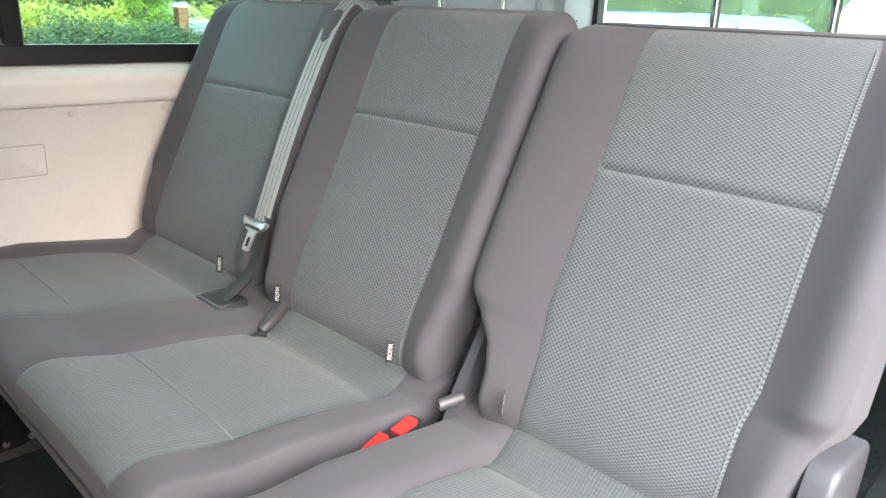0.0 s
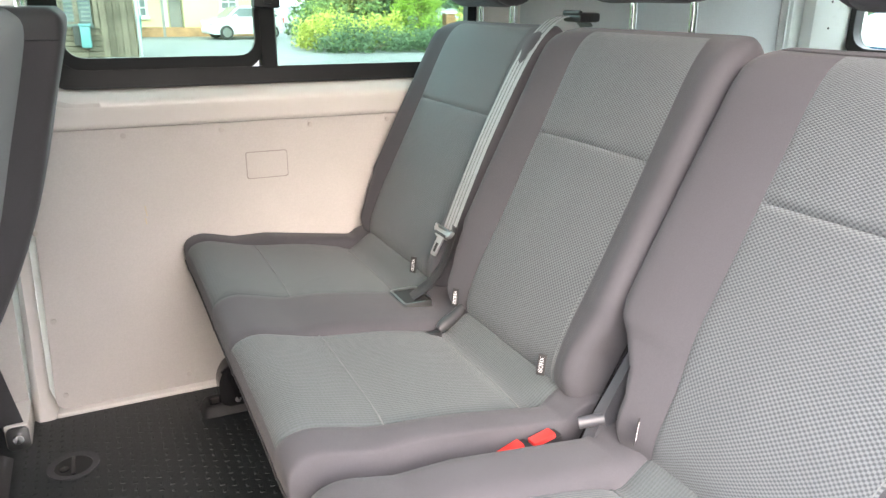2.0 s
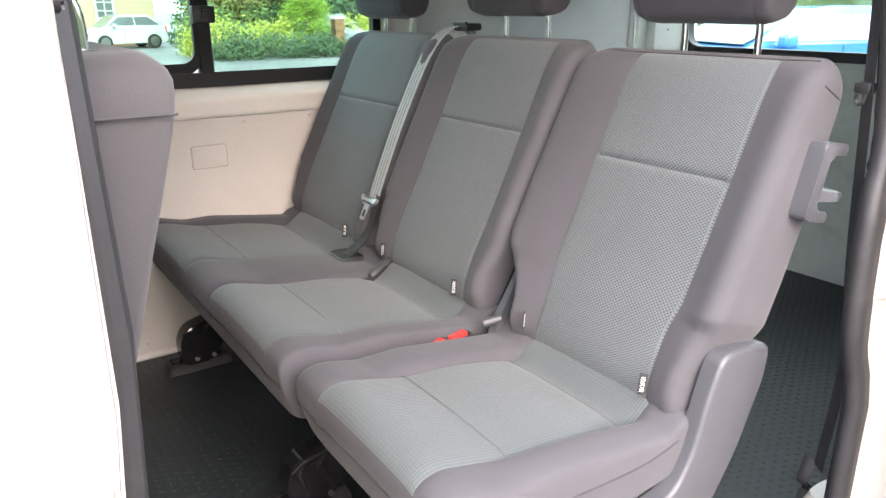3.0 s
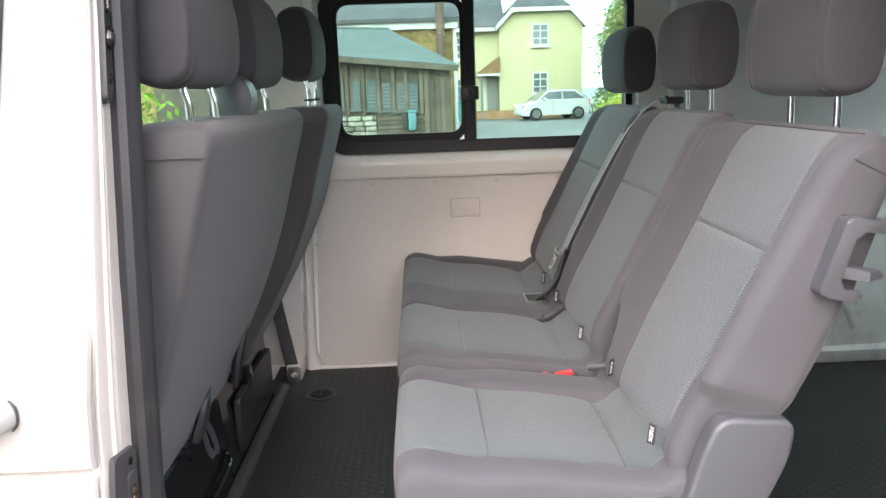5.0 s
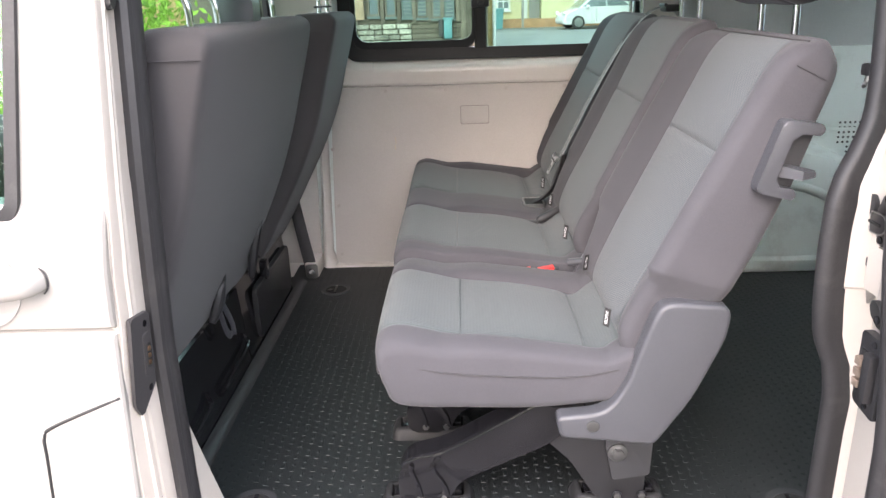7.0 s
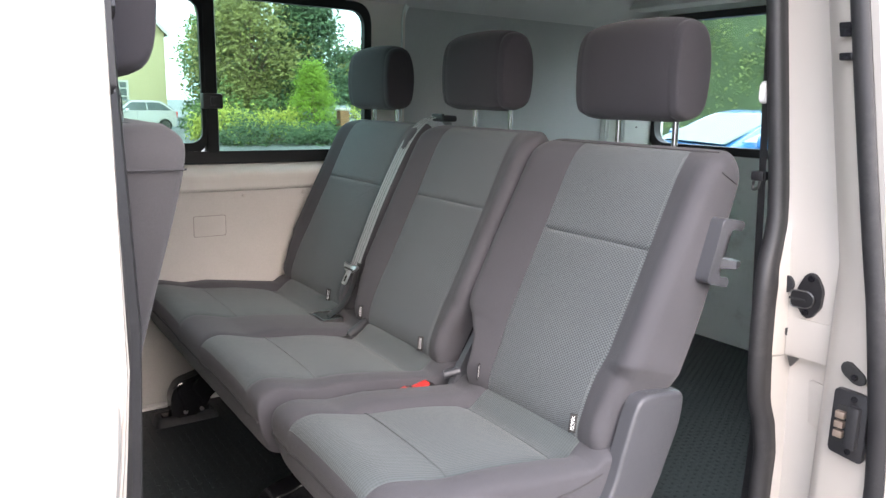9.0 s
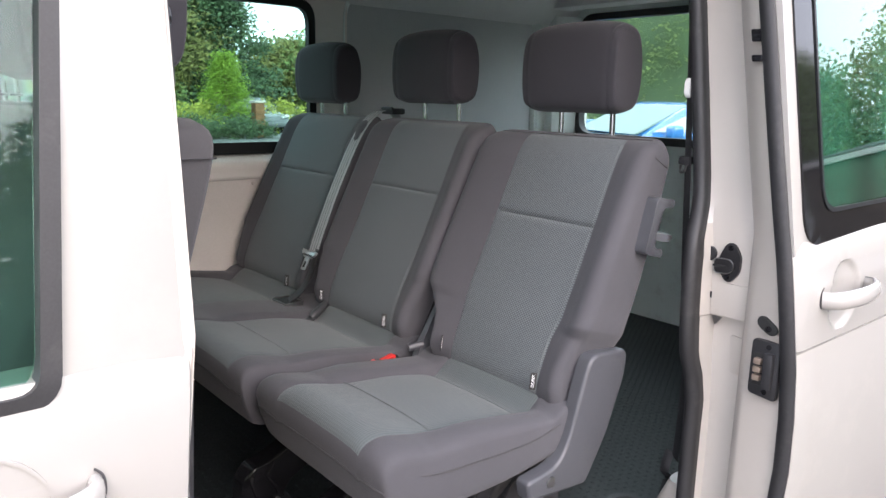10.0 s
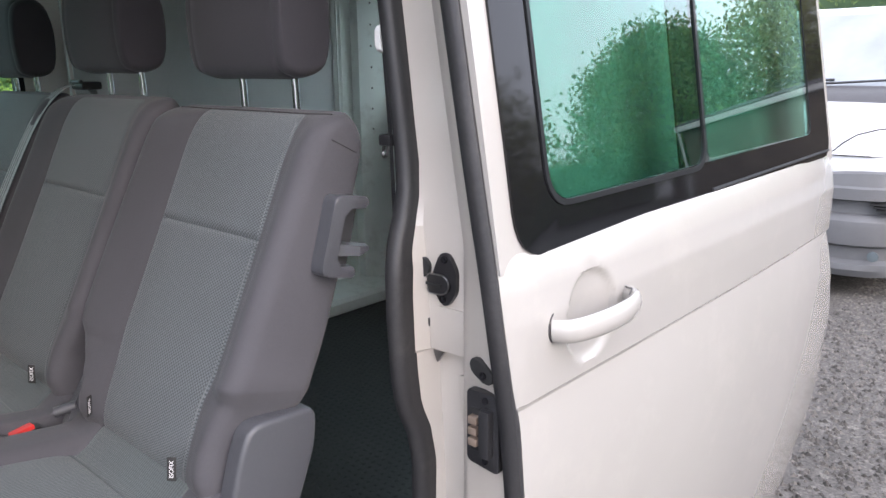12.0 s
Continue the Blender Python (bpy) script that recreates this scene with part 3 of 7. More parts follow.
rows = []
for z in [-0.12, 0.05, 0.23, 0.32, 0.407, 0.46, 0.525, 0.6, 0.66, 0.735, 0.9, 1.1, 1.38]:
    p0, p1 = jamb_line(z)
    e, s = lerp_table(EDGE, z), lerp_table(SEALX, z)
    u = (p1 - p0).normalized()
    n = Vector((u.y, -u.x, 0))
    ring = [(e - 0.06, OUT + 0.05), (e - 0.03, OUT + 0.022), (e - 0.002, OUT + 0.012), (p0.x - 0.002, p0.y - 0.005), (p0.x, p0.y)]
    for f, h in ((0.30, 0.0), (0.36, 0.0035), (0.44, 0.0035), (0.52, -0.002), (0.60, -0.002), (0.66, 0.001), (0.92, 0.001)):
        q = p0 + (p1 - p0) * f + n * h
        ring.append((q.x, q.y))
    ring += [(p1.x, p1.y), (s + 0.003, -0.02), (s - 0.02, 0.02), (s - 0.08, 0.02)]
    rows.append([(x, y, z) for x, y in ring])
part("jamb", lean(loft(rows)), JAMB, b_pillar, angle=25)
rows = []
for z in (-0.02, 0.2, 0.45, 0.6, 0.75, 0.9, 1.1, 1.38):
    s = lerp_table(SEALX, z) + 0.045
    rows.append([(x + s, y, z) for x, y in ((-0.050, -0.084), (-0.038, -0.087), (-0.029, -0.082), (-0.026, -0.074), (-0.0285, -0.068), (-0.0245, -0.062), (-0.021, -0.05), (-0.027, -0.036), (-0.040, -0.030), (-0.050, -0.045))])
part("door_seal", lean(loft(rows)), RUBBER, b_pillar, "dark grey rubber door seal")
part("foot_cover", loft([[(x0, -0.06, z), (x1, -0.045, z), (x1, 0.025, z), (x0, 0.05, z)] for x0, x1, z in ((-0.09, -0.002, -0.01), (-0.09, -0.038, 0.12), (-0.09, -0.070, 0.24))]), JAMB, b_pillar, "pale plastic wedge at the pillar foot")


def on_jamb(outline, thick, base=0.0):
    """A plate on the slanting jamb from an outline of (across, height); across runs inwards."""
    bm = bmesh.new()
    lo, hi = [], []
    for p, q in outline:
        p0, p1 = jamb_line(q)
        u = (p1 - p0).normalized()
        n = Vector((u.y, -u.x, 0))
        lo.append(bm.verts.new(p0 + u * p + Vector((0, 0, q)) + n * base))
        hi.append(bm.verts.new(p0 + u * p + Vector((0, 0, q)) + n * (base + thick)))
    k = len(lo)
    bm.faces.new(lo)
    fb = bm.faces.new(hi[::-1])
    for i in range(k):
        bm.faces.new((lo[i], hi[i], hi[(i + 1) % k], lo[(i + 1) % k]))
    bmesh.ops.bevel(bm, geom=list(fb.edges), offset=thick * 0.3, segments=2, affect="EDGES")
    return bm


def dot(p, q, r):
    return [(p + r * 0.8 * math.cos(j * 0.5236), q + r * math.sin(j * 0.5236)) for j in range(12)]


DPLATE = material("dark_grey_plastic", (0.045, 0.043, 0.045), 0.45, vary=0.06, scale=10, grain=0.08, grain_scale=700, bump=0.2)
cp = part("contact_plate", on_jamb(rounded([(0.012, 0.362), (0.050, 0.408), (0.050, 0.532), (0.002, 0.535), (0.001, 0.385)], 0.006), 0.007, 0.003), DPLATE, b_pillar, "dark plastic contact plate with three brass pins")
part("socket", on_jamb(rrect(0.026, 0.046, 0.425, 0.50, 0.008), 0.004, 0.0095), DPLATE, cp)
part("socket_well", on_jamb(rrect(0.031, 0.042, 0.440, 0.482, 0.005), 0.001, 0.0132), TAG, cp)
for k in range(3):
    part("contact_pin", on_jamb(rrect(0.0335, 0.0395, 0.445 + k * 0.012, 0.453 + k * 0.012, 0.002), 0.0015, 0.0142), BRASS, cp)
for q in (0.405, 0.515):
    part("screw", on_jamb(dot(0.036, q, 0.006), 0.002, 0.0095), BLACKM, cp)
up = part("lock_plate", lean(on_jamb(rounded([(0.020, 0.985), (0.028, 0.978), (0.046, 0.990), (0.048, 1.20), (0.016, 1.21)], 0.006), 0.008, 0.003)), BLACKP, b_pillar, "dark plastic lock plate with a round catch")
part("lock_slot", lean(on_jamb(rrect(0.026, 0.042, 1.09, 1.18, 0.005), 0.004, 0.0105)), BLACKM, up)
part("catch", lean(on_jamb(dot(0.034, 1.06, 0.015), 0.006, 0.0105)), BLACKM, up)
part("catch_eye", lean(on_jamb(dot(0.034, 1.06, 0.007), 0.002, 0.0160)), TAG, up)
part("screw", lean(on_jamb(dot(0.034, 1.01, 0.006), 0.002, 0.0105)), BLACKM, up)
lowp = part("lower_plate", on_jamb(rounded([(0.010, -0.01), (0.060, -0.01), (0.062, 0.112), (0.048, 0.116), (0.014, 0.085)], 0.006), 0.008, 0.003), BLACKP, b_pillar, "dark plastic guide plate")
part("screw", on_jamb(dot(0.046, 0.075, 0.009), 0.003, 0.0105), STEEL, lowp)
part("screw", on_jamb(dot(0.040, 0.100, 0.006), 0.002, 0.0105), BLACKM, lowp)

# C pillar with jamb and seal
c_pillar = thing("c_pillar", "cream painted rear door jamb with scuffs", "pillar", kind="structure")
SEALX2 = [(-0.3, 1.035), (0.36, 1.035), (0.41, 1.029), (0.46, 1.009), (0.51, 1.003), (0.60, 1.000), (0.68, 1.003), (0.72, 1.014), (0.76, 1.034), (0.80, 1.049), (0.86, 1.054), (1.40, 1.055)]
SEALY2 = [(-0.3, -0.100), (0.36, -0.098), (0.46, -0.090), (0.60, -0.086), (0.68, -0.083), (0.76, -0.072), (0.82, -0.061), (1.0, -0.037), (1.18, -0.013), (1.40, 0.021)]
rows = []
for z in (-0.12, 0.1, 0.3, 0.40, 0.47, 0.53, 0.545, 0.549, 0.56, 0.63, 0.69, 0.74, 0.78, 0.83, 1.0, 1.2, 1.40):
    y, x = lerp_table(SEALY2, z), lerp_table(SEALX2, z)
    d = max(0.0, z - 0.735) * 0.17
    f = 1.048 if 0.547 < z < 0.75 else (1.058 if 0.75 < z < 0.80 else 1.068)
    fold = min(x + 0.012, f)
    rows.append([(1.11, y + 0.05, z), (x + 0.03, y + 0.018, z), (x + 0.012, y + 0.010, z), (fold, y - 0.011, z), (f, y - 0.022, z), (f, min(y - 0.05, -0.135 + d), z), (f + 0.002, -0.178 + d, z), (f + 0.008, -0.194 + d, z),
                 (1.10, -0.200 + d, z), (1.16, -0.18 + d, z), (1.16, y + 0.05, z)])
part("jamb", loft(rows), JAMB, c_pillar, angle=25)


def bulb(z, r=0.0165):
    """A ring of the hollow rubber seal at a height."""
    x, y = lerp_table(SEALX2, z), lerp_table(SEALY2, z)
    return [(x + r * math.cos(a) + (0.016 if math.cos(a) > 0.3 else 0.0), y + r * math.sin(a), z) for a in [2 * math.pi * q / 14 for q in range(14)]]


part("door_seal", loft([bulb(-0.12 + 0.019 * k) for k in range(80)]), RUBBER, c_pillar, "dark grey rubber door seal with a kink")
part("seal_lip", tube([(lerp_table(SEALX2, z) + 0.010, lerp_table(SEALY2, z) + 0.020, z) for z in [-0.1 + 0.025 * k for k in range(60)]], 0.005, 6), BLACKP, c_pillar)
bm = bmesh.new()
for k in range(64):
    z = 0.47 + 0.0105 * k
    disc((lerp_table(SEALX2, z) + 0.004, lerp_table(SEALY2, z) + 0.0155, z), "y", 0.0028, 0.0022, 6, bm)
part("seal_beading", bm, BLACKM, c_pillar)
part("plug", disc((1.049, -0.098, 0.678), "x", 0.016, -0.008, 18, bevel=0.002), BLACKP, c_pillar)
part("hole_plug", disc((1.049, -0.112, 0.592), "x", 0.0075, -0.004, 12), BLACKP, c_pillar)
br = part("striker", plate(rounded([(-0.150, 0.626), (-0.138, 0.626), (-0.121, 0.650), (-0.122, 0.676), (-0.136, 0.706), (-0.152, 0.706), (-0.167, 0.680), (-0.166, 0.648)], 0.008), "x", 1.041, 1.049, 0.002), STRIKM, c_pillar, "black door catch with a folded steel claw")
claw = [(-0.113, 0.672), (-0.146, 0.674), (-0.156, 0.665), (-0.156, 0.653), (-0.146, 0.644), (-0.115, 0.642)]
part("claw", plate(rounded(claw, 0.006), "x", 1.0370, 1.042, 0.0015), STRIKM, br)
part("claw_edge", tube([(1.0370, y, z) for y, z in rounded(claw, 0.008, 4)], 0.0013, 6), STEEL, br)
part("claw_gap", box(1.0355, 1.0385, -0.142, -0.112, 0.655, 0.659), TAG, br)
for y, z in ((-0.146, 0.697), (-0.142, 0.636)):
    part("bolt", disc((1.041, y, z), "x", 0.0058, -0.004, 12, bevel=0.0015), BLACKM, br)
part("pressed_pad", plate(rounded([(-0.112, 0.5525), (-0.196, 0.5525), (-0.196, 0.622), (-0.128, 0.622), (-0.112, 0.606)], 0.006), "x", 1.0445, 1.0485, 0.0015), JAMB, c_pillar)
part("jamb_tongue", plate(rounded([(-0.114, 0.549), (-0.136, 0.549), (-0.122, 0.528)], 0.004), "x", 1.048, 1.053), STEEL, c_pillar)
part("lower_pad", plate(rounded([(-0.158, 0.43), (-0.197, 0.43), (-0.197, 0.505), (-0.150, 0.512)], 0.008), "x", 1.0645, 1.069, 0.002), JAMB, c_pillar)

# ---------------------------------------------------------------- doors
sliding = thing("sliding_door", "white van sliding door pushed open, with tinted windows", "sliding door")
SKIN = [(-0.38, -0.246), (-0.25, -0.274), (0.0, -0.306), (0.25, -0.323), (0.38, -0.324), (0.42, -0.3225), (0.47, -0.319), (0.508, -0.315), (0.526, -0.3125), (0.531, -0.3145), (0.537, -0.320), (0.60, -0.3225), (0.65, -0.323), (0.69, -0.317), (0.72, -0.308), (0.738, -0.298)]
XS = [(0.992, 0.003), (1.006, 0.0), (1.3, -0.004), (1.7, -0.008), (2.1, -0.006), (2.36, 0.0), (2.40, 0.012), (2.412, 0.03)]
EDGEX = [(-0.36, 0.982), (0.40, 0.980), (0.45, 0.978), (0.55, 0.970), (0.65, 0.962), (1.40, 0.962)]      # front edge of the door
EDGEY = [(-0.36, -0.252), (-0.2, -0.285), (0.0, -0.313), (0.3, -0.331), (0.40, -0.329), (0.45, -0.326), (0.50, -0.324), (0.55, -0.3185), (0.60, -0.3135), (0.65, -0.308), (0.70, -0.2995), (0.80, -0.280), (0.90, -0.2615), (1.40, -0.172)]
bm = bmesh.new()
TAILX = [(-0.38, 0.0), (-0.2, 0.10), (0.0, 0.19), (0.2, 0.19), (0.35, 0.15), (0.53, 0.06), (0.74, 0.035)]


def tail(x, z):
    """The door's rear edge bows out towards the wheel arch."""
    return x + max(0.0, (x - 2.1) / 0.31) * lerp_table(TAILX, z)


def cup_depth(x, z, cx=1.158, cz=0.622, a=0.066, b=0.068, depth=0.015):
    """The shallow oval hollow pressed into the skin behind the handle."""
    r = math.hypot((x - cx) / a, (z - cz) / b)
    if r >= 1.06:
        return 0.0
    k = min(1.0, (1.06 - r) / 0.18)
    return depth * (0.45 * k * k * (3 - 2 * k) + 0.55 * max(0.0, 1 - r * r))


ROWS = sorted([z for z, y in SKIN if not 0.545 < z < 0.70] + [0.547 + 0.0055 * k for k in range(28)])
SKINF = [(z, lerp_table(SKIN, z)) for z in ROWS]
XSF = sorted(XS + [(1.084 + 0.0055 * k, lerp_table(XS, 1.084 + 0.0055 * k)) for k in range(28)])
grid = [[bm.verts.new((tail(x, z), y + dy + cup_depth(x, z), z)) for z, y in SKINF] for x, dy in XSF]
grid.insert(0, [bm.verts.new((lerp_table(EDGEX, z) + 0.007, lerp_table(EDGEY, z) + 0.001, z)) for z, y in SKINF])
XSF.insert(0, (0.97, 0.0))
inner = [[bm.verts.new((max(tail(x, z), 1.03), -0.225, z)) for z, y in SKINF] for x, dy in XSF]
for i in range(len(XSF) - 1):
    for j in range(len(SKINF) - 1):
        bm.faces.new((grid[i][j], grid[i + 1][j], grid[i + 1][j + 1], grid[i][j + 1]))
        bm.faces.new((inner[i][j], inner[i][j + 1], inner[i + 1][j + 1], inner[i + 1][j]))
for j in range(len(SKINF) - 1):
    bm.faces.new((grid[0][j], grid[0][j + 1], inner[0][j + 1], inner[0][j]))
    bm.faces.new((grid[-1][j], inner[-1][j], inner[-1][j + 1], grid[-1][j + 1]))
for i in range(len(XSF) - 1):
    bm.faces.new((grid[i][-1], grid[i + 1][-1], inner[i + 1][-1], inner[i][-1]))
    bm.faces.new((grid[i][0], inner[i][0], inner[i + 1][0], grid[i + 1][0]))
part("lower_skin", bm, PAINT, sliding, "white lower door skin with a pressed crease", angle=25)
part("upper_frame", lean(ringplate(rounded([(0.971, 0.715), (2.44, 0.715), (2.38, 1.36), (0.971, 1.36)], (0.003, 0.02, 0.02, 0.02), 6), rounded([(1.008, 0.731), (2.40, 0.731), (2.33, 1.32), (1.012, 1.32)], (0.06, 0.06, 0.06, 0.04), 6), "y", -0.300, -0.275)),
     PAINT, sliding)
win = part("window", lean(ringplate(rounded([(1.004, 0.727), (2.404, 0.735), (2.345, 1.325), (1.004, 1.325)], (0.062, 0.06, 0.06, 0.04), 6), rounded([(1.086, 0.790), (2.25, 0.800), (2.24, 1.27), (1.086, 1.27)], (0.06, 0.03, 0.03, 0.04), 6), "y", -0.304, -0.296)),
           material("black_glass", (0.008, 0.008, 0.009), 0.05, vary=0.02, spec=0.35), sliding, "glossy black window surround")
part("pane_rim", lean(ringplate(rrect(1.080, 1.605, 0.783, 1.280, 0.055, 6), rrect(1.0875, 1.597, 0.791, 1.272, 0.05, 6), "y", -0.3065, -0.300)), FRAMEB, win)
part("mullion", lean(box(1.500, 1.625, -0.3005, -0.297, 0.788, 1.275)), BLACKP, win)
part("pane", lean(plate(rrect(1.087, 1.598, 0.790, 1.272, 0.05, 6), "y", -0.3035, -0.3008)), GLASSD, win)
part("pane", lean(plate(rrect(1.610, 2.25, 0.80, 1.272, 0.03, 6), "y", -0.302, -0.2985)), GLASSD, win)
bm = bmesh.new()
tube([(1.62, -0.303, 0.742), (2.38, -0.304, 0.750)], 0.003, 6, bm)
part("waist_seal", bm, FRAMEB, win)
strip, face = [], []
for z in (-0.36, -0.2, 0.0, 0.2, 0.30, 0.40, 0.45, 0.50, 0.55, 0.60, 0.65, 0.70, 0.735, 0.8, 0.9, 1.1, 1.34):
    d = max(0.0, z - 0.735) * 0.17
    x, y = lerp_table(EDGEX, z), lerp_table(EDGEY, z)
    strip.append([(x + 0.024, y + 0.031, z), (x + 0.010, y + 0.031, z), (x + 0.002, y + 0.026, z), (x - 0.002, y + 0.016, z), (x - 0.001, y + 0.005, z), (x + 0.004, y - 0.001, z), (x + 0.012, y + 0.001, z), (x + 0.024, y + 0.008, z)])
    face.append([(1.062, -0.186 + d, z), (1.036, -0.191 + d, z), (1.012, -0.206 + d, z), (1.003, -0.222 + d, z), (x + 0.020, y + 0.046, z), (x + 0.015, y + 0.029, z), (1.05, y + 0.02, z)])
part("edge_seal", loft(strip), RUBBER, sliding, "dark rubber strip along the door edge")
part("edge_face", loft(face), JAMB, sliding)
PINM = material("dull_contact", (0.34, 0.27, 0.22), 0.45, 0.6, vary=0.1, scale=60)
cpl = part("contact_plate", plate(rounded([(-0.238, 0.438), (-0.292, 0.432), (-0.292, 0.545), (-0.238, 0.545)], 0.006), "x", 0.968, 0.980, 0.002), BLACKP, sliding, "dark contact plate with sprung brass pins")
part("contact_block", box(0.956, 0.970, -0.284, -0.266, 0.455, 0.525, 0.004), BLACKP, cpl)
part("contact_slot", box(0.9665, 0.9685, -0.264, -0.246, 0.458, 0.520, 0.0), TAG, cpl)
for k in range(3):
    part("contact_pin", box(0.957, 0.968, -0.262, -0.248, 0.468 + k * 0.016, 0.479 + k * 0.016, 0.001), PINM, cpl)
for z in (0.446, 0.535):
    part("screw", disc((0.968, -0.270, z), "x", 0.005, -0.002, 10), BLACKM, cpl)
gh = part("guide_plug", plate(rounded([(-0.242, 0.573), (-0.270, 0.556), (-0.282, 0.562), (-0.282, 0.575), (-0.252, 0.592), (-0.242, 0.588)], 0.008), "x", 0.971, 0.980, 0.002), TAG, sliding, "black oval guide plug")
part("bolt", disc((0.971, -0.266, 0.570), "x", 0.0055, -0.003, 10, bevel=0.001), BLACKM, gh)
lt = part("upper_catch", lean(plate(rounded([(-0.252, 1.02), (-0.274, 1.03), (-0.274, 1.15), (-0.255, 1.155), (-0.246, 1.12), (-0.246, 1.06)], 0.008), "x", 0.969, 0.980, 0.002)), BLACKM, sliding, "black upper door catch")
part("catch_jaw", lean(box(0.956, 0.970, -0.258, -0.238, 1.055, 1.067, 0.003)), BLACKM, lt)
part("catch_jaw", lean(box(0.956, 0.970, -0.262, -0.240, 1.09, 1.112, 0.003)), BLACKM, lt)

for ob, dx in ((cpl, 0.013), (gh, 0.010), (lt, 0.013)):
    ob.location.x = dx


def pull(name, x0, x1, z, y, parent, cup_x, cup_w=0.06, lock=True):
    """A body-coloured bar handle over an oval cup."""
    if cup_w:
        el, el2 = [[(cup_x + (cup_w - e) * math.cos(2 * math.pi * i / 28), z - 0.008 + (0.066 - e) * math.sin(2 * math.pi * i / 28)) for i in range(28)] for e in (0.0, 0.003)]
        cup = part("handle_cup", ringplate(el, el2, "y", y - 0.0035, y + 0.003), PAINT, parent)
        part("cup_well", plate(el2, "y", y - 0.0012, y + 0.003), PAINT, cup)
    xm = (x0 + x1) / 2
    pts = curve_points([(x0, y - 0.004, z - 0.004), (x0 + 0.012, y - 0.028, z - 0.002), (x0 + 0.05, y - 0.042, z), (xm, y - 0.047, z + 0.001), (x1 - 0.05, y - 0.042, z), (x1 - 0.012, y - 0.028, z), (x1, y - 0.004, z)], 4)
    h = part(name, tube(pts, [0.0155 + 0.0025 * math.sin(math.pi * i / (len(pts) - 1)) for i in range(len(pts))], 12, flat=0.55, side=(0, 0, 1)), PAINT, parent, "white bar handle")
    e, w = (x0, -1) if lock else (x1, 1)
    part("handle_gap", tube(curve_points([(e, y - 0.004, z - 0.020), (e + w * 0.007, y - 0.004, z - 0.012), (e + w * 0.009, y - 0.004, z), (e + w * 0.007, y - 0.004, z + 0.012), (e, y - 0.004, z + 0.020)], 3), 0.0013, 5), PIPE, h)
    if lock:
        part("lock_cover", plate([(x1 - 0.018 + 0.009 * math.cos(0.5236 * i), z + 0.0125 * math.sin(0.5236 * i)) for i in range(12)], "y", y - 0.036, y - 0.024, 0.002), PAINT, h)
        part("handle_gap", tube([(x1 - 0.046, y - 0.036, z + 0.0178), (x1 - 0.020, y - 0.026, z + 0.0176), (x1 - 0.004, y - 0.006, z + 0.014)], 0.0012, 5), PIPE, h)


pull("pull_handle", 1.056, 1.252, 0.630, -0.320, sliding, 1.158, 0.0)

front_door = thing("front_door", "white front passenger door, closed, with a dark framed window", "car door")
FSK = [(-0.38, OUT + 0.03), (-0.2, OUT + 0.005), (0.2, OUT - 0.002), (0.505, OUT + 0.001), (0.517, OUT + 0.004), (0.5245, OUT + 0.015), (0.533, OUT - 0.001), (0.545, OUT - 0.004), (0.62, OUT - 0.005), (0.68, OUT), (0.70, OUT + 0.004), (0.722, OUT + 0.012)]
bm = bmesh.new()
xs = (-1.15, -0.8, -0.5, -0.25, None, None, None)
ends = ((-0.012, 0.0), (-0.003, 0.0015), (0.0, 0.006))
g0, g1 = [], []
for k, x in enumerate(xs):
    dx, dy = (0.0, 0.0) if x is not None else ends[k - 4]
    g0.append([bm.verts.new((x if x is not None else lerp_table(EDGE, z) + dx, y + dy, z)) for z, y in FSK])
    g1.append([bm.verts.new((x if x is not None else lerp_table(EDGE, z) + dx, OUT + 0.06, z)) for z, y in FSK])
for i in range(len(xs) - 1):
    for j in range(len(FSK) - 1):
        bm.faces.new((g0[i][j], g0[i + 1][j], g0[i + 1][j + 1], g0[i][j + 1]))
        bm.faces.new((g1[i][j], g1[i][j + 1], g1[i + 1][j + 1], g1[i + 1][j]))
    bm.faces.new((g0[i][-1], g0[i + 1][-1], g1[i + 1][-1], g1[i][-1]))
for j in range(len(FSK) - 1):
    bm.faces.new((g0[-1][j], g1[-1][j], g1[-1][j + 1], g0[-1][j + 1]))
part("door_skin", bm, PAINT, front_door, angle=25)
part("rear_frame", lean(loft([[(-0.188 + k, OUT + 0.012, z), (-0.070 + 0.25 * k, OUT + 0.010, z), (-0.061 + 0.25 * k, OUT + 0.016, z), (-0.061 + 0.25 * k, OUT + 0.05, z), (-0.188 + k, OUT + 0.06, z)] for z, k in ((0.715, 0.0), (0.9, 0.021), (1.36, 0.072))], True), 0.72), PAINT, front_door)
part("top_frame", lean(box(-1.1, -0.1, OUT + 0.012, OUT + 0.06, 1.30, 1.38), 0.72), PAINT, front_door)
part("window_seal", lean(ringplate(rounded([(-1.12, 0.697), (-0.186, 0.697), (-0.118, 1.31), (-0.95, 1.31)], 0.03, 5), rounded([(-1.05, 0.713), (-0.2025, 0.713), (-0.136, 1.29), (-0.93, 1.29)], 0.02, 5), "y", OUT + 0.004, OUT + 0.028), 0.72), RUBBER, front_door, "dark grey rubber window surround")
part("pane", lean(plate(rounded([(-1.06, 0.715), (-0.204, 0.715), (-0.139, 1.30), (-0.93, 1.30)], 0.03, 5), "y", OUT + 0.015, OUT + 0.019), 0.72), GLASSF, front_door)
pull("pull_handle", -0.372, -0.166, 0.612, OUT - 0.003, front_door, -0.262, 0.062, lock=False)
part("shut_line", lean(tube([(lerp_table(EDGE, z) + 0.002, OUT + 0.013, z) for z in (-0.3, 0.0, 0.23, 0.407, 0.525, 0.6, 0.72, 1.0, 1.36)], 0.0013, 6)), GAP, front_door)
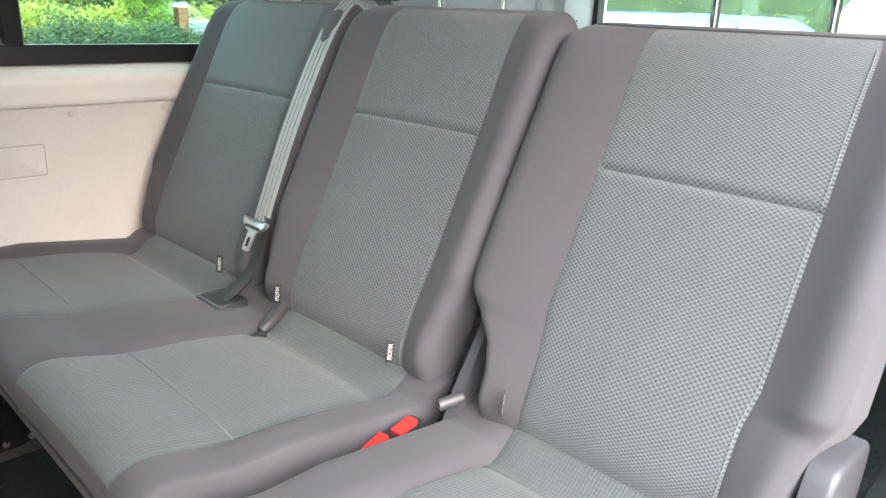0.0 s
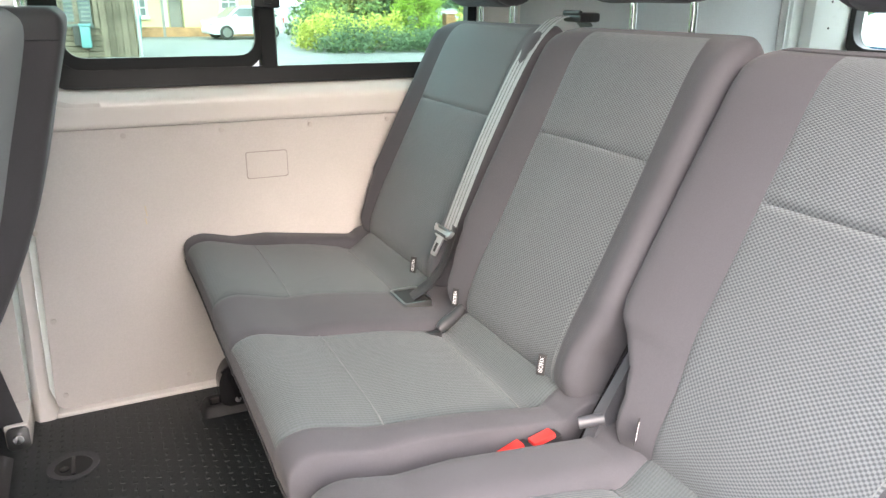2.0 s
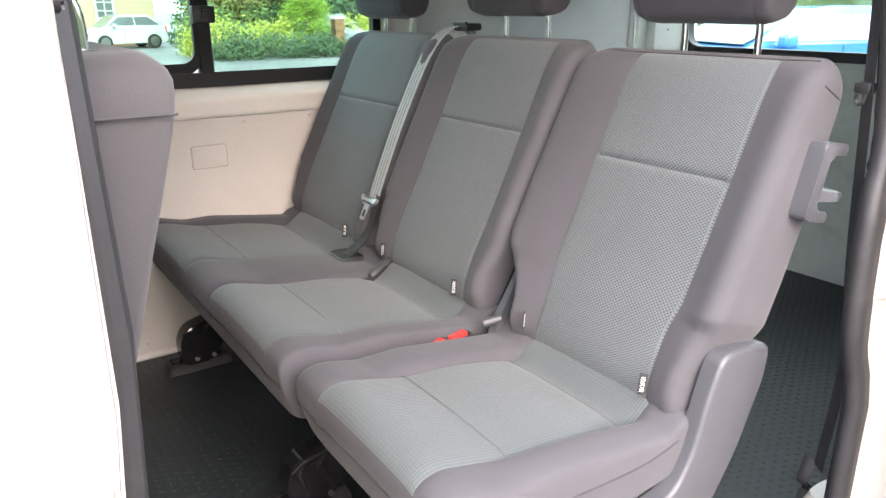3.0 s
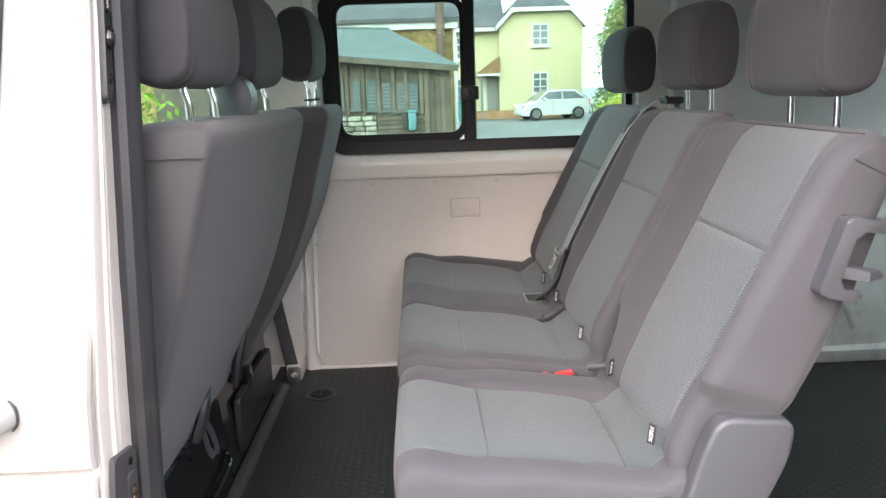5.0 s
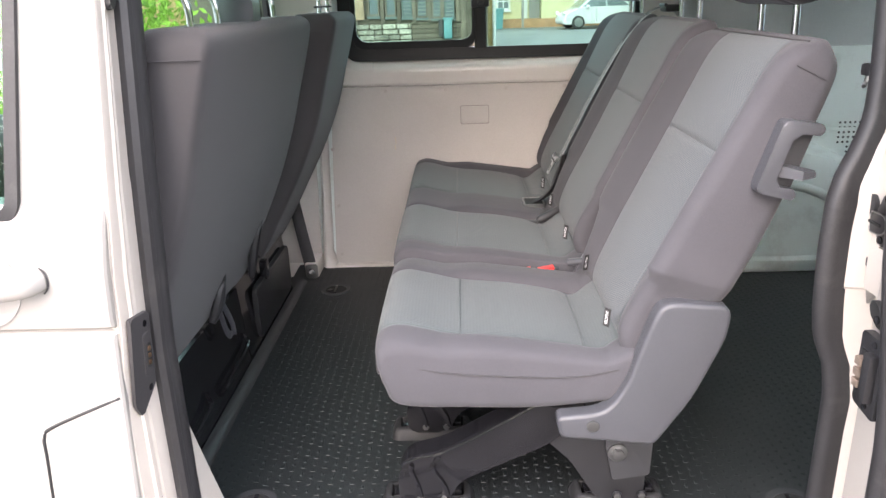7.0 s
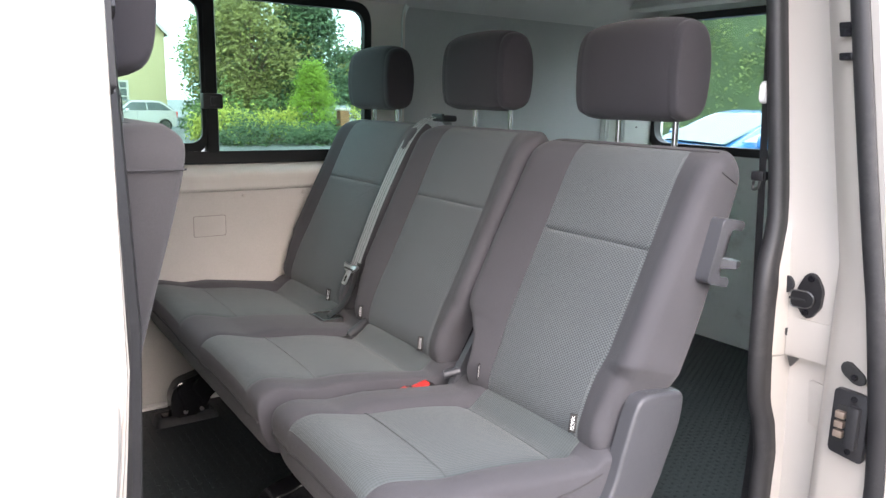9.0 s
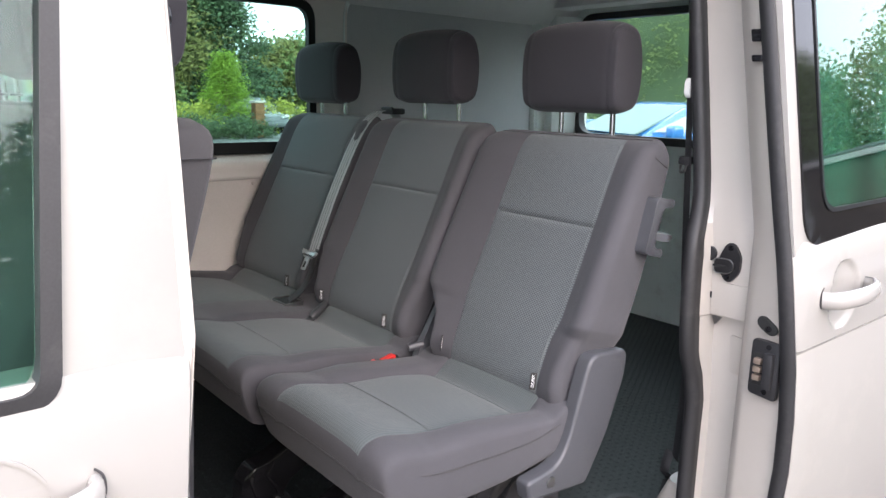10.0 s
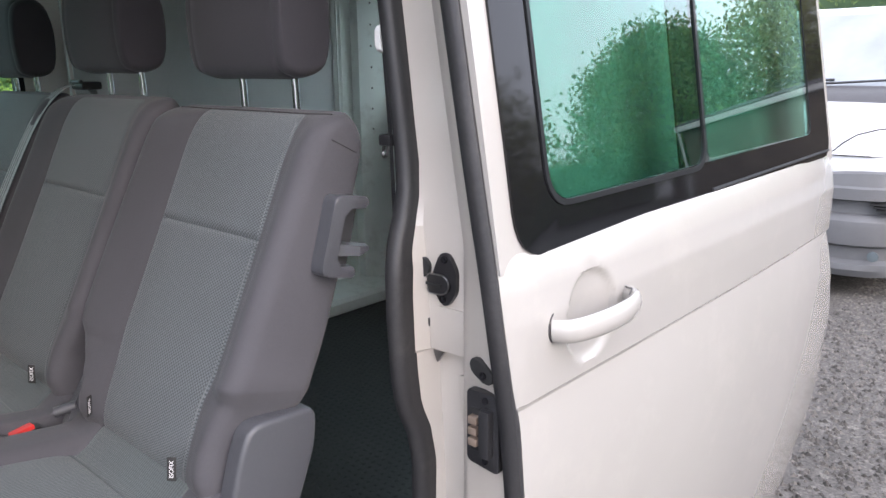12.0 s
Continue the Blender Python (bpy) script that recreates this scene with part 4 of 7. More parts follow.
part("flap_gap", tube(curve_points([(-0.09, OUT + 0.002, 0.412), (-0.20, OUT - 0.0005, 0.366), (-0.222, OUT - 0.0008, 0.345), (-0.226, OUT - 0.001, 0.30), (-0.238, OUT - 0.001, 0.14), (-0.25, OUT + 0.001, -0.05)], 5), 0.0028, 6), TAG, front_door, "dark gap round the fuel flap")

# ---------------------------------------------------------------- seats
FR = [(0.742, 0.345), (0.724, 0.40), (0.745, 0.47), (0.790, 0.56), (0.830, 0.642), (0.870, 0.725), (0.905, 0.80), (0.934, 0.858), (0.962, 0.893), (0.995, 0.906)]
RE = [(0.80, 0.345), (0.835, 0.40), (0.868, 0.45), (0.902, 0.52), (0.930, 0.58), (0.964, 0.67), (0.990, 0.76), (1.010, 0.82), (1.020, 0.865), (1.006, 0.900)]
CU = [(0.325, 0.284), (0.296, 0.325), (0.283, 0.385), (0.292, 0.416), (0.325, 0.428), (0.375, 0.418), (0.437, 0.403), (0.55, 0.391), (0.64, 0.373), (0.682, 0.361), (0.735, 0.396), (0.80, 0.385), (0.79, 0.31), (0.61, 0.276), (0.45, 0.276)]


def backrest(parent, y0, y1, pl, pr, lift=0.0, dx=0.0, top_in=0.02, cut=0.0, notch=0.0, wing=0.17, name="backrest"):
    """One padded back: a woven centre between pl and pr, bolsters that rise to a ridge, flat sides. Returns the surface as a function of (y, row)."""
    yc, hw = (y0 + y1) / 2, (y1 - y0) / 2
    tl, tr = (pl - yc) / hw, (pr - yc) / hw
    rad = 0.026
    rim = [1 - e / hw for e in (0.0, 0.0006, 0.0025, 0.006, 0.011, 0.018, 0.026, 0.038)]
    ts = sorted({-e for e in rim} | set(rim) | {-0.4, -0.2, 0, 0.2, 0.4, tl - 0.12, tl - 0.05, tl - 0.018, tl, tl + 0.018, tl + 0.06, tr - 0.06, tr - 0.018, tr, tr + 0.018, tr + 0.05, tr + 0.12})
    ss = sorted({k * 0.2 for k in range(46)} | {2.5, 2.55, 2.66, 2.7, 2.75, 4.82, 4.9, 4.95, 5.0, 5.05, 5.1, 5.18, 8.7, 8.9})

    def width(t, s):
        w = hw * (1 - 0.11 * max(0.0, (s - 7.2) / 1.8) ** 2.4) - top_in * s / 9
        return w * (1 - (0.09 if t > 0 or not notch else 0.05) * min(1.0, max(0.0, (abs(t) - 0.62) / 0.3)) * min(1.0, max(0.0, (2.7 - s) / 0.9)) ** 1.4)

    def hollow(t, depth):
        """How far the padding falls away from its face near an upright edge."""
        e = (1 - abs(t)) * hw
        r = min(rad, 0.42 * depth)
        return r * (1 - math.sqrt(max(0.0, 1 - ((rad - e) / rad) ** 2))) if e < rad else 0.0

    def front(t, s, depth):
        k = hollow(t, depth) / depth
        rise = min(1.0, max(0.0, (8.9 - s) / 1.5)) * min(1.0, max(0.0, (s - 0.3) / 1.0))
        for side, e in ((-1, tl), (1, tr)):
            out = (t - e) * side / (1 - abs(e))
            if 0 < out:
                q = min(1.0, out / 0.72)
                low = 1 - (0.6 if side < 0 and notch else 0.3) * min(1.0, max(0.0, (2.75 - s) / 0.2))
                k -= wing * rise * low * (q * q * (3 - 2 * q))
            k += 0.018 * math.exp(-((t - e) / 0.014) ** 2)
        if tl < t < tr:
            k += 0.055 * math.exp(-((s - 5.0) / 0.05) ** 2)
            k -= 0.02 * math.cos(math.pi * (t - (tl + tr) / 2) / (tr - tl)) * rise
        return k

    def point(t, s, k=0.0):
        """k runs from 0 on the front to 1 on the back."""
        f, r = spline(FR, s), spline(RE, s)
        depth = (r - f).length
        a, b = front(t, s, depth), 1 - hollow(t, depth) / depth
        q = f + (r - f) * (a + (b - a) * k)
        c = cut * max(0.0, (t - 0.3) / 0.7) * min(1.0, max(0.0, (2.9 - s) / 0.7))
        c -= notch * max(0.0, (-t - 0.5) / 0.5) * min(1.0, max(0.0, (2.80 - s) / 0.42)) * (1 - 0.45 * k)
        return Vector((q[0] + dx, yc + t * width(t, s) - c, q[1] + lift))

    cover, panel = bmesh.new(), bmesh.new()
    uv = panel.loops.layers.uv.new("UVMap")
    store = {}

    def vert(bm, t, s, k):
        key = (id(bm), t, s, k)
        if key not in store:
            store[key] = bm.verts.new(point(t, s, k))
        return store[key]

    for j in range(len(ss) - 1):
        c, d = ss[j], ss[j + 1]
        for i in range(len(ts) - 1):
            a, b = ts[i], ts[i + 1]
            is_panel = a >= tl - 1e-6 and b <= tr + 1e-6 and c >= 0.2 and d <= 8.41
            bm = panel if is_panel else cover
            f = bm.faces.new([vert(bm, *q, 0.0) for q in ((a, c), (b, c), (b, d), (a, d))])
            if is_panel:
                for lp, (t, q) in zip(f.loops, ((a, c), (b, c), (b, d), (a, d))):
                    lp[uv].uv = (t * hw, q * 0.0905)
            cover.faces.new([vert(cover, *q, 1.0) for q in ((a, c), (a, d), (b, d), (b, c))])
        for t in (-1, 1):
            for k0, k1 in ((0.0, 0.34), (0.34, 0.67), (0.67, 1.0)):
                cover.faces.new([vert(cover, t, c, k0), vert(cover, t, d, k0), vert(cover, t, d, k1), vert(cover, t, c, k1)])
    for s in (ss[0], ss[-1]):
        ring = [vert(cover, t, s, 0.0) for t in ts] + [vert(cover, 1, s, k) for k in (0.34, 0.67)] + [vert(cover, t, s, 1.0) for t in reversed(ts)] + [vert(cover, -1, s, k) for k in (0.67, 0.34)]
        cover.faces.new(ring)
    back = part(name, cover, COVER, parent, "dark grey plain cloth bolsters and back", angle=75)
    part("centre_panel", panel, CLOTH, back, "blue-grey honeycomb cloth centre", angle=60)
    return lambda y, s, k=0.0: point((y - yc) / hw, s, k), back


def cushion(parent, y0, y1, panels, dx=0.0, n=12, drop=0.0, rim=0.423, name="seat_cushion"):
    yc, hw = (y0 + y1) / 2, (y1 - y0) / 2
    prof = [Vector((p.x, p.y, 0)) for p in curve_points([(x, z, 0) for x, z in CU], 5, True)]
    k0, k1 = 3 * 5 - 2, 10 * 5 + 2            # from the front lip to the back of the top
    ys = {y0, y1}
    for a, b in panels:
        ys |= {a - 0.03, a - 0.015, a - 0.006, a, a + 0.006, a + 0.02, (a + b) / 2, a + (b - a) * 0.25, a + (b - a) * 0.75, b - 0.02, b - 0.006, b, b + 0.006, b + 0.015, b + 0.03}
    ys |= {y0 + e for e in (0.0004, 0.002, 0.006, 0.012, 0.02, 0.03)} | {y1 - e for e in (0.0004, 0.002, 0.006, 0.012, 0.02, 0.03)}
    ys = sorted(v for v in ys if y0 <= v <= y1)

    def point(y, i):
        p = prof[i % len(prof)]
        g = belly((y - yc) / hw, n)
        d = min(max(a - y, y - b, 0.0) if not a <= y <= b else -min(y - a, b - y) for a, b in panels)
        z = p.y
        if p.y > 0.35 and p.x < 0.74:
            up = min(1.0, max(0.0, d / 0.03))
            z += max(0.0, (rim if p.x < 0.48 else rim - 0.15 * (p.x - 0.48)) - z) * up * (2 - up) * min(1.0, (p.y - 0.35) / 0.01) * min(1.0, max(0.0, (p.x - 0.30) / 0.04))
            if d < 0:
                z += 0.004 * min(1.0, -d / 0.08)
            z -= 0.0045 * math.exp(-(d / 0.006) ** 2)
        x = 0.53 + (p.x - 0.53) * (0.86 + 0.14 * g if g > 0 else 0.86)
        return Vector((x + dx, y, 0.34 + (z - 0.34) * (g ** 0.8) + drop))

    cover, panel = bmesh.new(), bmesh.new()
    uv = panel.loops.layers.uv.new("UVMap")
    store = {}

    def vert(bm, y, i):
        key = (id(bm), y, i % len(prof))
        if key not in store:
            store[key] = bm.verts.new(point(y, i))
        return store[key]

    run = [0.0]
    for i in range(len(prof)):
        run.append(run[-1] + (prof[(i + 1) % len(prof)] - prof[i]).length)
    for j in range(len(ys) - 1):
        a, b = ys[j], ys[j + 1]
        inside = any(p <= a + 1e-6 and b <= q + 1e-6 for p, q in panels)
        for i in range(len(prof)):
            is_panel = inside and k0 <= i < k1
            bm = panel if is_panel else cover
            f = bm.faces.new([vert(bm, a, i), vert(bm, b, i), vert(bm, b, i + 1), vert(bm, a, i + 1)])
            if is_panel:
                for lp, (y, q) in zip(f.loops, ((a, i), (b, i), (b, i + 1), (a, i + 1))):
                    lp[uv].uv = (y, run[q])
    bmesh.ops.remove_doubles(cover, verts=cover.verts, dist=0.00005)
    cu = part(name, cover, COVER, parent, "dark grey plain cloth cushion sides", angle=60)
    part("seat_panel", panel, CLOTHR, cu, "grey-green ribbed cloth seat centre", angle=60)
    for a, b in panels:
        for xs_ in (0.437, 0.668):
            i = min(range(k0, k1), key=lambda q: abs(prof[q].x - xs_))
            part("seam", tube([point(y, i) + Vector((0, 0, 0.0006)) for y in (a, a + 0.006, a + 0.02, a + (b - a) * 0.25, (a + b) / 2, a + (b - a) * 0.75, b - 0.02, b - 0.006, b)], 0.0014, 6),
                 STITCH if y0 > 0.4 else CSEAM, cu)
    # piping along the lower edge
    i = [q for q in range(len(prof)) if prof[q].x < 0.30 and 0.35 < prof[q].y < 0.385][0]
    lip = [point(y, i) + Vector((-0.0012, 0, 0)) for y in ys if y0 + 0.003 < y < y1 - 0.003]
    part("piping", tube(lip, 0.0020, 6), SEAM, cu)
    return cu


def headrest(yc, zc, xc, group, post_y, w=0.285, bend=0.0):
    """A padded head restraint on two chrome posts."""
    h = thing("headrest", "dark grey cloth headrest on two chrome posts", "headrest", group)
    prof = curve_points([(-0.050, -0.072, 0), (-0.056, 0.0, 0), (-0.048, 0.070, 0), (-0.018, 0.094, 0), (0.025, 0.090, 0), (0.044, 0.045, 0), (0.047, -0.02, 0), (0.036, -0.078, 0), (0.0, -0.094, 0), (-0.030, -0.090, 0)], 4, True)
    rows = []
    for t in (-1, -0.999, -0.99, -0.96, -0.91, -0.86, -0.845, -0.83, -0.7, -0.4, 0, 0.4, 0.7, 0.83, 0.845, 0.86, 0.91, 0.96, 0.99, 0.999, 1):
        g = 0.70 + 0.30 * belly(t, 4)
        if abs(t) == 0.845:
            g *= 0.978
        rows.append([(xc + p.x * (0.55 + 0.45 * g), yc + t * w / 2, zc - 0.004 + p.y * 1.05 * g + 0.006 * (1 - t * t)) for p in prof])
    part("cushion", loft(rows), HREST, h, angle=75)
    for s in (-1, 1):
        part("post", tube(curve_points([(xc + bend * 0.6 - 0.006, yc + post_y + s * 0.073, zc - 0.06), (xc + bend * 0.75 - 0.006, yc + post_y + s * 0.073, zc - 0.10), (xc + bend - 0.005, yc + post_y + s * 0.073, zc - 0.122), (xc + bend - 0.004, yc + post_y + s * 0.073, zc - 0.20)], 3), 0.0062, 10), CHROME, h, "chrome post")
        part("collar", disc((xc + bend - 0.005, yc + post_y + s * 0.073, zc - 0.152), "z", 0.014, 0.006, 14, bevel=0.002), BLACKP, h)
    return h


def tag_label(parent, y, side, dx=0.0, dz=0.0, turned=42):
    """A small woven tag in the seam with its printed word."""
    up, nrm = Vector((0.10, 0, 0.995)).normalized(), Vector((-0.995, 0, 0.10)).normalized()
    c = Vector((0.722 + dx, y + 0.002 * side, 0.428 + dz)) + nrm * 0.021
    turn = Matrix((up, (0, 1, 0), nrm)).transposed().to_4x4()
    m = Matrix.Translation(c) @ turn @ Matrix.Rotation(radians(turned), 4, "X")
    t = part("tag", box(-0.0175, 0.0175, -0.0065, 0.0065, -0.0006, 0.0006, 0.0004), TAG, parent, "black woven tag with white lettering")
    t.matrix_local = m
    lettering("ISOFIX", 0.0088, t, Matrix.Translation((0, 0, 0.0008)), WHITEW)


FOOTP = material("worn_black_plastic", (0.026, 0.0265, 0.028), 0.45, vary=0.12, scale=20, grain=0.1, dirt=(0.12, 0.12, 0.12), dirt_scale=40, dirt_amount=0.25, spec=0.15)


def foot(parent, x, y, w=0.190):
    """A moulded floor foot with a sloped flange round an open well, where the steel claw grips."""
    rows = []
    for k, z in ((0.0, 0.0), (0.002, 0.006), (0.008, 0.020), (0.012, 0.0245), (0.018, 0.026)):
        rows.append([(px, py, z) for px, py in rrect(x - w / 2 + k, x + w / 2 - k, y - 0.042 + k, y + 0.040 - k, 0.020 - k * 0.5, 4)])
    for k, z in ((0.021, 0.0245), (0.022, 0.006)):
        rows.append([(px, py, z) for px, py in rrect(x - w / 2 + k, x + w / 2 - k, y - 0.042 + k, y + 0.040 - k, 0.006, 4)])
    f = part("foot", loft(rows, caps=False), FOOTP, parent, "dark floor anchor foot with a worn rim", angle=50)
    part("foot_recess", box(x - w / 2 + 0.014, x + w / 2 - 0.014, y - 0.028, y + 0.026, 0.0015, 0.007), BLACKM, f)
    part("latch_block", box(x - 0.045, x + 0.050, y - 0.022, y + 0.022, 0.005, 0.045, 0.006), BLACKM, f)
    part("catch_plate", box(x - w / 2 + 0.026, x - w / 2 + 0.048, y - 0.018, y + 0.014, 0.006, 0.025, 0.003), BLACKM, f)
    part("catch_plate", box(x + w / 2 - 0.042, x + w / 2 - 0.026, y - 0.018, y + 0.014, 0.006, 0.034, 0.003), BLACKM, f)
    part("catch_spring", tube([(x - w / 2 + 0.026, y - 0.020, 0.020), (x - 0.046, y - 0.020, 0.020)], 0.0035, 8), STEEL, f)
    for s in (-1, 1):
        part("bolt", disc((x + s * 0.024 + 0.012, y - 0.056, 0.046), "y", 0.0075, -0.005, 6, bevel=0.001), STEEL, f)
        part("washer", disc((x + s * 0.024 + 0.012, y - 0.0545, 0.046), "y", 0.0105, -0.002, 16), BLACKM, f)
    return f


def underframe(parent, y, dx=0.0):
    """Diagonal arm, rear bracket and two feet."""
    foot(parent, 0.362 + dx, y + 0.030)
    foot(parent, 0.749 + dx, y + 0.030)
    arm = part("arm", plate(rounded([(0.31 + dx, 0.03), (0.40 + dx, 0.03), (0.43 + dx, 0.085), (0.60 + dx, 0.165), (0.68 + dx, 0.24), (0.62 + dx, 0.285), (0.52 + dx, 0.225), (0.40 + dx, 0.158), (0.33 + dx, 0.14), (0.308 + dx, 0.10)], 0.02), "y", y - 0.026, y + 0.022, 0.010), BLACKM, parent, "black painted folding arm")
    part("arm_flange", tube(curve_points([(0.318 + dx, y - 0.026, 0.122), (0.345 + dx, y - 0.027, 0.140), (0.40 + dx, y - 0.027, 0.153), (0.52 + dx, y - 0.027, 0.219), (0.61 + dx, y - 0.027, 0.274)], 4), 0.005, 8), BLACKM, arm)
    for px, qx in ((0.352, 0.330), (0.404, 0.372)):
        part("arm_rib", tube(curve_points([(px + dx, y - 0.026, 0.048), (px - 0.006 + dx, y - 0.028, 0.075), (qx + 0.004 + dx, y - 0.028, 0.115), (qx + 0.018 + dx, y - 0.026, 0.142)], 4), 0.0055, 8), BLACKM, arm)
    part("bracket", plate(rounded([(0.70 + dx, 0.03), (0.79 + dx, 0.03), (0.80 + dx, 0.20), (0.77 + dx, 0.285), (0.58 + dx, 0.285), (0.60 + dx, 0.165), (0.645 + dx, 0.12)], 0.012), "y", y - 0.014, y + 0.014, 0.004), BLACKP, parent)
    plate_ = part("outer_bracket", plate(rounded([(0.706 + dx, 0.26), (0.710 + dx, 0.16), (0.727 + dx, 0.083), (0.797 + dx, 0.094), (0.802 + dx, 0.26)], 0.006), "y", y - 0.028, y - 0.020, 0.002), TRIMG, parent)
    part("pivot_bolt", disc((0.733 + dx, y - 0.028, 0.147), "y", 0.0125, -0.014, 6, bevel=0.002), STEEL, plate_, "steel pivot bolt")
    part("pivot_washer", disc((0.733 + dx, y - 0.028, 0.147), "y", 0.019, -0.004, 20, bevel=0.001), STEEL, plate_)


ROW = "second row seats"
single = thing("single_seat", "single grey cloth rear seat with woven centre beside the open door", "seat", ROW)
surf3, back3 = backrest(single, -0.018, 0.481, 0.066, 0.352, top_in=0.004, cut=0.050, notch=0.020, wing=0.21)
cushion(single, -0.004, 0.448, [(0.066, 0.345)], n=7, rim=0.412)
tag_label(single, 0.356, 1, 0.012, -0.004, 128)
tag_label(single, 0.064, -1)
bm = bmesh.new()
for k in range(118):
    s0 = 0.35 + k * 0.064
    tube([surf3(0.070, s0) + Vector((-0.0012, 0, 0.0004)), surf3(0.070, s0 + 0.036) + Vector((-0.0008, 0, 0.0004))], 0.0009, 4, bm)
part("stitching", bm, STITCH, back3, "pale stitching along the woven centre")
part("side_seam", tube([surf3(-0.0178, 7.35, k) + Vector((0, -0.0006, 0)) for k in (0.0, 0.25, 0.5, 0.75, 0.98)], 0.0012, 6), SEAM, back3)
part("top_seam", tube([surf3(y, 8.45) + Vector((-0.0006, 0, 0.0006)) for y in (0.0, 0.03, 0.066, 0.14, 0.21, 0.28, 0.352, 0.42, 0.455)], 0.0014, 6), SEAM, back3)
part("side_piping", tube(curve_points([(0.293, 0.022, 0.400), (0.313, 0.004, 0.384), (0.397, -0.0045, 0.362), (0.523, -0.005, 0.351), (0.639, -0.005, 0.348), (0.713, -0.004, 0.360)], 4), 0.0016, 6), SEAM, single)
shield = part("side_shield", soft_plate(rounded([(0.776, 0.494), (0.892, 0.484), (0.886, 0.425), (0.838, 0.31), (0.778, 0.218), (0.610, 0.236), (0.603, 0.278), (0.690, 0.286), (0.722, 0.335), (0.758, 0.455)], (0.03, 0.025, 0.02, 0.03, 0.012, 0.012, 0.012, 0.03, 0.03, 0.03), 5), 0.006, -0.025, 0.008), PLAST, single, "grey moulded plastic side shield")
part("bolt", disc((0.667, -0.0245, 0.261), "y", 0.011, -0.004, 14, bevel=0.0015), STEEL, shield)
lever = part("release_lever", plate(rounded([(0.931, 0.795), (0.992, 0.785), (0.990, 0.768), (0.948, 0.773), (0.924, 0.692), (0.960, 0.686), (0.958, 0.668), (0.900, 0.682), (0.899, 0.694)], (0.012, 0.006, 0.006, 0.010, 0.010, 0.006, 0.006, 0.010, 0.010), 4), "y", -0.042, -0.010, 0.004), PLAST, single, "grey plastic folding lever in its bezel")
part("bezel_well", plate(rounded([(0.940, 0.780), (0.985, 0.775), (0.955, 0.675), (0.915, 0.685)], 0.006), "y", -0.0235, -0.012), TRIMG, lever)
part("lever_tongue", loft([[(0.928, -0.030, 0.705), (0.928, -0.030, 0.724), (0.934, -0.014, 0.726), (0.934, -0.014, 0.703)], [(0.962, -0.052, 0.703), (0.962, -0.052, 0.717), (0.968, -0.030, 0.719), (0.968, -0.030, 0.701)], [(0.984, -0.046, 0.706), (0.984, -0.046, 0.713), (0.988, -0.032, 0.714), (0.988, -0.032, 0.705)]]), PLAST, lever)
underframe(single, 0.088)
underframe(single, 0.34)
part("cross_bar", tube([(0.70, 0.06, 0.26), (0.70, 0.38, 0.26)], 0.016, 10), BLACKM, single)
part("pan", box(0.36, 0.74, 0.05, 0.40, 0.262, 0.285, 0.006), BLACKM, single)
headrest(0.240, 1.050, 1.012, "second row headrests", -0.028, 0.268)

bench = thing("double_bench", "two-seat grey cloth rear bench with woven centres against the wall", "bench seat", ROW)
surf2, back2 = backrest(bench, 0.480, 0.962, 0.562, 0.862, lift=0.012, dx=-0.004, top_in=0.004)
surf1, back1 = backrest(bench, 0.968, 1.500, 1.062, 1.428, lift=0.012, dx=0.004, top_in=0.022)
cushion(bench, 0.486, 1.500, [(0.552, 0.868), (1.06, 1.425)], dx=-0.006, n=24, rim=0.411)
for y, s in ((0.565, -1), (0.860, 1), (1.064, -1)):
    tag_label(bench, y, s, -0.004, 0.0)
bm = bmesh.new()
for k in range(40):
    s0 = 0.4 + k * 0.064
    tube([surf2(0.566, s0) + Vector((-0.0012, 0, 0.0004)), surf2(0.566, s0 + 0.036) + Vector((-0.0008, 0, 0.0004))], 0.0009, 4, bm)
part("stitching", bm, STITCH, back2)
for y in (0.60, 1.36):
    underframe(bench, y)
part("pan", box(0.36, 0.74, 0.54, 1.45, 0.262, 0.285, 0.006), BLACKM, bench)
headrest(0.758, 1.060, 1.012, "second row headrests", -0.038, 0.268)
headrest(1.324, 1.050, 1.012, "second row headrests", -0.041, 0.268)
# hinge bracket between bench and single seat
part("hinge_plate", plate(rounded([(0.698, 0.335), (0.74, 0.315), (0.822, 0.475), (0.816, 0.505), (0.790, 0.506)], 0.012), "y", 0.462, 0.470, 0.002), BLACKM, bench, "black steel backrest hinge")
hinge = part("hinge_cover", loft([[(x - 0.012, y, z + 0.006), (x + 0.012, y, z - 0.006), (x + 0.012, y2, z - 0.006), (x - 0.012, y2, z + 0.006)] for x, z, y, y2 in ((0.705, 0.350, 0.430, 0.450), (0.724, 0.392, 0.432, 0.452), (0.760, 0.440, 0.440, 0.456), (0.794, 0.488, 0.446, 0.460))]), PLAST, bench, "grey plastic hinge cover")
part("hinge_peg", tube([(0.690, 0.452, 0.392), (0.722, 0.436, 0.400)], 0.009, 10), PLAST, hinge)
part("hinge_peg", tube(curve_points([(0.735, 0.885, 0.402), (0.700, 0.872, 0.386), (0.660, 0.860, 0.370)], 3), [0.010, 0.0105, 0.011, 0.0115, 0.012, 0.0115, 0.007], 10), TRIMG, bench)

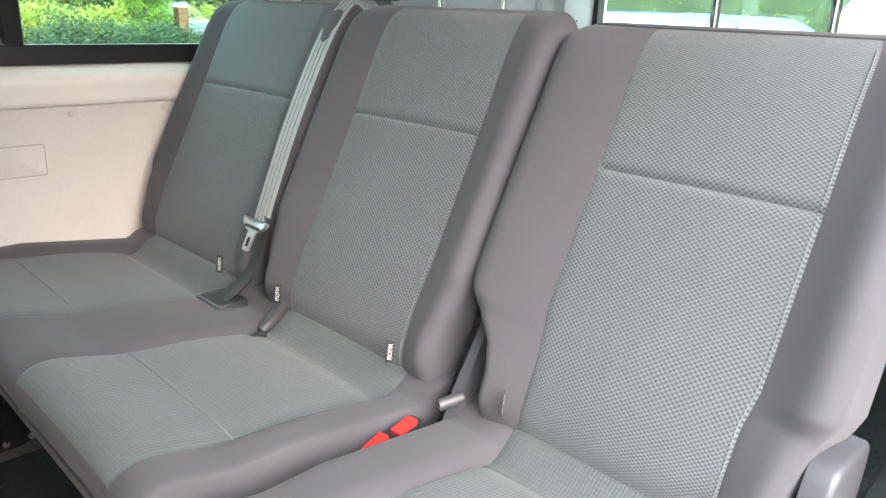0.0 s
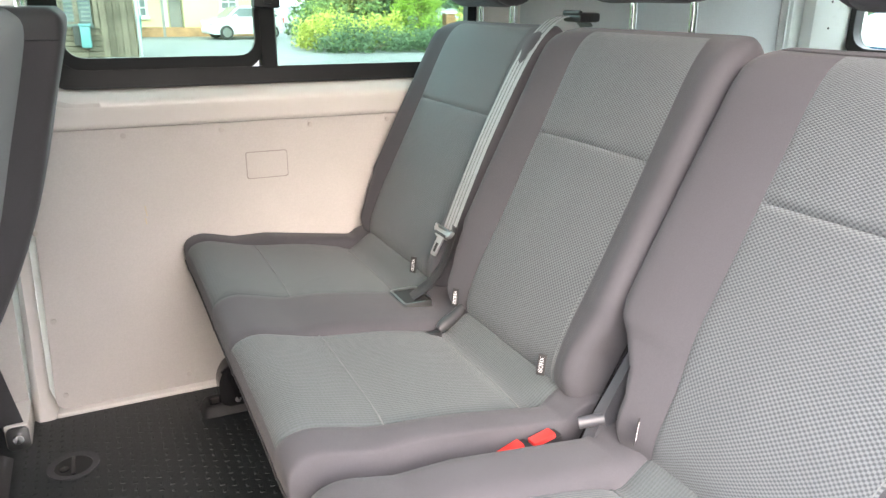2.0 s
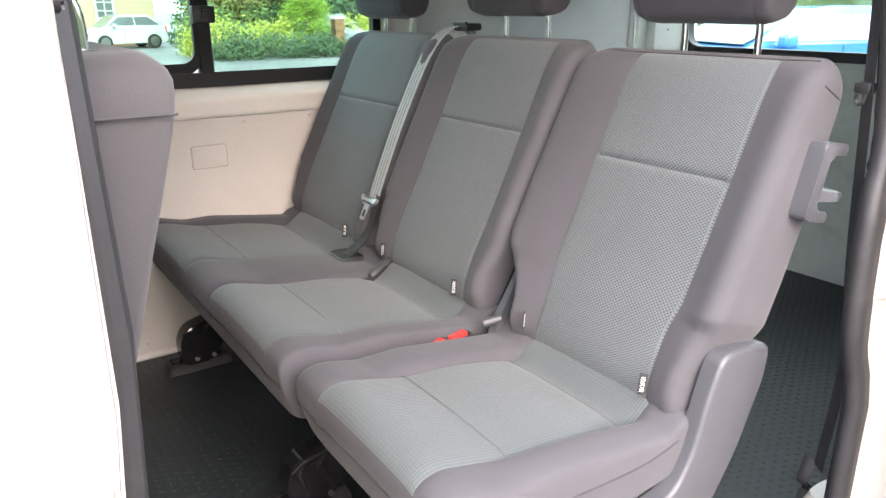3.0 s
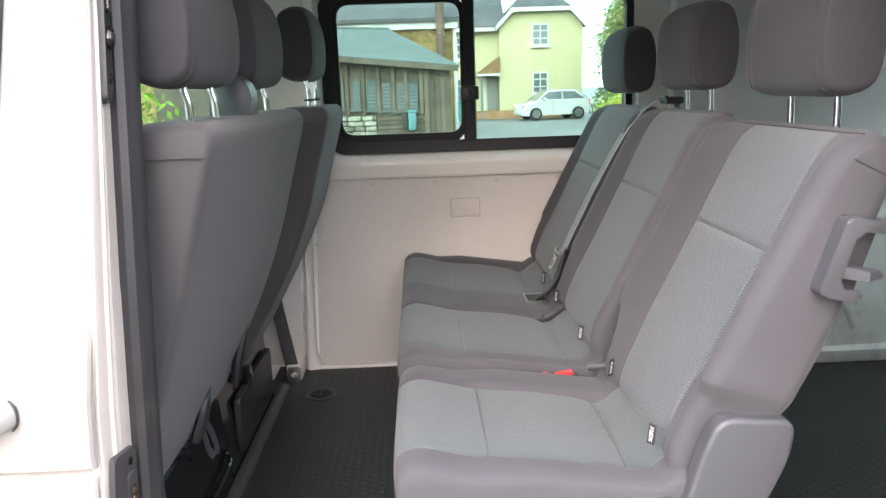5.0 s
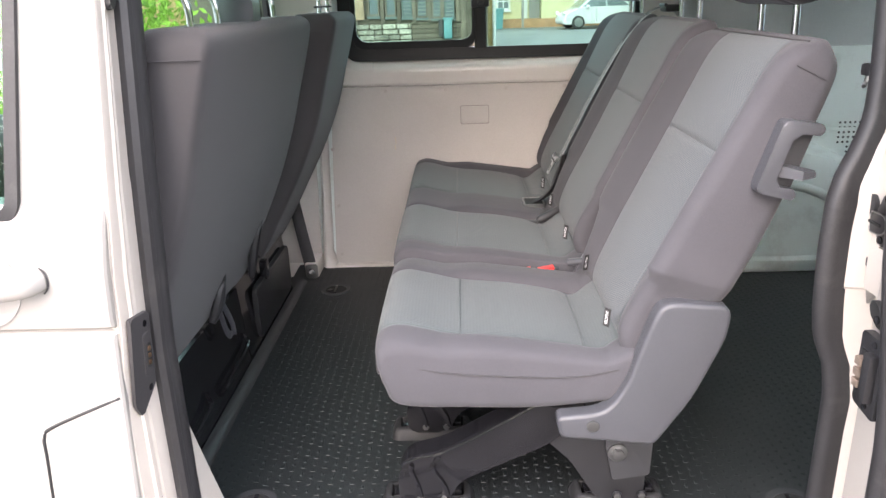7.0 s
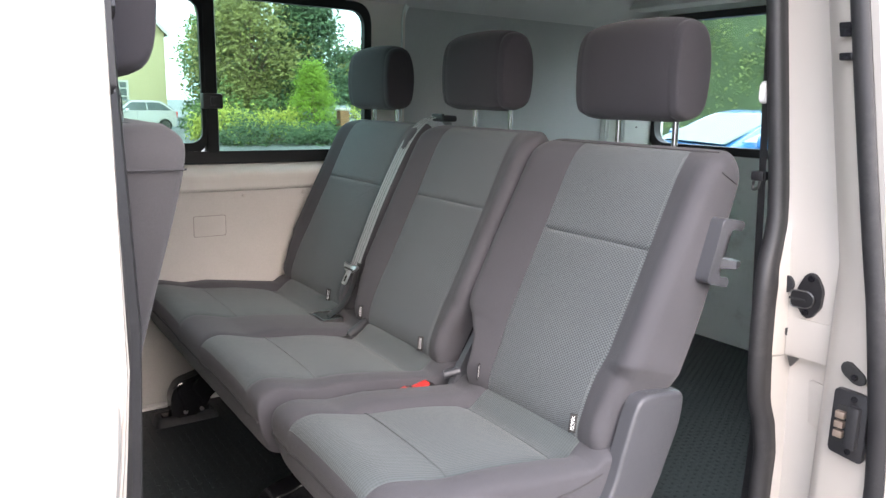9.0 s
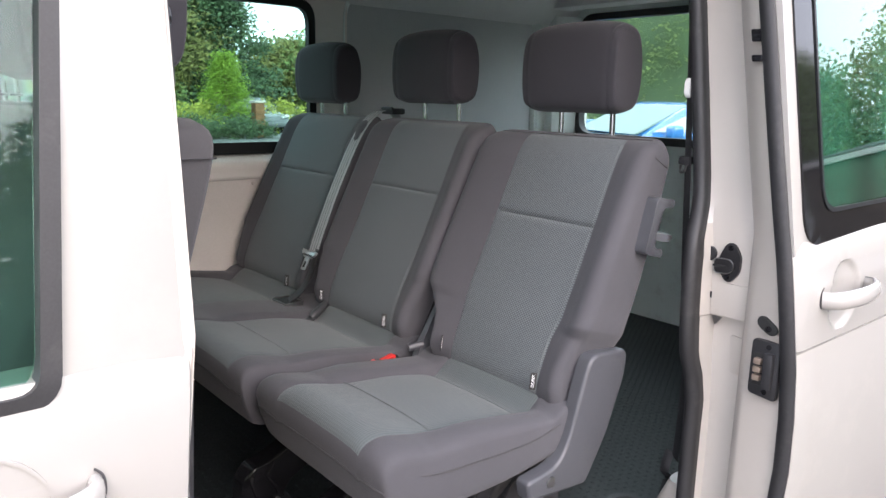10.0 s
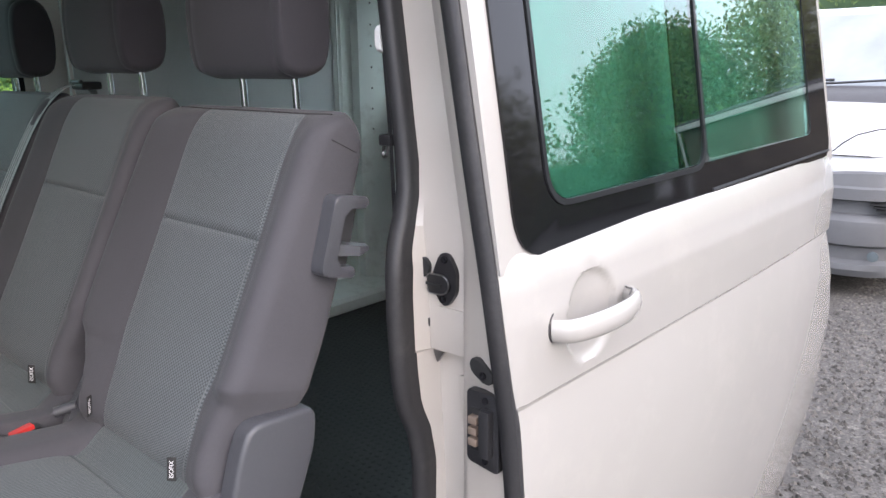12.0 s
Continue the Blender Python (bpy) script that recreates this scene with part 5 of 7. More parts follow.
# belts and buckles
belt = thing("seat_belt", "pale grey lap and diagonal seat belt hanging across the bench backrest", "seat belt")
line = curve_points([(1.06, 0.992, 0.912), (1.035, 1.006, 0.933), (0.988, 1.014, 0.928), (0.922, 1.010, 0.864), (0.836, 0.996, 0.722), (0.773, 0.981, 0.603), (0.736, 0.970, 0.530)], 4)
part("webbing", tube(line, 0.024, 8, flat=0.05, side=(0, 1, 0.0)), WEB, belt, "pale grey webbing")
bm = bmesh.new()
for off in (-0.012, 0.0, 0.012):
    tube([p + Vector((-0.0012, off, 0.0006)) for p in line[2:]], 0.0011, 4, bm)
part("webbing_rib", bm, STITCH, belt)
tg = part("tongue", plate(rounded([(-0.012, 0.0), (-0.0105, -0.052), (0.0105, -0.052), (0.012, 0.0)], 0.004), "z", -0.0018, 0.0018, 0.0008), TONGUE, belt, "bright metal buckle tongue")
tg.matrix_local = Matrix.Translation((0.722, 0.967, 0.528)) @ Matrix(((0, 0.45, -0.89), (1, 0, 0), (0, 0.89, 0.45))).to_4x4()
part("tongue_grip", plate(rounded([(-0.036, 0.010), (-0.034, -0.002), (-0.016, -0.014), (0.016, -0.014), (0.034, -0.002), (0.036, 0.010), (0.020, 0.003), (-0.020, 0.003)], 0.004), "z", -0.0045, 0.0045, 0.0015), TONGUE, tg)
part("grip_bar", box(-0.024, 0.024, -0.010, -0.004, -0.0058, 0.0058, 0.0015), BLACKP, tg)
part("tongue_slot", box(-0.0045, 0.0045, -0.044, -0.026, -0.0022, 0.0022), TAG, tg)
part("lower_webbing", tube(curve_points([(0.748, 0.970, 0.540), (0.740, 0.974, 0.500), (0.728, 0.982, 0.452), (0.702, 0.990, 0.412), (0.664, 0.996, 0.386)], 4), 0.029, 10, flat=0.22, side=(0.3, 0.9, -0.1)), DWEB, belt, "dark doubled webbing at the anchor")
part("anchor_slot", ringplate(rrect(0.630, 0.692, 0.950, 1.035, 0.008), rrect(0.6345, 0.688, 0.9545, 1.030, 0.006), "z", 0.3925, 0.380), STEEL, belt, "pale bright-edged anchor slot")
part("slot_well", plate(rrect(0.632, 0.690, 0.952, 1.032, 0.006), "z", 0.376, 0.3895), TAG, belt)
gd = part("belt_guide", box(1.01, 1.06, 0.955, 1.015, 0.925, 0.944, 0.007), BLACKP, belt, "black plastic belt outlet on the backrest top")
part("guide_lip", tube([(1.012, 0.958, 0.943), (1.012, 1.012, 0.943)], 0.005, 8), BLACKP, gd)

for x, y, z, r in ((0.640, 0.467, 0.366, -8), (0.588, 0.465, 0.362, -14)):
    bk = thing("belt_buckle", "red push-button seat belt buckle tucked between the cushions", "buckle", "belt buckles")
    bd = part("body", box(-0.03, 0.03, -0.011, 0.011, -0.05, 0.004, 0.004), BLACKP, bk)
    part("button", box(-0.019, 0.019, -0.009, 0.009, 0.0, 0.011, 0.003), RED, bk, "red release button")
    bk.matrix_world = pose(x, y, z, 0, r, 6)
part("guide", box(0.60, 0.66, 0.84, 0.855, 0.36, 0.375, 0.004), BLACKP, bench)

# loose strap end by the rear jamb
strap = thing("hanging_belt", "dark seat belt hanging beside the rear door jamb", "seat belt")
part("webbing", tube(curve_points([(1.060, 0.000, 1.20), (1.056, -0.012, 1.03), (1.058, -0.022, 0.86), (1.046, -0.046, 0.6), (1.068, -0.055, 0.4), (1.12, -0.020, 0.16)], 5), 0.014, 8, flat=0.08, side=(0.5, 0.8, 0)), DWEB, strap)
part("knot", tube(curve_points([(1.13, 0.0, 0.17), (1.12, 0.005, 0.12), (1.15, 0.01, 0.09), (1.12, 0.0, 0.06), (1.10, -0.01, 0.045)], 4), 0.012, 6, flat=0.4), DWEB, strap)
tip = part("tongue_grip", box(1.048, 1.068, -0.030, -0.004, 0.852, 0.870, 0.005), BLACKP, strap)
part("tongue", tube(curve_points([(1.053, -0.022, 0.853), (1.051, -0.020, 0.840), (1.055, -0.008, 0.836), (1.061, -0.004, 0.850)], 3), 0.0028, 6), STEEL, tip, "bright steel tongue loop")
part("shoulder_guide", plate(rrect(1.046, 1.066, 0.99, 1.030, 0.009), "y", -0.018, -0.006, 0.004), FROST, strap)
tagged(part("pillar_foot_trim", loft([[(x, y, z) for x, y in rrect(1.085, 1.17, -0.09, -0.01 + k, 0.03)] for z, k in ((0.0, 0.03), (0.05, 0.02), (0.12, -0.01))]), JAMB), "pale plastic trim at the foot of the rear pillar", "trim", kind="structure")

# floor anchor wells
for x, y in ((0.0, 0.1), (1.093, 0.08), (-0.015, 1.275)):
    w = thing("floor_well", "round black recessed seat anchor well in the floor", "floor anchor", "floor anchor wells")
    part("rim", ringplate([(x + 0.052 * math.cos(2 * math.pi * i / 28), y + 0.052 * math.sin(2 * math.pi * i / 28)) for i in range(28)],
                          [(x + 0.038 * math.cos(2 * math.pi * i / 28), y + 0.038 * math.sin(2 * math.pi * i / 28)) for i in range(28)], "z", 0.0045, 0.0, dinner=0.003), TRIMG, w)
    part("cup", disc((x, y, 0.0005), "z", 0.039, 0.001, 28), TAG, w)
    part("bar", box(x - 0.004, x + 0.004, y - 0.034, y + 0.034, 0.0015, 0.005, 0.001), BLACKM, w)
    part("lug", disc((x - 0.018, y - 0.008, 0.0015), "z", 0.010, 0.003, 12, bevel=0.001), BLACKM, w)

# ---------------------------------------------------------------- front seats, seen from behind
FROW = "front seats"


def front_back(parent, y0, y1, dx=0.0, name="backrest"):
    """The rear of a front seat's back: flat cloth with rounded side edges, leaning backwards to the top."""
    side = [(-0.235, 0.17), (-0.195, 0.24), (-0.137, 0.36), (-0.072, 0.50), (-0.020, 0.64), (0.018, 0.775), (0.044, 0.868), (0.056, 0.926), (0.040, 0.948)]
    ahead = [(-0.30, 0.17), (-0.31, 0.24), (-0.295, 0.36), (-0.25, 0.50), (-0.195, 0.64), (-0.135, 0.775), (-0.095, 0.868), (-0.080, 0.926), (-0.06, 0.948)]
    side, ahead = ([(x + dx * min(1.0, z / 0.6), z) for x, z in line] for line in (side, ahead))
    side, ahead = list(side), list(ahead)
    yc, hw = (y0 + y1) / 2, (y1 - y0) / 2
    rows = []
    for s in [k * 0.25 for k in range(33)]:
        f, r = spline(ahead, s), spline(side, s)
        w = hw * (1 - 0.10 * max(0.0, (s - 5.8) / 2.2) ** 2.4) * (1 - 0.02 * max(0, 2 - s))
        ring = []
        for t in (-1, -0.998, -0.985, -0.96, -0.93, -0.90, -0.82, -0.5, 0, 0.5, 0.82, 0.90, 0.93, 0.96, 0.985, 0.998):
            q = f + (r - f) * (0.5 + 0.5 * belly(t, 16))
            ring.append((q[0], yc + t * w, q[1]))
        for t in (1, 0.99, 0.95, 0.85, 0.5, 0, -0.5, -0.85, -0.95, -0.99):
            q = f + (r - f) * (0.5 - 0.5 * belly(t, 5) - (0.08 if 0.6 < abs(t) < 0.96 else 0))
            ring.append((q[0], yc + t * w, q[1]))
        rows.append(ring)
    b = part(name, loft(rows), BACKC, parent, "dark grey cloth seat back", angle=70)
    part("seam", tube([spline_pt(side, 6.5, yc - 1.003 * hw, k, ahead) for k in (-0.6, -0.2, 0.2, 0.6, 0.9)], 0.0012, 5), SEAM, b)
    return b


def spline_pt(side, s, y, k, ahead):
    f, r = spline(ahead, s), spline(side, s)
    q = f + (r - f) * (0.5 + 0.5 * k)
    return Vector((q[0] + 0.0008, y, q[1]))


fbench = thing("front_bench", "dark grey cloth front passenger bench seen from behind", "bench seat", FROW)
front_back(fbench, 0.02, 0.90)
part("seat_cushion", box(-0.72, -0.25, 0.02, 0.90, 0.14, 0.34, 0.05, segs=4), BACKC, fbench)
part("lower_flap", loft([[(-0.232, y, 0.30), (-0.222, y, 0.30), (-0.19, y, 0.20), (-0.20, y, 0.195)] for y in (0.04, 0.45, 0.88)]), BACKC, fbench)
base = part("seat_box", loft([[(-0.60, y, 0.0), (-0.165, y, 0.0), (-0.172, y, 0.03), (-0.186, y, 0.24), (-0.21, y, 0.262), (-0.60, y, 0.262)] for y in (0.06, 0.4, 0.72)]), BLACKM, fbench, "glossy black moulded seat box")
for ya, yb in ((0.11, 0.37), (0.44, 0.69)):
    part("pressing", loft([[(-0.190, y, z0), (-0.176 - 0.008, y, z0 + 0.003), (-0.182, y, z1 - 0.003), (-0.196, y, z1)] for y, z0, z1 in ((ya, 0.05, 0.10), (ya + 0.05, 0.05, 0.16), (yb - 0.05, 0.05, 0.17), (yb, 0.07, 0.14))]), BLACKM, base)
for ya, yb in ((0.23, 0.372), (0.465, 0.695)):
    part("box_ledge", tube(curve_points([(-0.174, ya, 0.05), (-0.162, ya + 0.01, 0.070), (-0.160, (ya + yb) / 2, 0.074), (-0.162, yb - 0.01, 0.082), (-0.174, yb, 0.11)], 4), 0.007, 8), BLACKM, base)
part("mat_edge", loft([[(-0.166, y, 0.0), (-0.166, y, 0.016), (-0.152, y, 0.014), (-0.136, y, 0.003), (-0.134, y, 0.0)] for y in (0.05, 0.7, 1.36)]), BLACKP, floor)
part("pull_strap", tube(curve_points([(-0.178, 0.50, 0.31), (-0.162, 0.505, 0.26), (-0.156, 0.520, 0.20), (-0.152, 0.550, 0.178), (-0.155, 0.565, 0.20), (-0.165, 0.545, 0.26), (-0.178, 0.515, 0.31)], 4), 0.010, 6, flat=0.15, side=(0.2, 1, 0.1)), PLAST, fbench, "grey loop strap")
part("latch_lug", tube(curve_points([(-0.142, 0.52, 0.365), (-0.152, 0.49, 0.30), (-0.165, 0.455, 0.255)], 3), [0.004, 0.008, 0.012, 0.014, 0.014, 0.012, 0.008], 8), BLACKP, fbench)
part("latch_lug", tube(curve_points([(-0.115, 0.80, 0.42), (-0.14, 0.78, 0.34), (-0.155, 0.77, 0.25)], 3), [0.004, 0.008, 0.012, 0.014, 0.014, 0.012, 0.008], 8), BLACKP, fbench)
driver = thing("driver_seat", "dark grey cloth driver's seat seen from behind", "seat", FROW)
front_back(driver, 1.00, 1.43, 0.045)
part("seat_cushion", box(-0.72, -0.25, 1.0, 1.43, 0.14, 0.34, 0.05, segs=4), BACKC, driver)
base2 = part("seat_box", loft([[(-0.60, y, 0.0), (-0.165, y, 0.0), (-0.175, y, 0.03), (-0.19, y, 0.22), (-0.21, y, 0.25), (-0.60, y, 0.25)] for y in (0.735, 1.0, 1.27)]), BLACKM, driver, "black plastic seat box")
part("box_lid", plate(rrect(0.83, 1.24, 0.03, 0.19, 0.02), "x", -0.180, -0.164, 0.004), BLACKP, base2)
part("anchor", box(-0.18, -0.155, 0.93, 0.96, 0.18, 0.24, 0.006), BLACKM, base2)
for yc, zc, py in ((0.20, 1.095, 0.0), (0.63, 1.095, 0.0), (1.15, 1.115, 0.03)):
    headrest(yc, zc, -0.012 if yc < 1 else 0.026, "front headrests", py, 0.30, 0.016)
roll = thing("belt_outlet", "grey plastic belt outlet on top of the front bench", "belt outlet")
part("body", plate(rounded([(-0.05, 0.93), (0.03, 0.93), (0.035, 0.99), (0.015, 1.025), (-0.025, 1.02), (-0.045, 0.98)], 0.02), "y", 0.40, 0.455, 0.008), PLAST, roll)
fbelt = thing("front_seat_belt", "dark seat belt running down the pillar to a chrome anchor", "seat belt")
part("webbing", tube(curve_points([(-0.26, 1.49, 1.05), (-0.23, 1.49, 0.6), (-0.18, 1.46, 0.28), (-0.13, 1.41, 0.05)], 5), 0.022, 8, flat=0.08, side=(0.9, 0.1, 0.3)), DWEB, fbelt)
part("anchor_plate", plate(rrect(-0.145, -0.10, 0.0, 0.055, 0.012), "y", 1.392, 1.40, 0.002), STEEL, fbelt)
part("anchor_bolt", disc((-0.122, 1.392, 0.03), "y", 0.012, -0.008, 12, bevel=0.002), CHROME, fbelt)
part("anchor_bracket", box(-0.150, -0.098, 1.402, 1.52, 0.0, 0.058, 0.008), INNER, fbelt)

# ---------------------------------------------------------------- outdoors
GZ = -0.62
ASPH = material("wet_tarmac", (0.115, 0.12, 0.12), 0.55, spec=0.3, vary=0.18, scale=0.5, grain=0.25, grain_scale=60, bump=0.4, dirt=(0.32, 0.31, 0.29), dirt_scale=0.35, dirt_amount=0.5)
GRAV = material("gravel", (0.066, 0.060, 0.054), 0.9, vary=0.25, scale=3, grain=0.6, grain_scale=70, bump=1.0, dirt=(0.26, 0.24, 0.21), dirt_scale=30, dirt_amount=0.8)
RENDER = material("yellow_render", (0.40, 0.365, 0.225), 0.9, spec=0.1, vary=0.05, scale=0.8, grain=0.04, bump=0.1, dirt=(0.55, 0.52, 0.33), dirt_scale=0.5, dirt_amount=0.3)
SLATE = material("slate_roof", (0.075, 0.075, 0.08), 0.75, spec=0.15, vary=0.2, scale=1.5, grain=0.2, grain_scale=12)
TIN = material("sheet_roof", (0.085, 0.105, 0.103), 0.85, spec=0.1, vary=0.12, scale=0.7, grain=0.08, grain_scale=8)
BRICK = material("brown_brick", (0.095, 0.058, 0.036), 0.9, spec=0.1, vary=0.2, scale=4, grain=0.25, grain_scale=20, random=0.25)
LOG = material("weathered_boards", (0.105, 0.088, 0.070), 0.9, spec=0.1, vary=0.25, scale=2.0, grain=0.12, grain_scale=25, random=0.22)
FASC = material("white_joinery", (0.46, 0.46, 0.445), 0.6, spec=0.2, vary=0.03)
DARKW = material("window_dark", (0.10, 0.12, 0.13), 0.12, vary=0.1, coat=0.5)
DOORG = material("grey_door", (0.16, 0.155, 0.15), 0.6, vary=0.08, scale=2)
BIN = material("teal_bin", (0.055, 0.17, 0.18), 0.5, vary=0.08)
CARW = material("car_white", (0.48, 0.49, 0.50), 0.25, vary=0.02, coat=0.8)
CARB = material("car_blue", (0.025, 0.16, 0.42), 0.25, vary=0.03, coat=0.8)
CARG = material("car_grey", (0.10, 0.115, 0.12), 0.25, metal=0.3, vary=0.03, coat=0.8)
CARD = material("car_grey_bumper", (0.105, 0.107, 0.112), 0.6, vary=0.06)
LAMP = material("lamp_glass", (0.62, 0.64, 0.66), 0.12, vary=0.15, scale=14, coat=0.8)
TYRE = material("tyre", (0.025, 0.025, 0.025), 0.8, vary=0.1)
BARK = material("bark", (0.12, 0.09, 0.065), 0.9, vary=0.25, scale=6, grain=0.3, grain_scale=40, bump=0.5)


def leafy(name, c, vary=0.35):
    """Foliage: each leaf a little different, some light passing through."""
    m = material(name, c, 0.6, vary=0.2, scale=1.2, spec=0.3)
    t = m.node_tree
    bsdf = t.nodes["Principled BSDF"]
    old = bsdf.inputs["Base Color"].links[0].from_socket
    geo = t.nodes.new("ShaderNodeNewGeometry")
    r = t.nodes.new("ShaderNodeMapRange")
    r.inputs[3].default_value, r.inputs[4].default_value = 1 - vary, 1 + vary
    t.links.new(geo.outputs["Random Per Island"], r.inputs[0])
    s = t.nodes.new("ShaderNodeVectorMath")
    s.operation = "SCALE"
    t.links.new(old, s.inputs[0])
    t.links.new(r.outputs[0], s.inputs["Scale"])
    t.links.new(s.outputs[0], bsdf.inputs["Base Color"])
    tr = t.nodes.new("ShaderNodeBsdfTranslucent")
    t.links.new(s.outputs[0], tr.inputs[0])
    mix = t.nodes.new("ShaderNodeMixShader")
    mix.inputs[0].default_value = 0.35
    t.links.new(bsdf.outputs[0], mix.inputs[1])
    t.links.new(tr.outputs[0], mix.inputs[2])
    t.links.new(mix.outputs[0], t.nodes["Material Output"].inputs[0])
    return m


LEAF_D = leafy("dark_conifer_leaf", (0.075, 0.13, 0.065))
LEAF_M = leafy("mid_green_leaf", (0.13, 0.20, 0.065))
LEAF_O = leafy("olive_leaf", (0.21, 0.22, 0.075))
LEAF_Y = leafy("yellow_leaf", (0.37, 0.41, 0.08))
LEAF_T = leafy("bright_conifer_leaf", (0.20, 0.32, 0.04))

ground = tagged(part("ground", plate([(400 * math.cos(2 * math.pi * i / 64) + 5, 400 * math.sin(2 * math.pi * i / 64) + 10) for i in range(64)], "z", GZ - 0.3, GZ), ASPH, smooth=False),
                "grey damp tarmac yard reaching to the horizon", "ground", kind="structure")
gravel = tagged(part("gravel_strip", plate([(-6, -7), (14, -7), (13, 3.5), (9, 4.5), (5, 3.0), (1, 2.5), (-6, 2.2)], "z", GZ, GZ + 0.006), GRAV, smooth=False), "grey loose gravel beside the van", "gravel", kind="structure")
bm = bmesh.new()
for k in range(20000):
    x, y = random.uniform(2.4, 7.0), random.uniform(-2.7, 0.3)
    s = random.uniform(0.006, 0.017)
    a = random.uniform(0, 6.28)
    base_ = [bm.verts.new((x + s * math.cos(a + j * 1.57) * random.uniform(0.7, 1.2), y + s * math.sin(a + j * 1.57) * random.uniform(0.7, 1.2), GZ + 0.006)) for j in range(4)]
    tip = bm.verts.new((x, y, GZ + 0.006 + s * random.uniform(0.6, 1.1)))
    for j in range(4):
        bm.faces.new((base_[j], base_[(j + 1) % 4], tip))
tagged(part("stones", bm, leafy("loose_stone", (0.12, 0.11, 0.10), 0.6), gravel, smooth=False), kind="stuff")


def leaves(bm, c, n, spread, size, rnd, flat=1.0):
    """n small bent leaves scattered about a point."""
    for _ in range(n):
        p = Vector(c) + Vector((rnd.gauss(0, spread), rnd.gauss(0, spread), rnd.gauss(0, spread * flat)))
        u = Vector((rnd.gauss(0, 1), rnd.gauss(0, 1), rnd.gauss(0, 1))).normalized()
        v = u.orthogonal().normalized()
        w = u.cross(v)
        s = size * rnd.uniform(0.6, 1.4)
        q = [bm.verts.new(p + u * s), bm.verts.new(p + v * s * 0.5 + w * s * 0.15), bm.verts.new(p - u * s), bm.verts.new(p - v * s * 0.5 + w * s * 0.15)]
        bm.faces.new(q)


def shrub(name, label, x, y, w, d, h, mat, n=70, size=0.07, seed=1, z0=GZ, rough=0.35):
    """A low spreading bush: stems and a ragged crown of clumps."""
    rnd = random.Random(seed)
    t = thing(name, label, "shrub", at=(0, 0, 0))
    bm, st = bmesh.new(), bmesh.new()
    for k in range(n):
        a, r = rnd.uniform(0, 6.28), math.sqrt(rnd.random())
        px, py = x + math.cos(a) * r * w / 2, y + math.sin(a) * r * d / 2
        top = h * (1 - r ** 2.5 * 0.75) * rnd.uniform(1 - rough, 1 + rough * 0.4)
        pz = z0 + top * rnd.uniform(0.25, 1.0)
        leaves(bm, (px, py, pz), 38, 0.10 * (w + h) / 3, size, rnd)
        if k < 9:
            tube([(x + (px - x) * 0.2, y + (py - y) * 0.2, z0 - 0.02), ((x + px) / 2, (y + py) / 2, z0 + (pz - z0) * 0.6), (px, py, pz)], [0.03, 0.018, 0.006], 5, st)
    part("stems", st, BARK, t)
    part("crown", bm, mat, t, smooth=False)
    return t


def conifer(name, label, x, y, h, w, mat, n=260, size=0.09, seed=1, z0=GZ, open_=0.3, cat="tree"):
    rnd = random.Random(seed)
    t = thing(name, label, cat)
    part("trunk", tube([(x, y, z0 - 0.05), (x + 0.05, y, z0 + h * 0.5), (x, y, z0 + h * 0.98)], [w * 0.06, w * 0.04, 0.01], 8), BARK, t)
    bm, st = bmesh.new(), bmesh.new()
    for k in range(n):
        q = rnd.random() ** 0.8
        a = rnd.uniform(0, 6.28)
        r = w / 2 * (1 - q) ** 0.8 * rnd.uniform(0.55, 1.0 + open_) + 0.05
        z = z0 + h * (0.04 + 0.95 * q)
        p = (x + math.cos(a) * r, y + math.sin(a) * r, z - r * 0.15)
        leaves(bm, p, 34, w * 0.05 + 0.04, size, rnd, 0.6)
        if k % 6 == 0:
            tube([(x, y, z), p], [0.03, 0.008], 4, st)
    tube([(x, y, z0 + h * 0.03), (x, y, z0 + h)], [0.04, 0.01], 5, st)
    part("limbs", st, BARK, t)
    part("crown", bm, mat, t, smooth=False)
    return t


def broadleaf(name, label, x, y, h, w, mat, n=240, size=0.12, seed=1, z0=GZ, sparse=1.0):
    rnd = random.Random(seed)
    t = thing(name, label, "tree")
    part("trunk", tube([(x, y, z0 - 0.05), (x + 0.1, y, z0 + h * 0.25), (x, y + 0.1, z0 + h * 0.6)], [w * 0.045, w * 0.032, w * 0.015], 8), BARK, t)
    bm, st = bmesh.new(), bmesh.new()
    for k in range(n):
        a, q = rnd.uniform(0, 6.28), rnd.random()
        prof_ = math.sin(math.pi * min(1.0, 0.12 + 0.86 * q)) ** 0.6
        r = w / 2 * prof_ * math.sqrt(rnd.uniform(0.15, 1.15))
        p = Vector((x + math.cos(a) * r, y + math.sin(a) * r, z0 + h * (0.2 + 0.8 * q)))
        leaves(bm, p, int(34 * sparse), w * 0.05 + 0.08, size, rnd)
        if k % 7 == 0:
            tube([(x, y, z0 + h * (0.2 + 0.3 * q)), (x + (p.x - x) * 0.5, y + (p.y - y) * 0.5, z0 + h * (0.22 + 0.65 * q)), p], [w * 0.012, w * 0.007, 0.01], 5, st)
    part("limbs", st, BARK, t)
    part("crown", bm, mat, t, smooth=False)
    return t


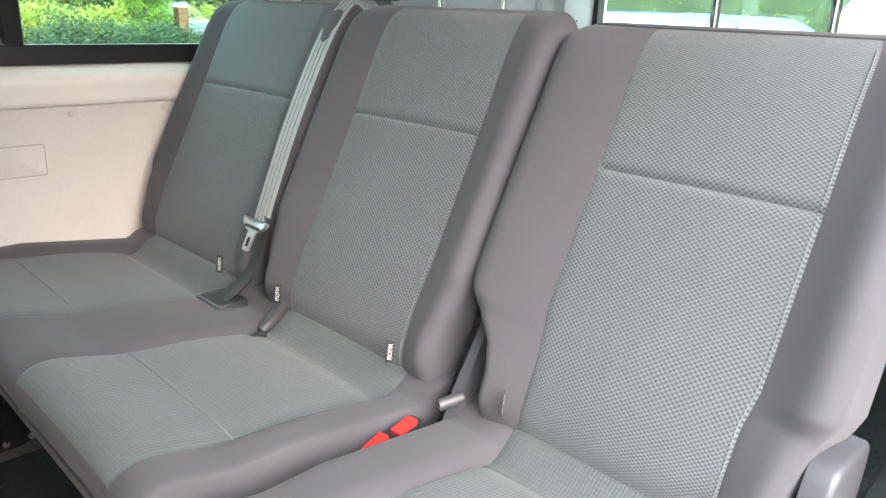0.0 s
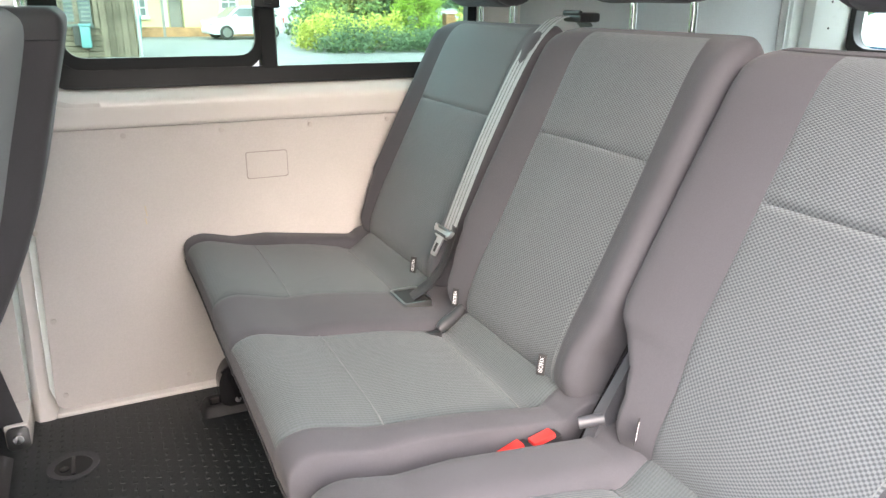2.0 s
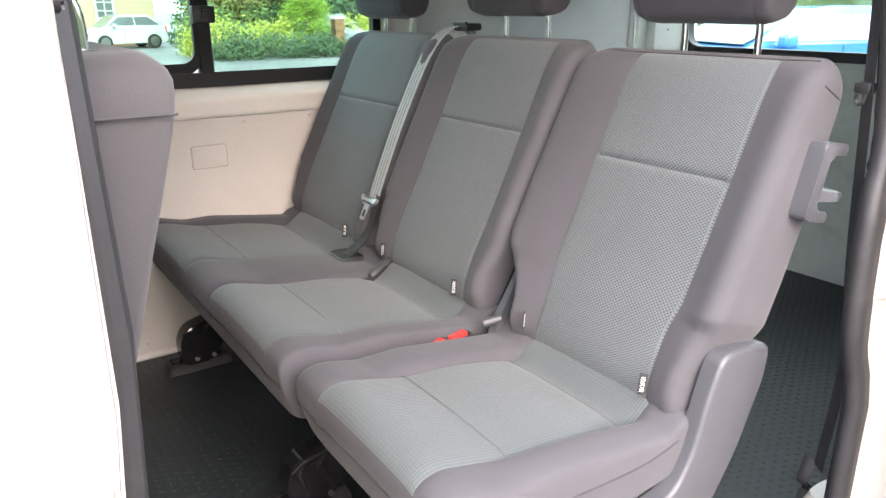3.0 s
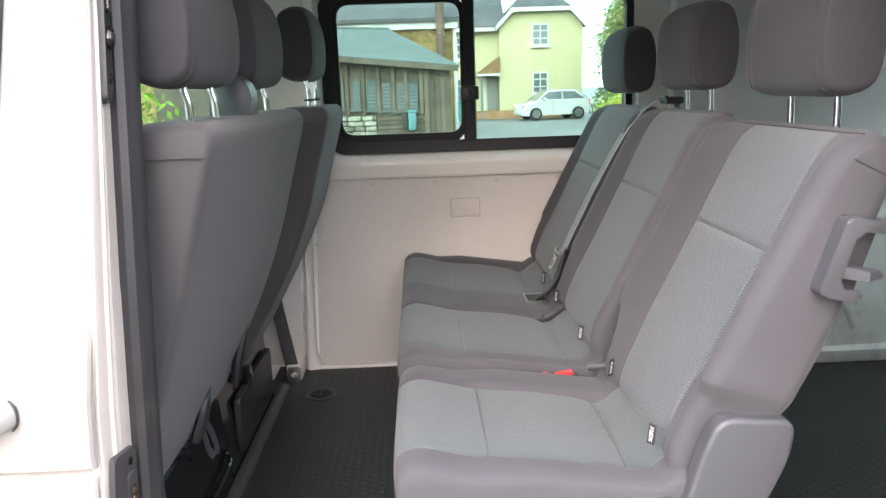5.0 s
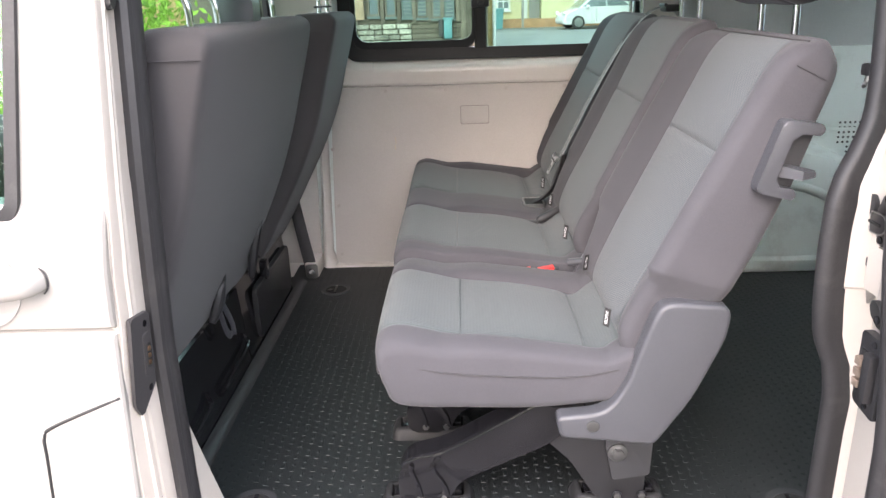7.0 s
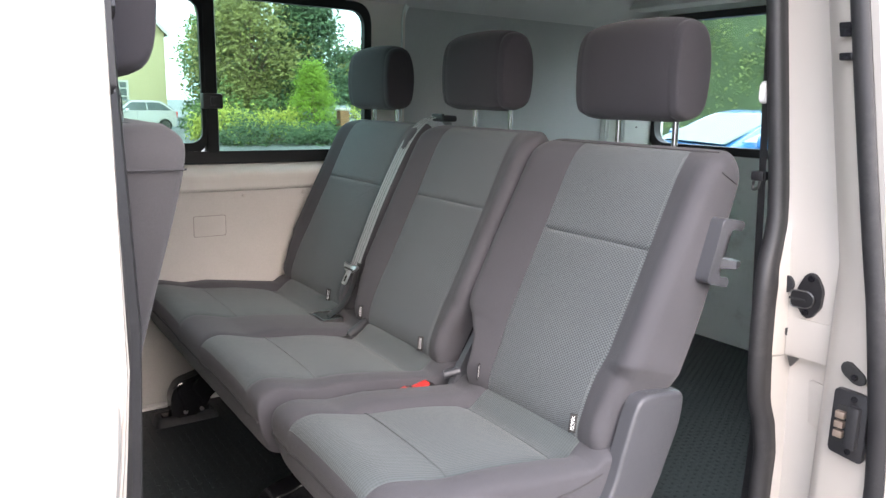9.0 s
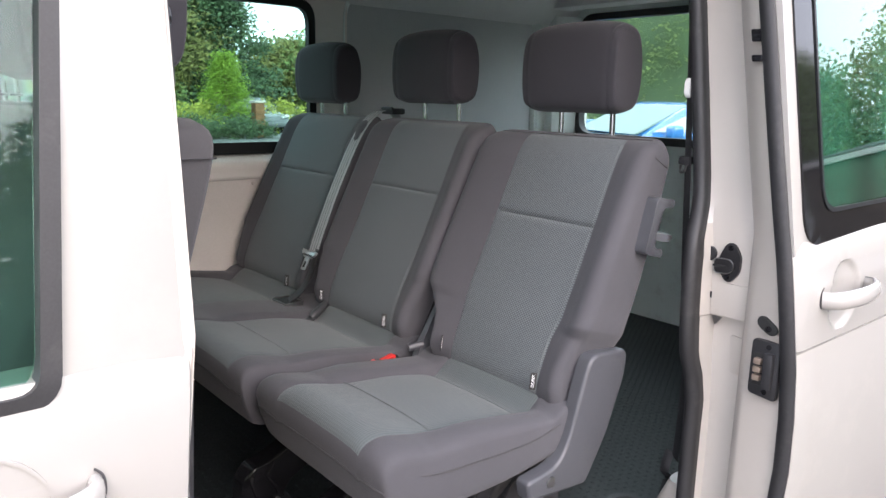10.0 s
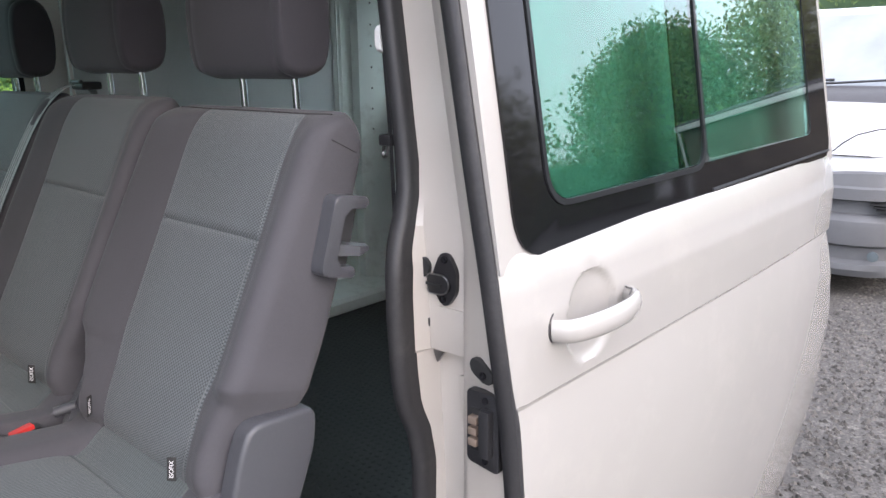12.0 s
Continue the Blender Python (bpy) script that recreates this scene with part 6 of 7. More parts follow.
# garden beyond the yard
shrub("spreading_conifer", "low dark green spreading conifer at the yard edge", 9.0, 24.2, 3.8, 2.0, 1.0, LEAF_D, 90, 0.06, 3)
shrub("spreading_conifer", "low dark green spreading conifer beside a brick pier", 11.2, 24.0, 2.6, 1.8, 1.05, LEAF_D, 70, 0.06, 4)
shrub("golden_shrub", "yellow-green leafy garden shrub", 8.2, 25.6, 3.1, 2.2, 1.5, LEAF_Y, 75, 0.07, 5)
shrub("golden_shrub", "yellow-green leafy garden shrub", 10.2, 25.8, 2.8, 2.0, 1.45, LEAF_Y, 60, 0.07, 6)
shrub("golden_shrub", "yellow-green leafy shrub behind the pier", 14.6, 27.2, 2.4, 2.0, 1.7, LEAF_Y, 45, 0.07, 7)
shrub("green_shrub", "mid green rounded shrub under the trees", 9.2, 28.0, 4.5, 2.0, 2.0, LEAF_M, 80, 0.08, 9)
conifer("golden_cypress", "bright green cone-shaped cypress", 11.75, 26.2, 3.0, 2.7, LEAF_T, 420, 0.045, 11, open_=0.0)
conifer("tall_conifer", "tall dark green conifer with open tiers", 13.85, 31.5, 7.0, 5.4, LEAF_D, 460, 0.12, 12, open_=0.45)
conifer("tall_conifer", "tall dark green conifer in the garden", 12.2, 36.5, 9.5, 4.2, LEAF_D, 360, 0.13, 13, open_=0.4)
broadleaf("tree", "olive-leaved broad tree behind the garden", 11.0, 31.0, 6.2, 4.6, LEAF_O, 300, 0.10, 14)
broadleaf("tree", "green broad tree behind the garden", 14.0, 44.0, 7.0, 5.0, LEAF_M, 300, 0.12, 15)
broadleaf("tree", "green tree beyond the garden", 21.5, 40.0, 4.4, 5.0, LEAF_O, 260, 0.14, 16)
broadleaf("tree", "distant green tree behind the gate", 23.0, 40.0, 4.6, 7.0, LEAF_M, 220, 0.15, 17)
broadleaf("tree", "distant green tree behind the gate", 29.0, 44.0, 8.0, 7.0, LEAF_M, 160, 0.16, 18, sparse=0.5)
broadleaf("tree", "distant green tree beside the road", 19.0, 46.0, 4.4, 7.0, LEAF_M, 200, 0.16, 19)

pier = thing("brick_pier", "brown brick gate pier with a stone cap", "gate pier")
PBRICK = material("orange_brick", (0.24, 0.135, 0.075), 0.9, spec=0.1, vary=0.2, scale=4, grain=0.25, grain_scale=20, random=0.25)
part("core", box(11.81, 12.15, 23.83, 24.17, GZ, 0.62), PBRICK, pier)
part("cap", box(11.76, 12.20, 23.78, 24.22, 0.62, 0.70, 0.02), material("cap_stone", (0.4, 0.38, 0.34), 0.8), pier)
me_brick = None
for row in range(15):
    for side in range(2):
        for col in range(2):
            x = 11.812 + col * 0.17 + (0.085 if row % 2 else 0) - (0.04 if row % 2 else 0)
            if me_brick is None:
                ob = part("brick", box(0, 0.16, -0.012, 0.0, 0, 0.068, 0.004), PBRICK, pier)
                me_brick = ob.data
            else:
                ob = new("brick", me_brick)
                ob.parent = pier
            ob.location = (x, 23.83, GZ + 0.005 + row * 0.079) if side == 0 else (11.81, 23.85 + col * 0.165, GZ + 0.005 + row * 0.079)
            if side:
                ob.rotation_euler = (0, 0, radians(90))
                ob.location.x = 11.81


def long_hedge(label, x0, x1, y0, y1, h, n, seed):
    """A dense clipped hedge: many small leaves round a plain dark box that stands in for the shaded inside."""
    t = thing("clipped_hedge", label, "hedge")
    rnd = random.Random(seed)
    bm = bmesh.new()
    for k in range(n):
        p = (rnd.uniform(x0, x1) , rnd.uniform(y0, y1), GZ + h * math.sqrt(rnd.random()) * rnd.uniform(0.92, 1.08))
        leaves(bm, p, 34, 0.2, 0.05, rnd)
    part("crown", bm, LEAF_M, t, smooth=False)
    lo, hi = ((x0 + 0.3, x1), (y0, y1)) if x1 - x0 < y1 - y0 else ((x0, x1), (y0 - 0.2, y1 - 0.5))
    # Plain dark box in place of the shade between the leaves.
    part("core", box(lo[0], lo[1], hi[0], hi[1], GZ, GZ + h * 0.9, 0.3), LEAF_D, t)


long_hedge("long dense green hedge behind the parked cars", 15.0, 16.2, 0.5, 22, 4.6, 1400, 31)
# Unseen hedge, added so the lower door glass mirrors an even dark.
long_hedge("long dark hedge added out of view to darken the door glass reflection", -14, 34, -17.2, -16.0, 3.4, 1400, 32)
shrub("front_bush", "bright yellow-green bush ahead of the van", -4.4, 8.6, 3.0, 2.0, 2.6, LEAF_T, 90, 0.06, 41)
# Added dark bush: keeps bright sky out of the front door glass.
shrub("front_bush", "dark green bush added ahead of the van to dim the front door glass", -7.2, 7.6, 3.0, 3.0, 2.2, LEAF_D, 90, 0.06, 42)
# trees on the camera's side, mirrored in the glass; the last three added to cut sky
for k, (x, y, h, w) in enumerate(((-9, -19, 6.5, 6), (-2, -20, 5.5, 6), (5, -19, 7, 7), (13, -18.5, 6.2, 6), (21, -18, 7, 7), (31, -14, 7.5, 8), (36, -9, 9, 8), (33, -3, 9, 8), (40, -18, 9.5, 9))):
    broadleaf("tree", "thin-leaved tree across the yard", x, y, h, w, LEAF_M if k % 2 else LEAF_O, 380, 0.11, 60 + k, sparse=1.3)


def sash(parent, x0, x1, z0, z1, y, cols=2, rows=3):
    w = part("window", ringplate([(x0, z0), (x1, z0), (x1, z1), (x0, z1)], [(x0 + 0.09, z0 + 0.09), (x1 - 0.09, z0 + 0.09), (x1 - 0.09, z1 - 0.09), (x0 + 0.09, z1 - 0.09)], "y", y - 0.06, y + 0.05), FASC, parent, smooth=False)
    part("pane", box(x0 + 0.05, x1 - 0.05, y - 0.01, y + 0.01, z0 + 0.05, z1 - 0.05), DARKW, w, smooth=False)
    bm = bmesh.new()
    for i in range(1, cols):
        x = x0 + (x1 - x0) * i / cols
        box(x - 0.025, x + 0.025, y - 0.035, y - 0.012, z0 + 0.05, z1 - 0.05, bm=bm)
    for i in range(1, rows):
        z = z0 + (z1 - z0) * i / rows
        box(x0 + 0.05, x1 - 0.05, y - 0.04, y - 0.013, z - 0.025, z + 0.025, bm=bm)
    part("glazing_bars", bm, FASC, w, smooth=False)
    part("sill", box(x0 - 0.06, x1 + 0.06, y - 0.14, y, z0 - 0.09, z0), FASC, w, smooth=False)


house = thing("house", "two-storey pale yellow rendered house with white sash windows", "house")
part("wall", box(-3.0, 4.62, 38.0, 44, GZ, 4.0), RENDER, house, smooth=False)
part("wing_wall", plate([(4.62, GZ), (8.9, GZ), (8.9, 4.0), (8.2, 4.72), (5.3, 4.72), (4.62, 4.0)], "y", 37.3, 44), RENDER, house, smooth=False)
part("roof", loft([[(x, y, z) for y, z in ((37.55, 3.92), (37.55, 4.06), (41, 6.6), (44.5, 4.05), (44.5, 3.9), (41, 6.4))] for x in (-3.3, 5.0)]), SLATE, house, smooth=False)
for a, b in (((4.42, 3.86), (5.28, 4.74)), ((9.08, 3.86), (8.22, 4.74))):
    top = (6.75, 6.15)
    part("wing_roof", loft([[(a[0], y, a[1]), (a[0], y, a[1] + 0.14), (b[0], y, b[1] + 0.16), (b[0] + (top[0] - b[0]) * k, y + 1.3 * k, b[1] + 0.16 + (top[1] - b[1]) * k), (b[0], y, b[1])] for y, k in ((37.0, 0.001), (38.4, 1.0), (44.3, 1.0))]), SLATE, house, smooth=False)
    part("bargeboard", loft([[(x, y, z) for x, z in ((a[0], a[1] - 0.10), (a[0], a[1] + 0.14), (b[0], b[1] + 0.16), (b[0], b[1] - 0.10))] for y in (36.94, 37.0)]), FASC, house, smooth=False)
part("half_hip", loft([[(5.2, 36.96, 4.86), (8.3, 36.96, 4.86), (8.3, 37.1, 4.80), (5.2, 37.1, 4.80)], [(6.6, 38.6, 6.2), (6.9, 38.6, 6.2), (6.9, 38.7, 6.1), (6.6, 38.7, 6.1)]]), SLATE, house, smooth=False)
part("hip_fascia", box(5.2, 8.3, 36.93, 37.0, 4.66, 4.86), FASC, house, smooth=False)
part("gutter", box(-3.2, 4.5, 37.5, 37.6, 3.80, 3.98), FASC, house, smooth=False)
sash(house, 6.27, 7.18, 2.99, 4.10, 37.3)
sash(house, 6.29, 7.14, 0.58, 1.70, 37.3)
sash(house, 2.40, 3.10, 0.24, 1.53, 38.0)
sash(house, 2.42, 3.28, 2.42, 3.60, 38.0)
part("door", box(4.06, 4.60, 37.93, 38.02, GZ, 1.50), DOORG, house, "dark grey front door")
part("door_side", box(3.70, 3.98, 37.94, 38.02, GZ, 1.50), FASC, house, smooth=False)
porch = part("porch", loft([[(x, y, z) for x, z in ((3.45, 1.60), (3.45, 1.70), (4.62, 2.52), (4.62, 1.60))] for y in (37.1, 38.0)]), PBRICK, house, "brick and tile porch canopy", smooth=False)
part("fascia", box(3.42, 4.62, 37.05, 37.1, 1.56, 1.68), FASC, porch, smooth=False)
part("porch_post", box(3.62, 3.74, 37.15, 37.25, GZ, 1.60), DOORG, porch, smooth=False)
part("plinth", box(-3.0, 9.0, 37.2, 37.95, GZ, GZ + 0.42), PBRICK, house, smooth=False)
part("chimney", box(1.5, 2.3, 40.5, 41.5, 6.0, 7.5), BRICK, house)

# timber shed with a louvred window row; its eaves drop towards the yard
STONE = material("rubble_stone", (0.21, 0.20, 0.165), 0.9, spec=0.1, vary=0.3, scale=3, grain=0.3, grain_scale=14, random=0.3)
OCHRE = material("ochre_brick", (0.235, 0.165, 0.075), 0.9, spec=0.1, vary=0.25, scale=3, grain=0.25, grain_scale=9)
SLAT = material("grey_slat", (0.13, 0.15, 0.15), 0.8, spec=0.1, vary=0.15, scale=3)
shed = thing("timber_shed", "weathered timber outbuilding with sheet roof and louvred windows", "shed")


def eave(x):
    return 1.60 - 0.107 * x


part("wall", plate([(-5.6, GZ), (1.12, GZ), (1.12, eave(1.12)), (-5.6, eave(-5.6))], "y", 16.0, 19.5), LOG, shed, smooth=False)
me_board = None
for r in range(11):
    for c in range(2):
        if me_board is None:
            ob = part("board", box(0, 0.82, -0.035, 0.0, 0, 0.098, 0.02), LOG, shed)
            me_board = ob.data
        else:
            ob = new("board", me_board)
            ob.parent = shed
        ob.location = (-0.60 + c * 0.83, 15.998, GZ + 0.01 + r * 0.103)
rnd_ = random.Random(77)
for r in range(9):
    x = -4.2
    while x < -0.66:
        w = min(rnd_.uniform(0.18, 0.42), -0.60 - x)
        part("stone", box(x, x + w - 0.02, 15.95 - rnd_.uniform(0, 0.03), 16.0, GZ + 0.01 + r * 0.118, GZ + 0.112 + r * 0.118, 0.015, segs=1), STONE, shed)
        x += w
for k in range(5):
    part("upright_plank", box(0.50 + k * 0.125, 0.615 + k * 0.125, 15.94 - 0.008 * (k % 2), 15.998, GZ, eave(0.5) - 0.12), LOG, shed, smooth=False)
for k, x in enumerate((-4.0, -3.4, -2.8, -2.2, -1.86, -1.25, -0.88, -0.54, -0.20, 0.09, 0.44)):
    part("window_post", box(x - 0.04, x + 0.04, 15.92, 15.99, 0.45, eave(x) - 0.1), LOG, shed, smooth=False)
part("roof", loft([[(-5.8, 15.7, eave(-5.8) - 0.02), (1.30, 15.7, eave(1.30) - 0.02), (1.30, 15.7, eave(1.30) + 0.04), (-5.8, 15.7, eave(-5.8) + 0.04)],
                   [(-5.8, 19.6, 2.80), (-0.35, 19.6, 2.55), (-0.35, 19.6, 2.62), (-5.8, 19.6, 2.88)]]), TIN, shed, smooth=False)
part("eaves_board", plate([(-5.8, eave(-5.8) - 0.10), (1.28, eave(1.28) - 0.10), (1.28, eave(1.28) + 0.02), (-5.8, eave(-5.8) + 0.02)], "y", 15.66, 15.72), LOG, shed, smooth=False)
for k, (x, w) in enumerate(((-2.14, 0.24), (-1.57, 0.25), (-1.18, 0.24), (-0.81, 0.22), (-0.48, 0.24), (-0.14, 0.22), (0.14, 0.22))):
    z0, z1 = 0.64 - 0.022 * k, 1.30 - 0.022 * k
    wd = part("window", ringplate([(x, z0), (x + w, z0), (x + w, z1), (x, z1)], [(x + 0.03, z0 + 0.04), (x + w - 0.03, z0 + 0.04), (x + w - 0.03, z1 - 0.04), (x + 0.03, z1 - 0.04)], "y", 15.93, 16.0), LOG if k % 3 else TIN, shed, smooth=False)
    part("pane", box(x + 0.02, x + w - 0.02, 15.965, 15.985, z0 + 0.02, z1 - 0.02), DARKW, wd, smooth=False)
    part("sill", box(x - 0.02, x + w + 0.02, 15.90, 15.95, z0 - 0.05, z0), TIN, wd, smooth=False)
    if k > 2:
        for q in range(7):
            part("louvre", box(x + 0.03, x + w - 0.03, 15.935, 15.962, z0 + 0.07 + q * 0.08, z0 + 0.10 + q * 0.08), SLAT, wd, smooth=False)
part("pale_board", box(-2.02, -1.66, 15.90, 15.94, 0.55, 1.50), material("faded_board", (0.21, 0.145, 0.095), 0.85, vary=0.15, scale=3), shed, smooth=False)
part("ridge_cap", tube([(-5.8, 19.6, 2.88), (-0.35, 19.6, 2.62)], 0.05, 6), TIN, shed)
barn = thing("brick_barn", "ochre brick outbuilding with a grey roof and white fascia", "barn")
part("wall", box(-9, 1.47, 20.5, 26, GZ, 2.75), OCHRE, barn, smooth=False)
part("fascia", box(-9.2, 1.55, 20.3, 20.42, 2.66, 2.88), FASC, barn, smooth=False)
part("roof", loft([[(x, y, z) for y, z in ((20.2, 2.85), (20.2, 2.95), (23.2, 4.6), (26.3, 2.95), (26.3, 2.8), (23.2, 4.4))] for x in (-9.3, 1.6)]), SLATE, barn, smooth=False)
part("downpipe", tube([(1.46, 20.42, GZ), (1.46, 20.42, 2.7)], 0.05, 8), FASC, barn)
part("flue", tube([(1.05, 20.1, 1.85), (1.05, 20.1, 3.9)], 0.125, 10), material("brown_flue", (0.10, 0.062, 0.045), 0.8, vary=0.15), barn)
for x, y, m in ((2.42, 36.6, BIN),):
    b = thing("wheelie_bin", "lidded plastic wheelie bin standing by the shed", "bin", "bins")
    part("body", loft([[(x - w, y - w, z), (x + w, y - w, z), (x + w, y + w, z), (x - w, y + w, z)] for z, w in ((GZ, 0.19), (GZ + 0.9, 0.26))]), m, b, smooth=False)
    part("lid", box(x - 0.28, x + 0.28, y - 0.30, y + 0.28, GZ + 0.9, GZ + 0.98, 0.02), m, b)


wb = thing("wall_box", "small teal box fixed on the shed wall", "box")
part("body", box(0.12, 0.30, 15.72, 15.95, 0.10, 0.50, 0.02), BIN, wb)
part("lid", box(0.10, 0.32, 15.70, 15.955, 0.50, 0.54, 0.01), BIN, wb)
part("dark_case", box(0.0, 0.11, 15.76, 15.95, 0.14, 0.50, 0.02), TYRE, wb)


def car(name, label, mat, m, L=4.0, H=1.48, W=1.7, belt_h=0.92, nose=0.30, tail=0.05, trim=None):
    """A parked car, nose towards -x, middle at the origin."""
    c = thing(name, label, "car")
    lower = [(-L / 2, 0.22), (-L / 2 - 0.02, 0.50), (-L / 2 + 0.12, 0.72), (-L * nose, belt_h), (L / 2 - 0.06, belt_h + 0.04), (L / 2, 0.62), (L / 2, 0.25)]
    out = rounded(lower, (0.06, 0.12, 0.15, 0.1, 0.08, 0.1, 0.06), 4)
    rows = [[(x * (1 - k * 0.03), y * W / 2, z) for x, z in out] for y, k in ((-1.0, 1.5), (-0.96, 0.6), (-0.85, 0), (0.85, 0), (0.96, 0.6), (1.0, 1.5))]
    part("body", loft(rows), mat, c, angle=35)
    cab_ = rounded([(-L * nose + 0.0, belt_h - 0.03), (-L * 0.115, H), (L * 0.30, H - 0.02), (L / 2 - 0.12, belt_h + 0.02)], (0.05, 0.3, 0.25, 0.05), 5)
    rows = [[(x, y * W / 2 * (1 - 0.16 * (z - belt_h) / (H - belt_h)), z) for x, z in cab_] for y in (-0.93, 0.93)]
    part("roof", loft(rows), mat, c, angle=35)
    gl = [(-L * nose + 0.16, belt_h + 0.03), (-L * 0.10, H - 0.08), (L * 0.27, H - 0.10), (L * 0.40, belt_h + 0.10)]
    for s in (-1, 1):
        for lo, hi in ((0.0, 0.5), (0.53, 1.0)):
            xs_ = lambda q, z: (1 - q) * (gl[0][0] + (gl[1][0] - gl[0][0]) * (z - gl[0][1]) / (gl[1][1] - gl[0][1])) + q * (gl[3][0] + (gl[2][0] - gl[3][0]) * (z - gl[3][1]) / (gl[2][1] - gl[3][1]))
            z0, z1 = belt_h + 0.05, H - 0.10
            ring = []
            for q, z in ((lo, z0), (hi, z0), (hi, z1), (lo, z1)):
                ring.append((xs_(q, z), z))
            bm = bmesh.new()
            a = [bm.verts.new((x, s * W / 2 * (0.945 - 0.15 * (z - belt_h) / (H - belt_h)), z)) for x, z in ring]
            b = [bm.verts.new((x, s * W / 2 * (0.915 - 0.15 * (z - belt_h) / (H - belt_h)), z)) for x, z in ring]
            bm.faces.new(a), bm.faces.new(b[::-1])
            for i in range(4):
                bm.faces.new((a[i], b[i], b[(i + 1) % 4], a[(i + 1) % 4]))
            part("side_window", bm, DARKW if mat is not CARB else material("car_window", (0.30, 0.40, 0.40), 0.1, vary=0.1, coat=0.6), c, smooth=False)
    pale = material("car_screen", (0.13, 0.21, 0.20), 0.4, vary=0.1, spec=0.3) if mat is CARB else DARKW
    for (x0, z0), (x1, z1), nm in (((-L * nose + 0.02, belt_h + 0.02), (-L * 0.125, H - 0.05), "windscreen"), ((L / 2 - 0.14, belt_h + 0.10), (L * 0.315, H - 0.08), "rear_window")):
        sgn = -1 if nm == "windscreen" else 1
        part(nm, loft([[(x0 + sgn * 0.02, -W * 0.42, z0), (x0 + sgn * 0.02, W * 0.42, z0), (x0 - sgn * 0.02, W * 0.42, z0), (x0 - sgn * 0.02, -W * 0.42, z0)],
                       [(x1 + sgn * 0.035, -W * 0.36, z1), (x1 + sgn * 0.035, W * 0.36, z1), (x1 - sgn * 0.02, W * 0.36, z1), (x1 - sgn * 0.02, -W * 0.36, z1)]]), pale, c, smooth=False)
    for x in (-L * 0.31, L * 0.315):
        for s in (-1, 1):
            y = s * W / 2 * 0.98
            w = part("wheel", disc((x, y - 0.1, 0.30), "y", 0.30, 0.2, 24, bevel=0.03), TYRE, c)
            part("rim", disc((x, y + s * 0.1 - 0.006, 0.30), "y", 0.20, 0.012, 16), STEEL, w)
    for s in (-1, 1):
        part("door_mirror", box(-L * nose + 0.30, -L * nose + 0.46, s * (W / 2 + 0.11) - 0.09, s * (W / 2 + 0.11) + 0.09, belt_h - 0.02, belt_h + 0.14, 0.05, segs=3), mat, c)
        part("headlight", plate(rounded([(s * W * 0.25, 0.60), (s * W * 0.46, 0.66), (s * W * 0.45, 0.78), (s * W * 0.28, 0.70)], 0.03), "x", -L / 2 - 0.012, -L / 2 + 0.10, 0.01), LAMP, c)
        part("tail_light", box(L / 2 - 0.06, L / 2 + 0.012, s * W * 0.40 - 0.10, s * W * 0.40 + 0.08, 0.66, 0.92, 0.02), RED, c)
    part("bumper", box(-L / 2 - 0.035, -L / 2 + 0.25, -W * 0.45, W * 0.45, 0.24, 0.46, 0.06, segs=3), trim or mat, c)
    part("door_gap", tube([(-0.05 * L, -W * 0.502, 0.3), (-0.05 * L, -W * 0.502, belt_h)], 0.006, 4), TAG, c)
    c.matrix_world = m
    return c


car("hatchback_car", "small white hatchback car parked before the house", CARW, pose(6.85, 34.8, GZ, 0, 0, 8), 3.35, 1.42, 1.62)
car("estate_car", "dark grey car half hidden behind the gate pier", CARG, pose(13.35, 28.2, GZ, 0, 0, 98), 4.3, 1.42, 1.75)
car("blue_car", "bright blue family car parked behind the van", CARB, pose(8.6, 4.47, GZ, 0, 0, -24), 4.5, 1.60, 1.85, belt_h=1.19)

# white van whose nose faces us
mpv = thing("white_mpv", "white van parked nose-on behind, with a grey stepped bumper", "van")
NX, Y0, Y1 = 5.75, 0.0, 2.0
NOSE = [(-0.40, 0.12), (-0.2, 0.02), (0.20, 0.0), (0.38, 0.02), (0.50, 0.09), (0.60, 0.22), (0.68, 0.42), (0.72, 0.62)]
BOW = [((Y0 + Y1) / 2 + (Y1 - Y0) / 2 * t, 0.30 * abs(t) ** 9 + 0.04 * t * t) for t in (-1, -0.97, -0.93, -0.88, -0.8, -0.7, -0.58, -0.45, -0.3, -0.15, 0, 0.15, 0.3, 0.45, 0.58, 0.7, 0.8, 0.88, 0.93, 0.97, 1)]
rows = [[(NX + lerp_table(NOSE, z) + k, y, z) for z in (-0.40, -0.2, 0.2, 0.38, 0.44, 0.50, 0.56, 0.60, 0.64, 0.68, 0.72)] + [(NX + 4.4, y, 0.74), (NX + 4.4, y, -0.40)] for y, k in BOW]
part("body", loft(rows), CARW, mpv, angle=40)
part("cabin", loft([[(NX + x, y if z < 0.9 else (Y0 + Y1) / 2 + (y - (Y0 + Y1) / 2) * 0.88, z) for x, z in ((0.80, 0.72), (0.80, 0.80), (1.45, 1.36), (1.7, 1.44), (4.2, 1.46), (4.35, 0.72))] for y in (Y0 + 0.03, Y1 - 0.03)]), CARW, mpv, angle=30)
part("scuttle", loft([[(NX + x, y, z) for x, z in ((0.55, 0.70), (0.60, 0.745), (0.74, 0.815), (0.82, 0.815), (0.82, 0.70))] for y in (Y0 + 0.05, Y1 - 0.05)]), DPLATE, mpv, "dark plastic scuttle under the windscreen")
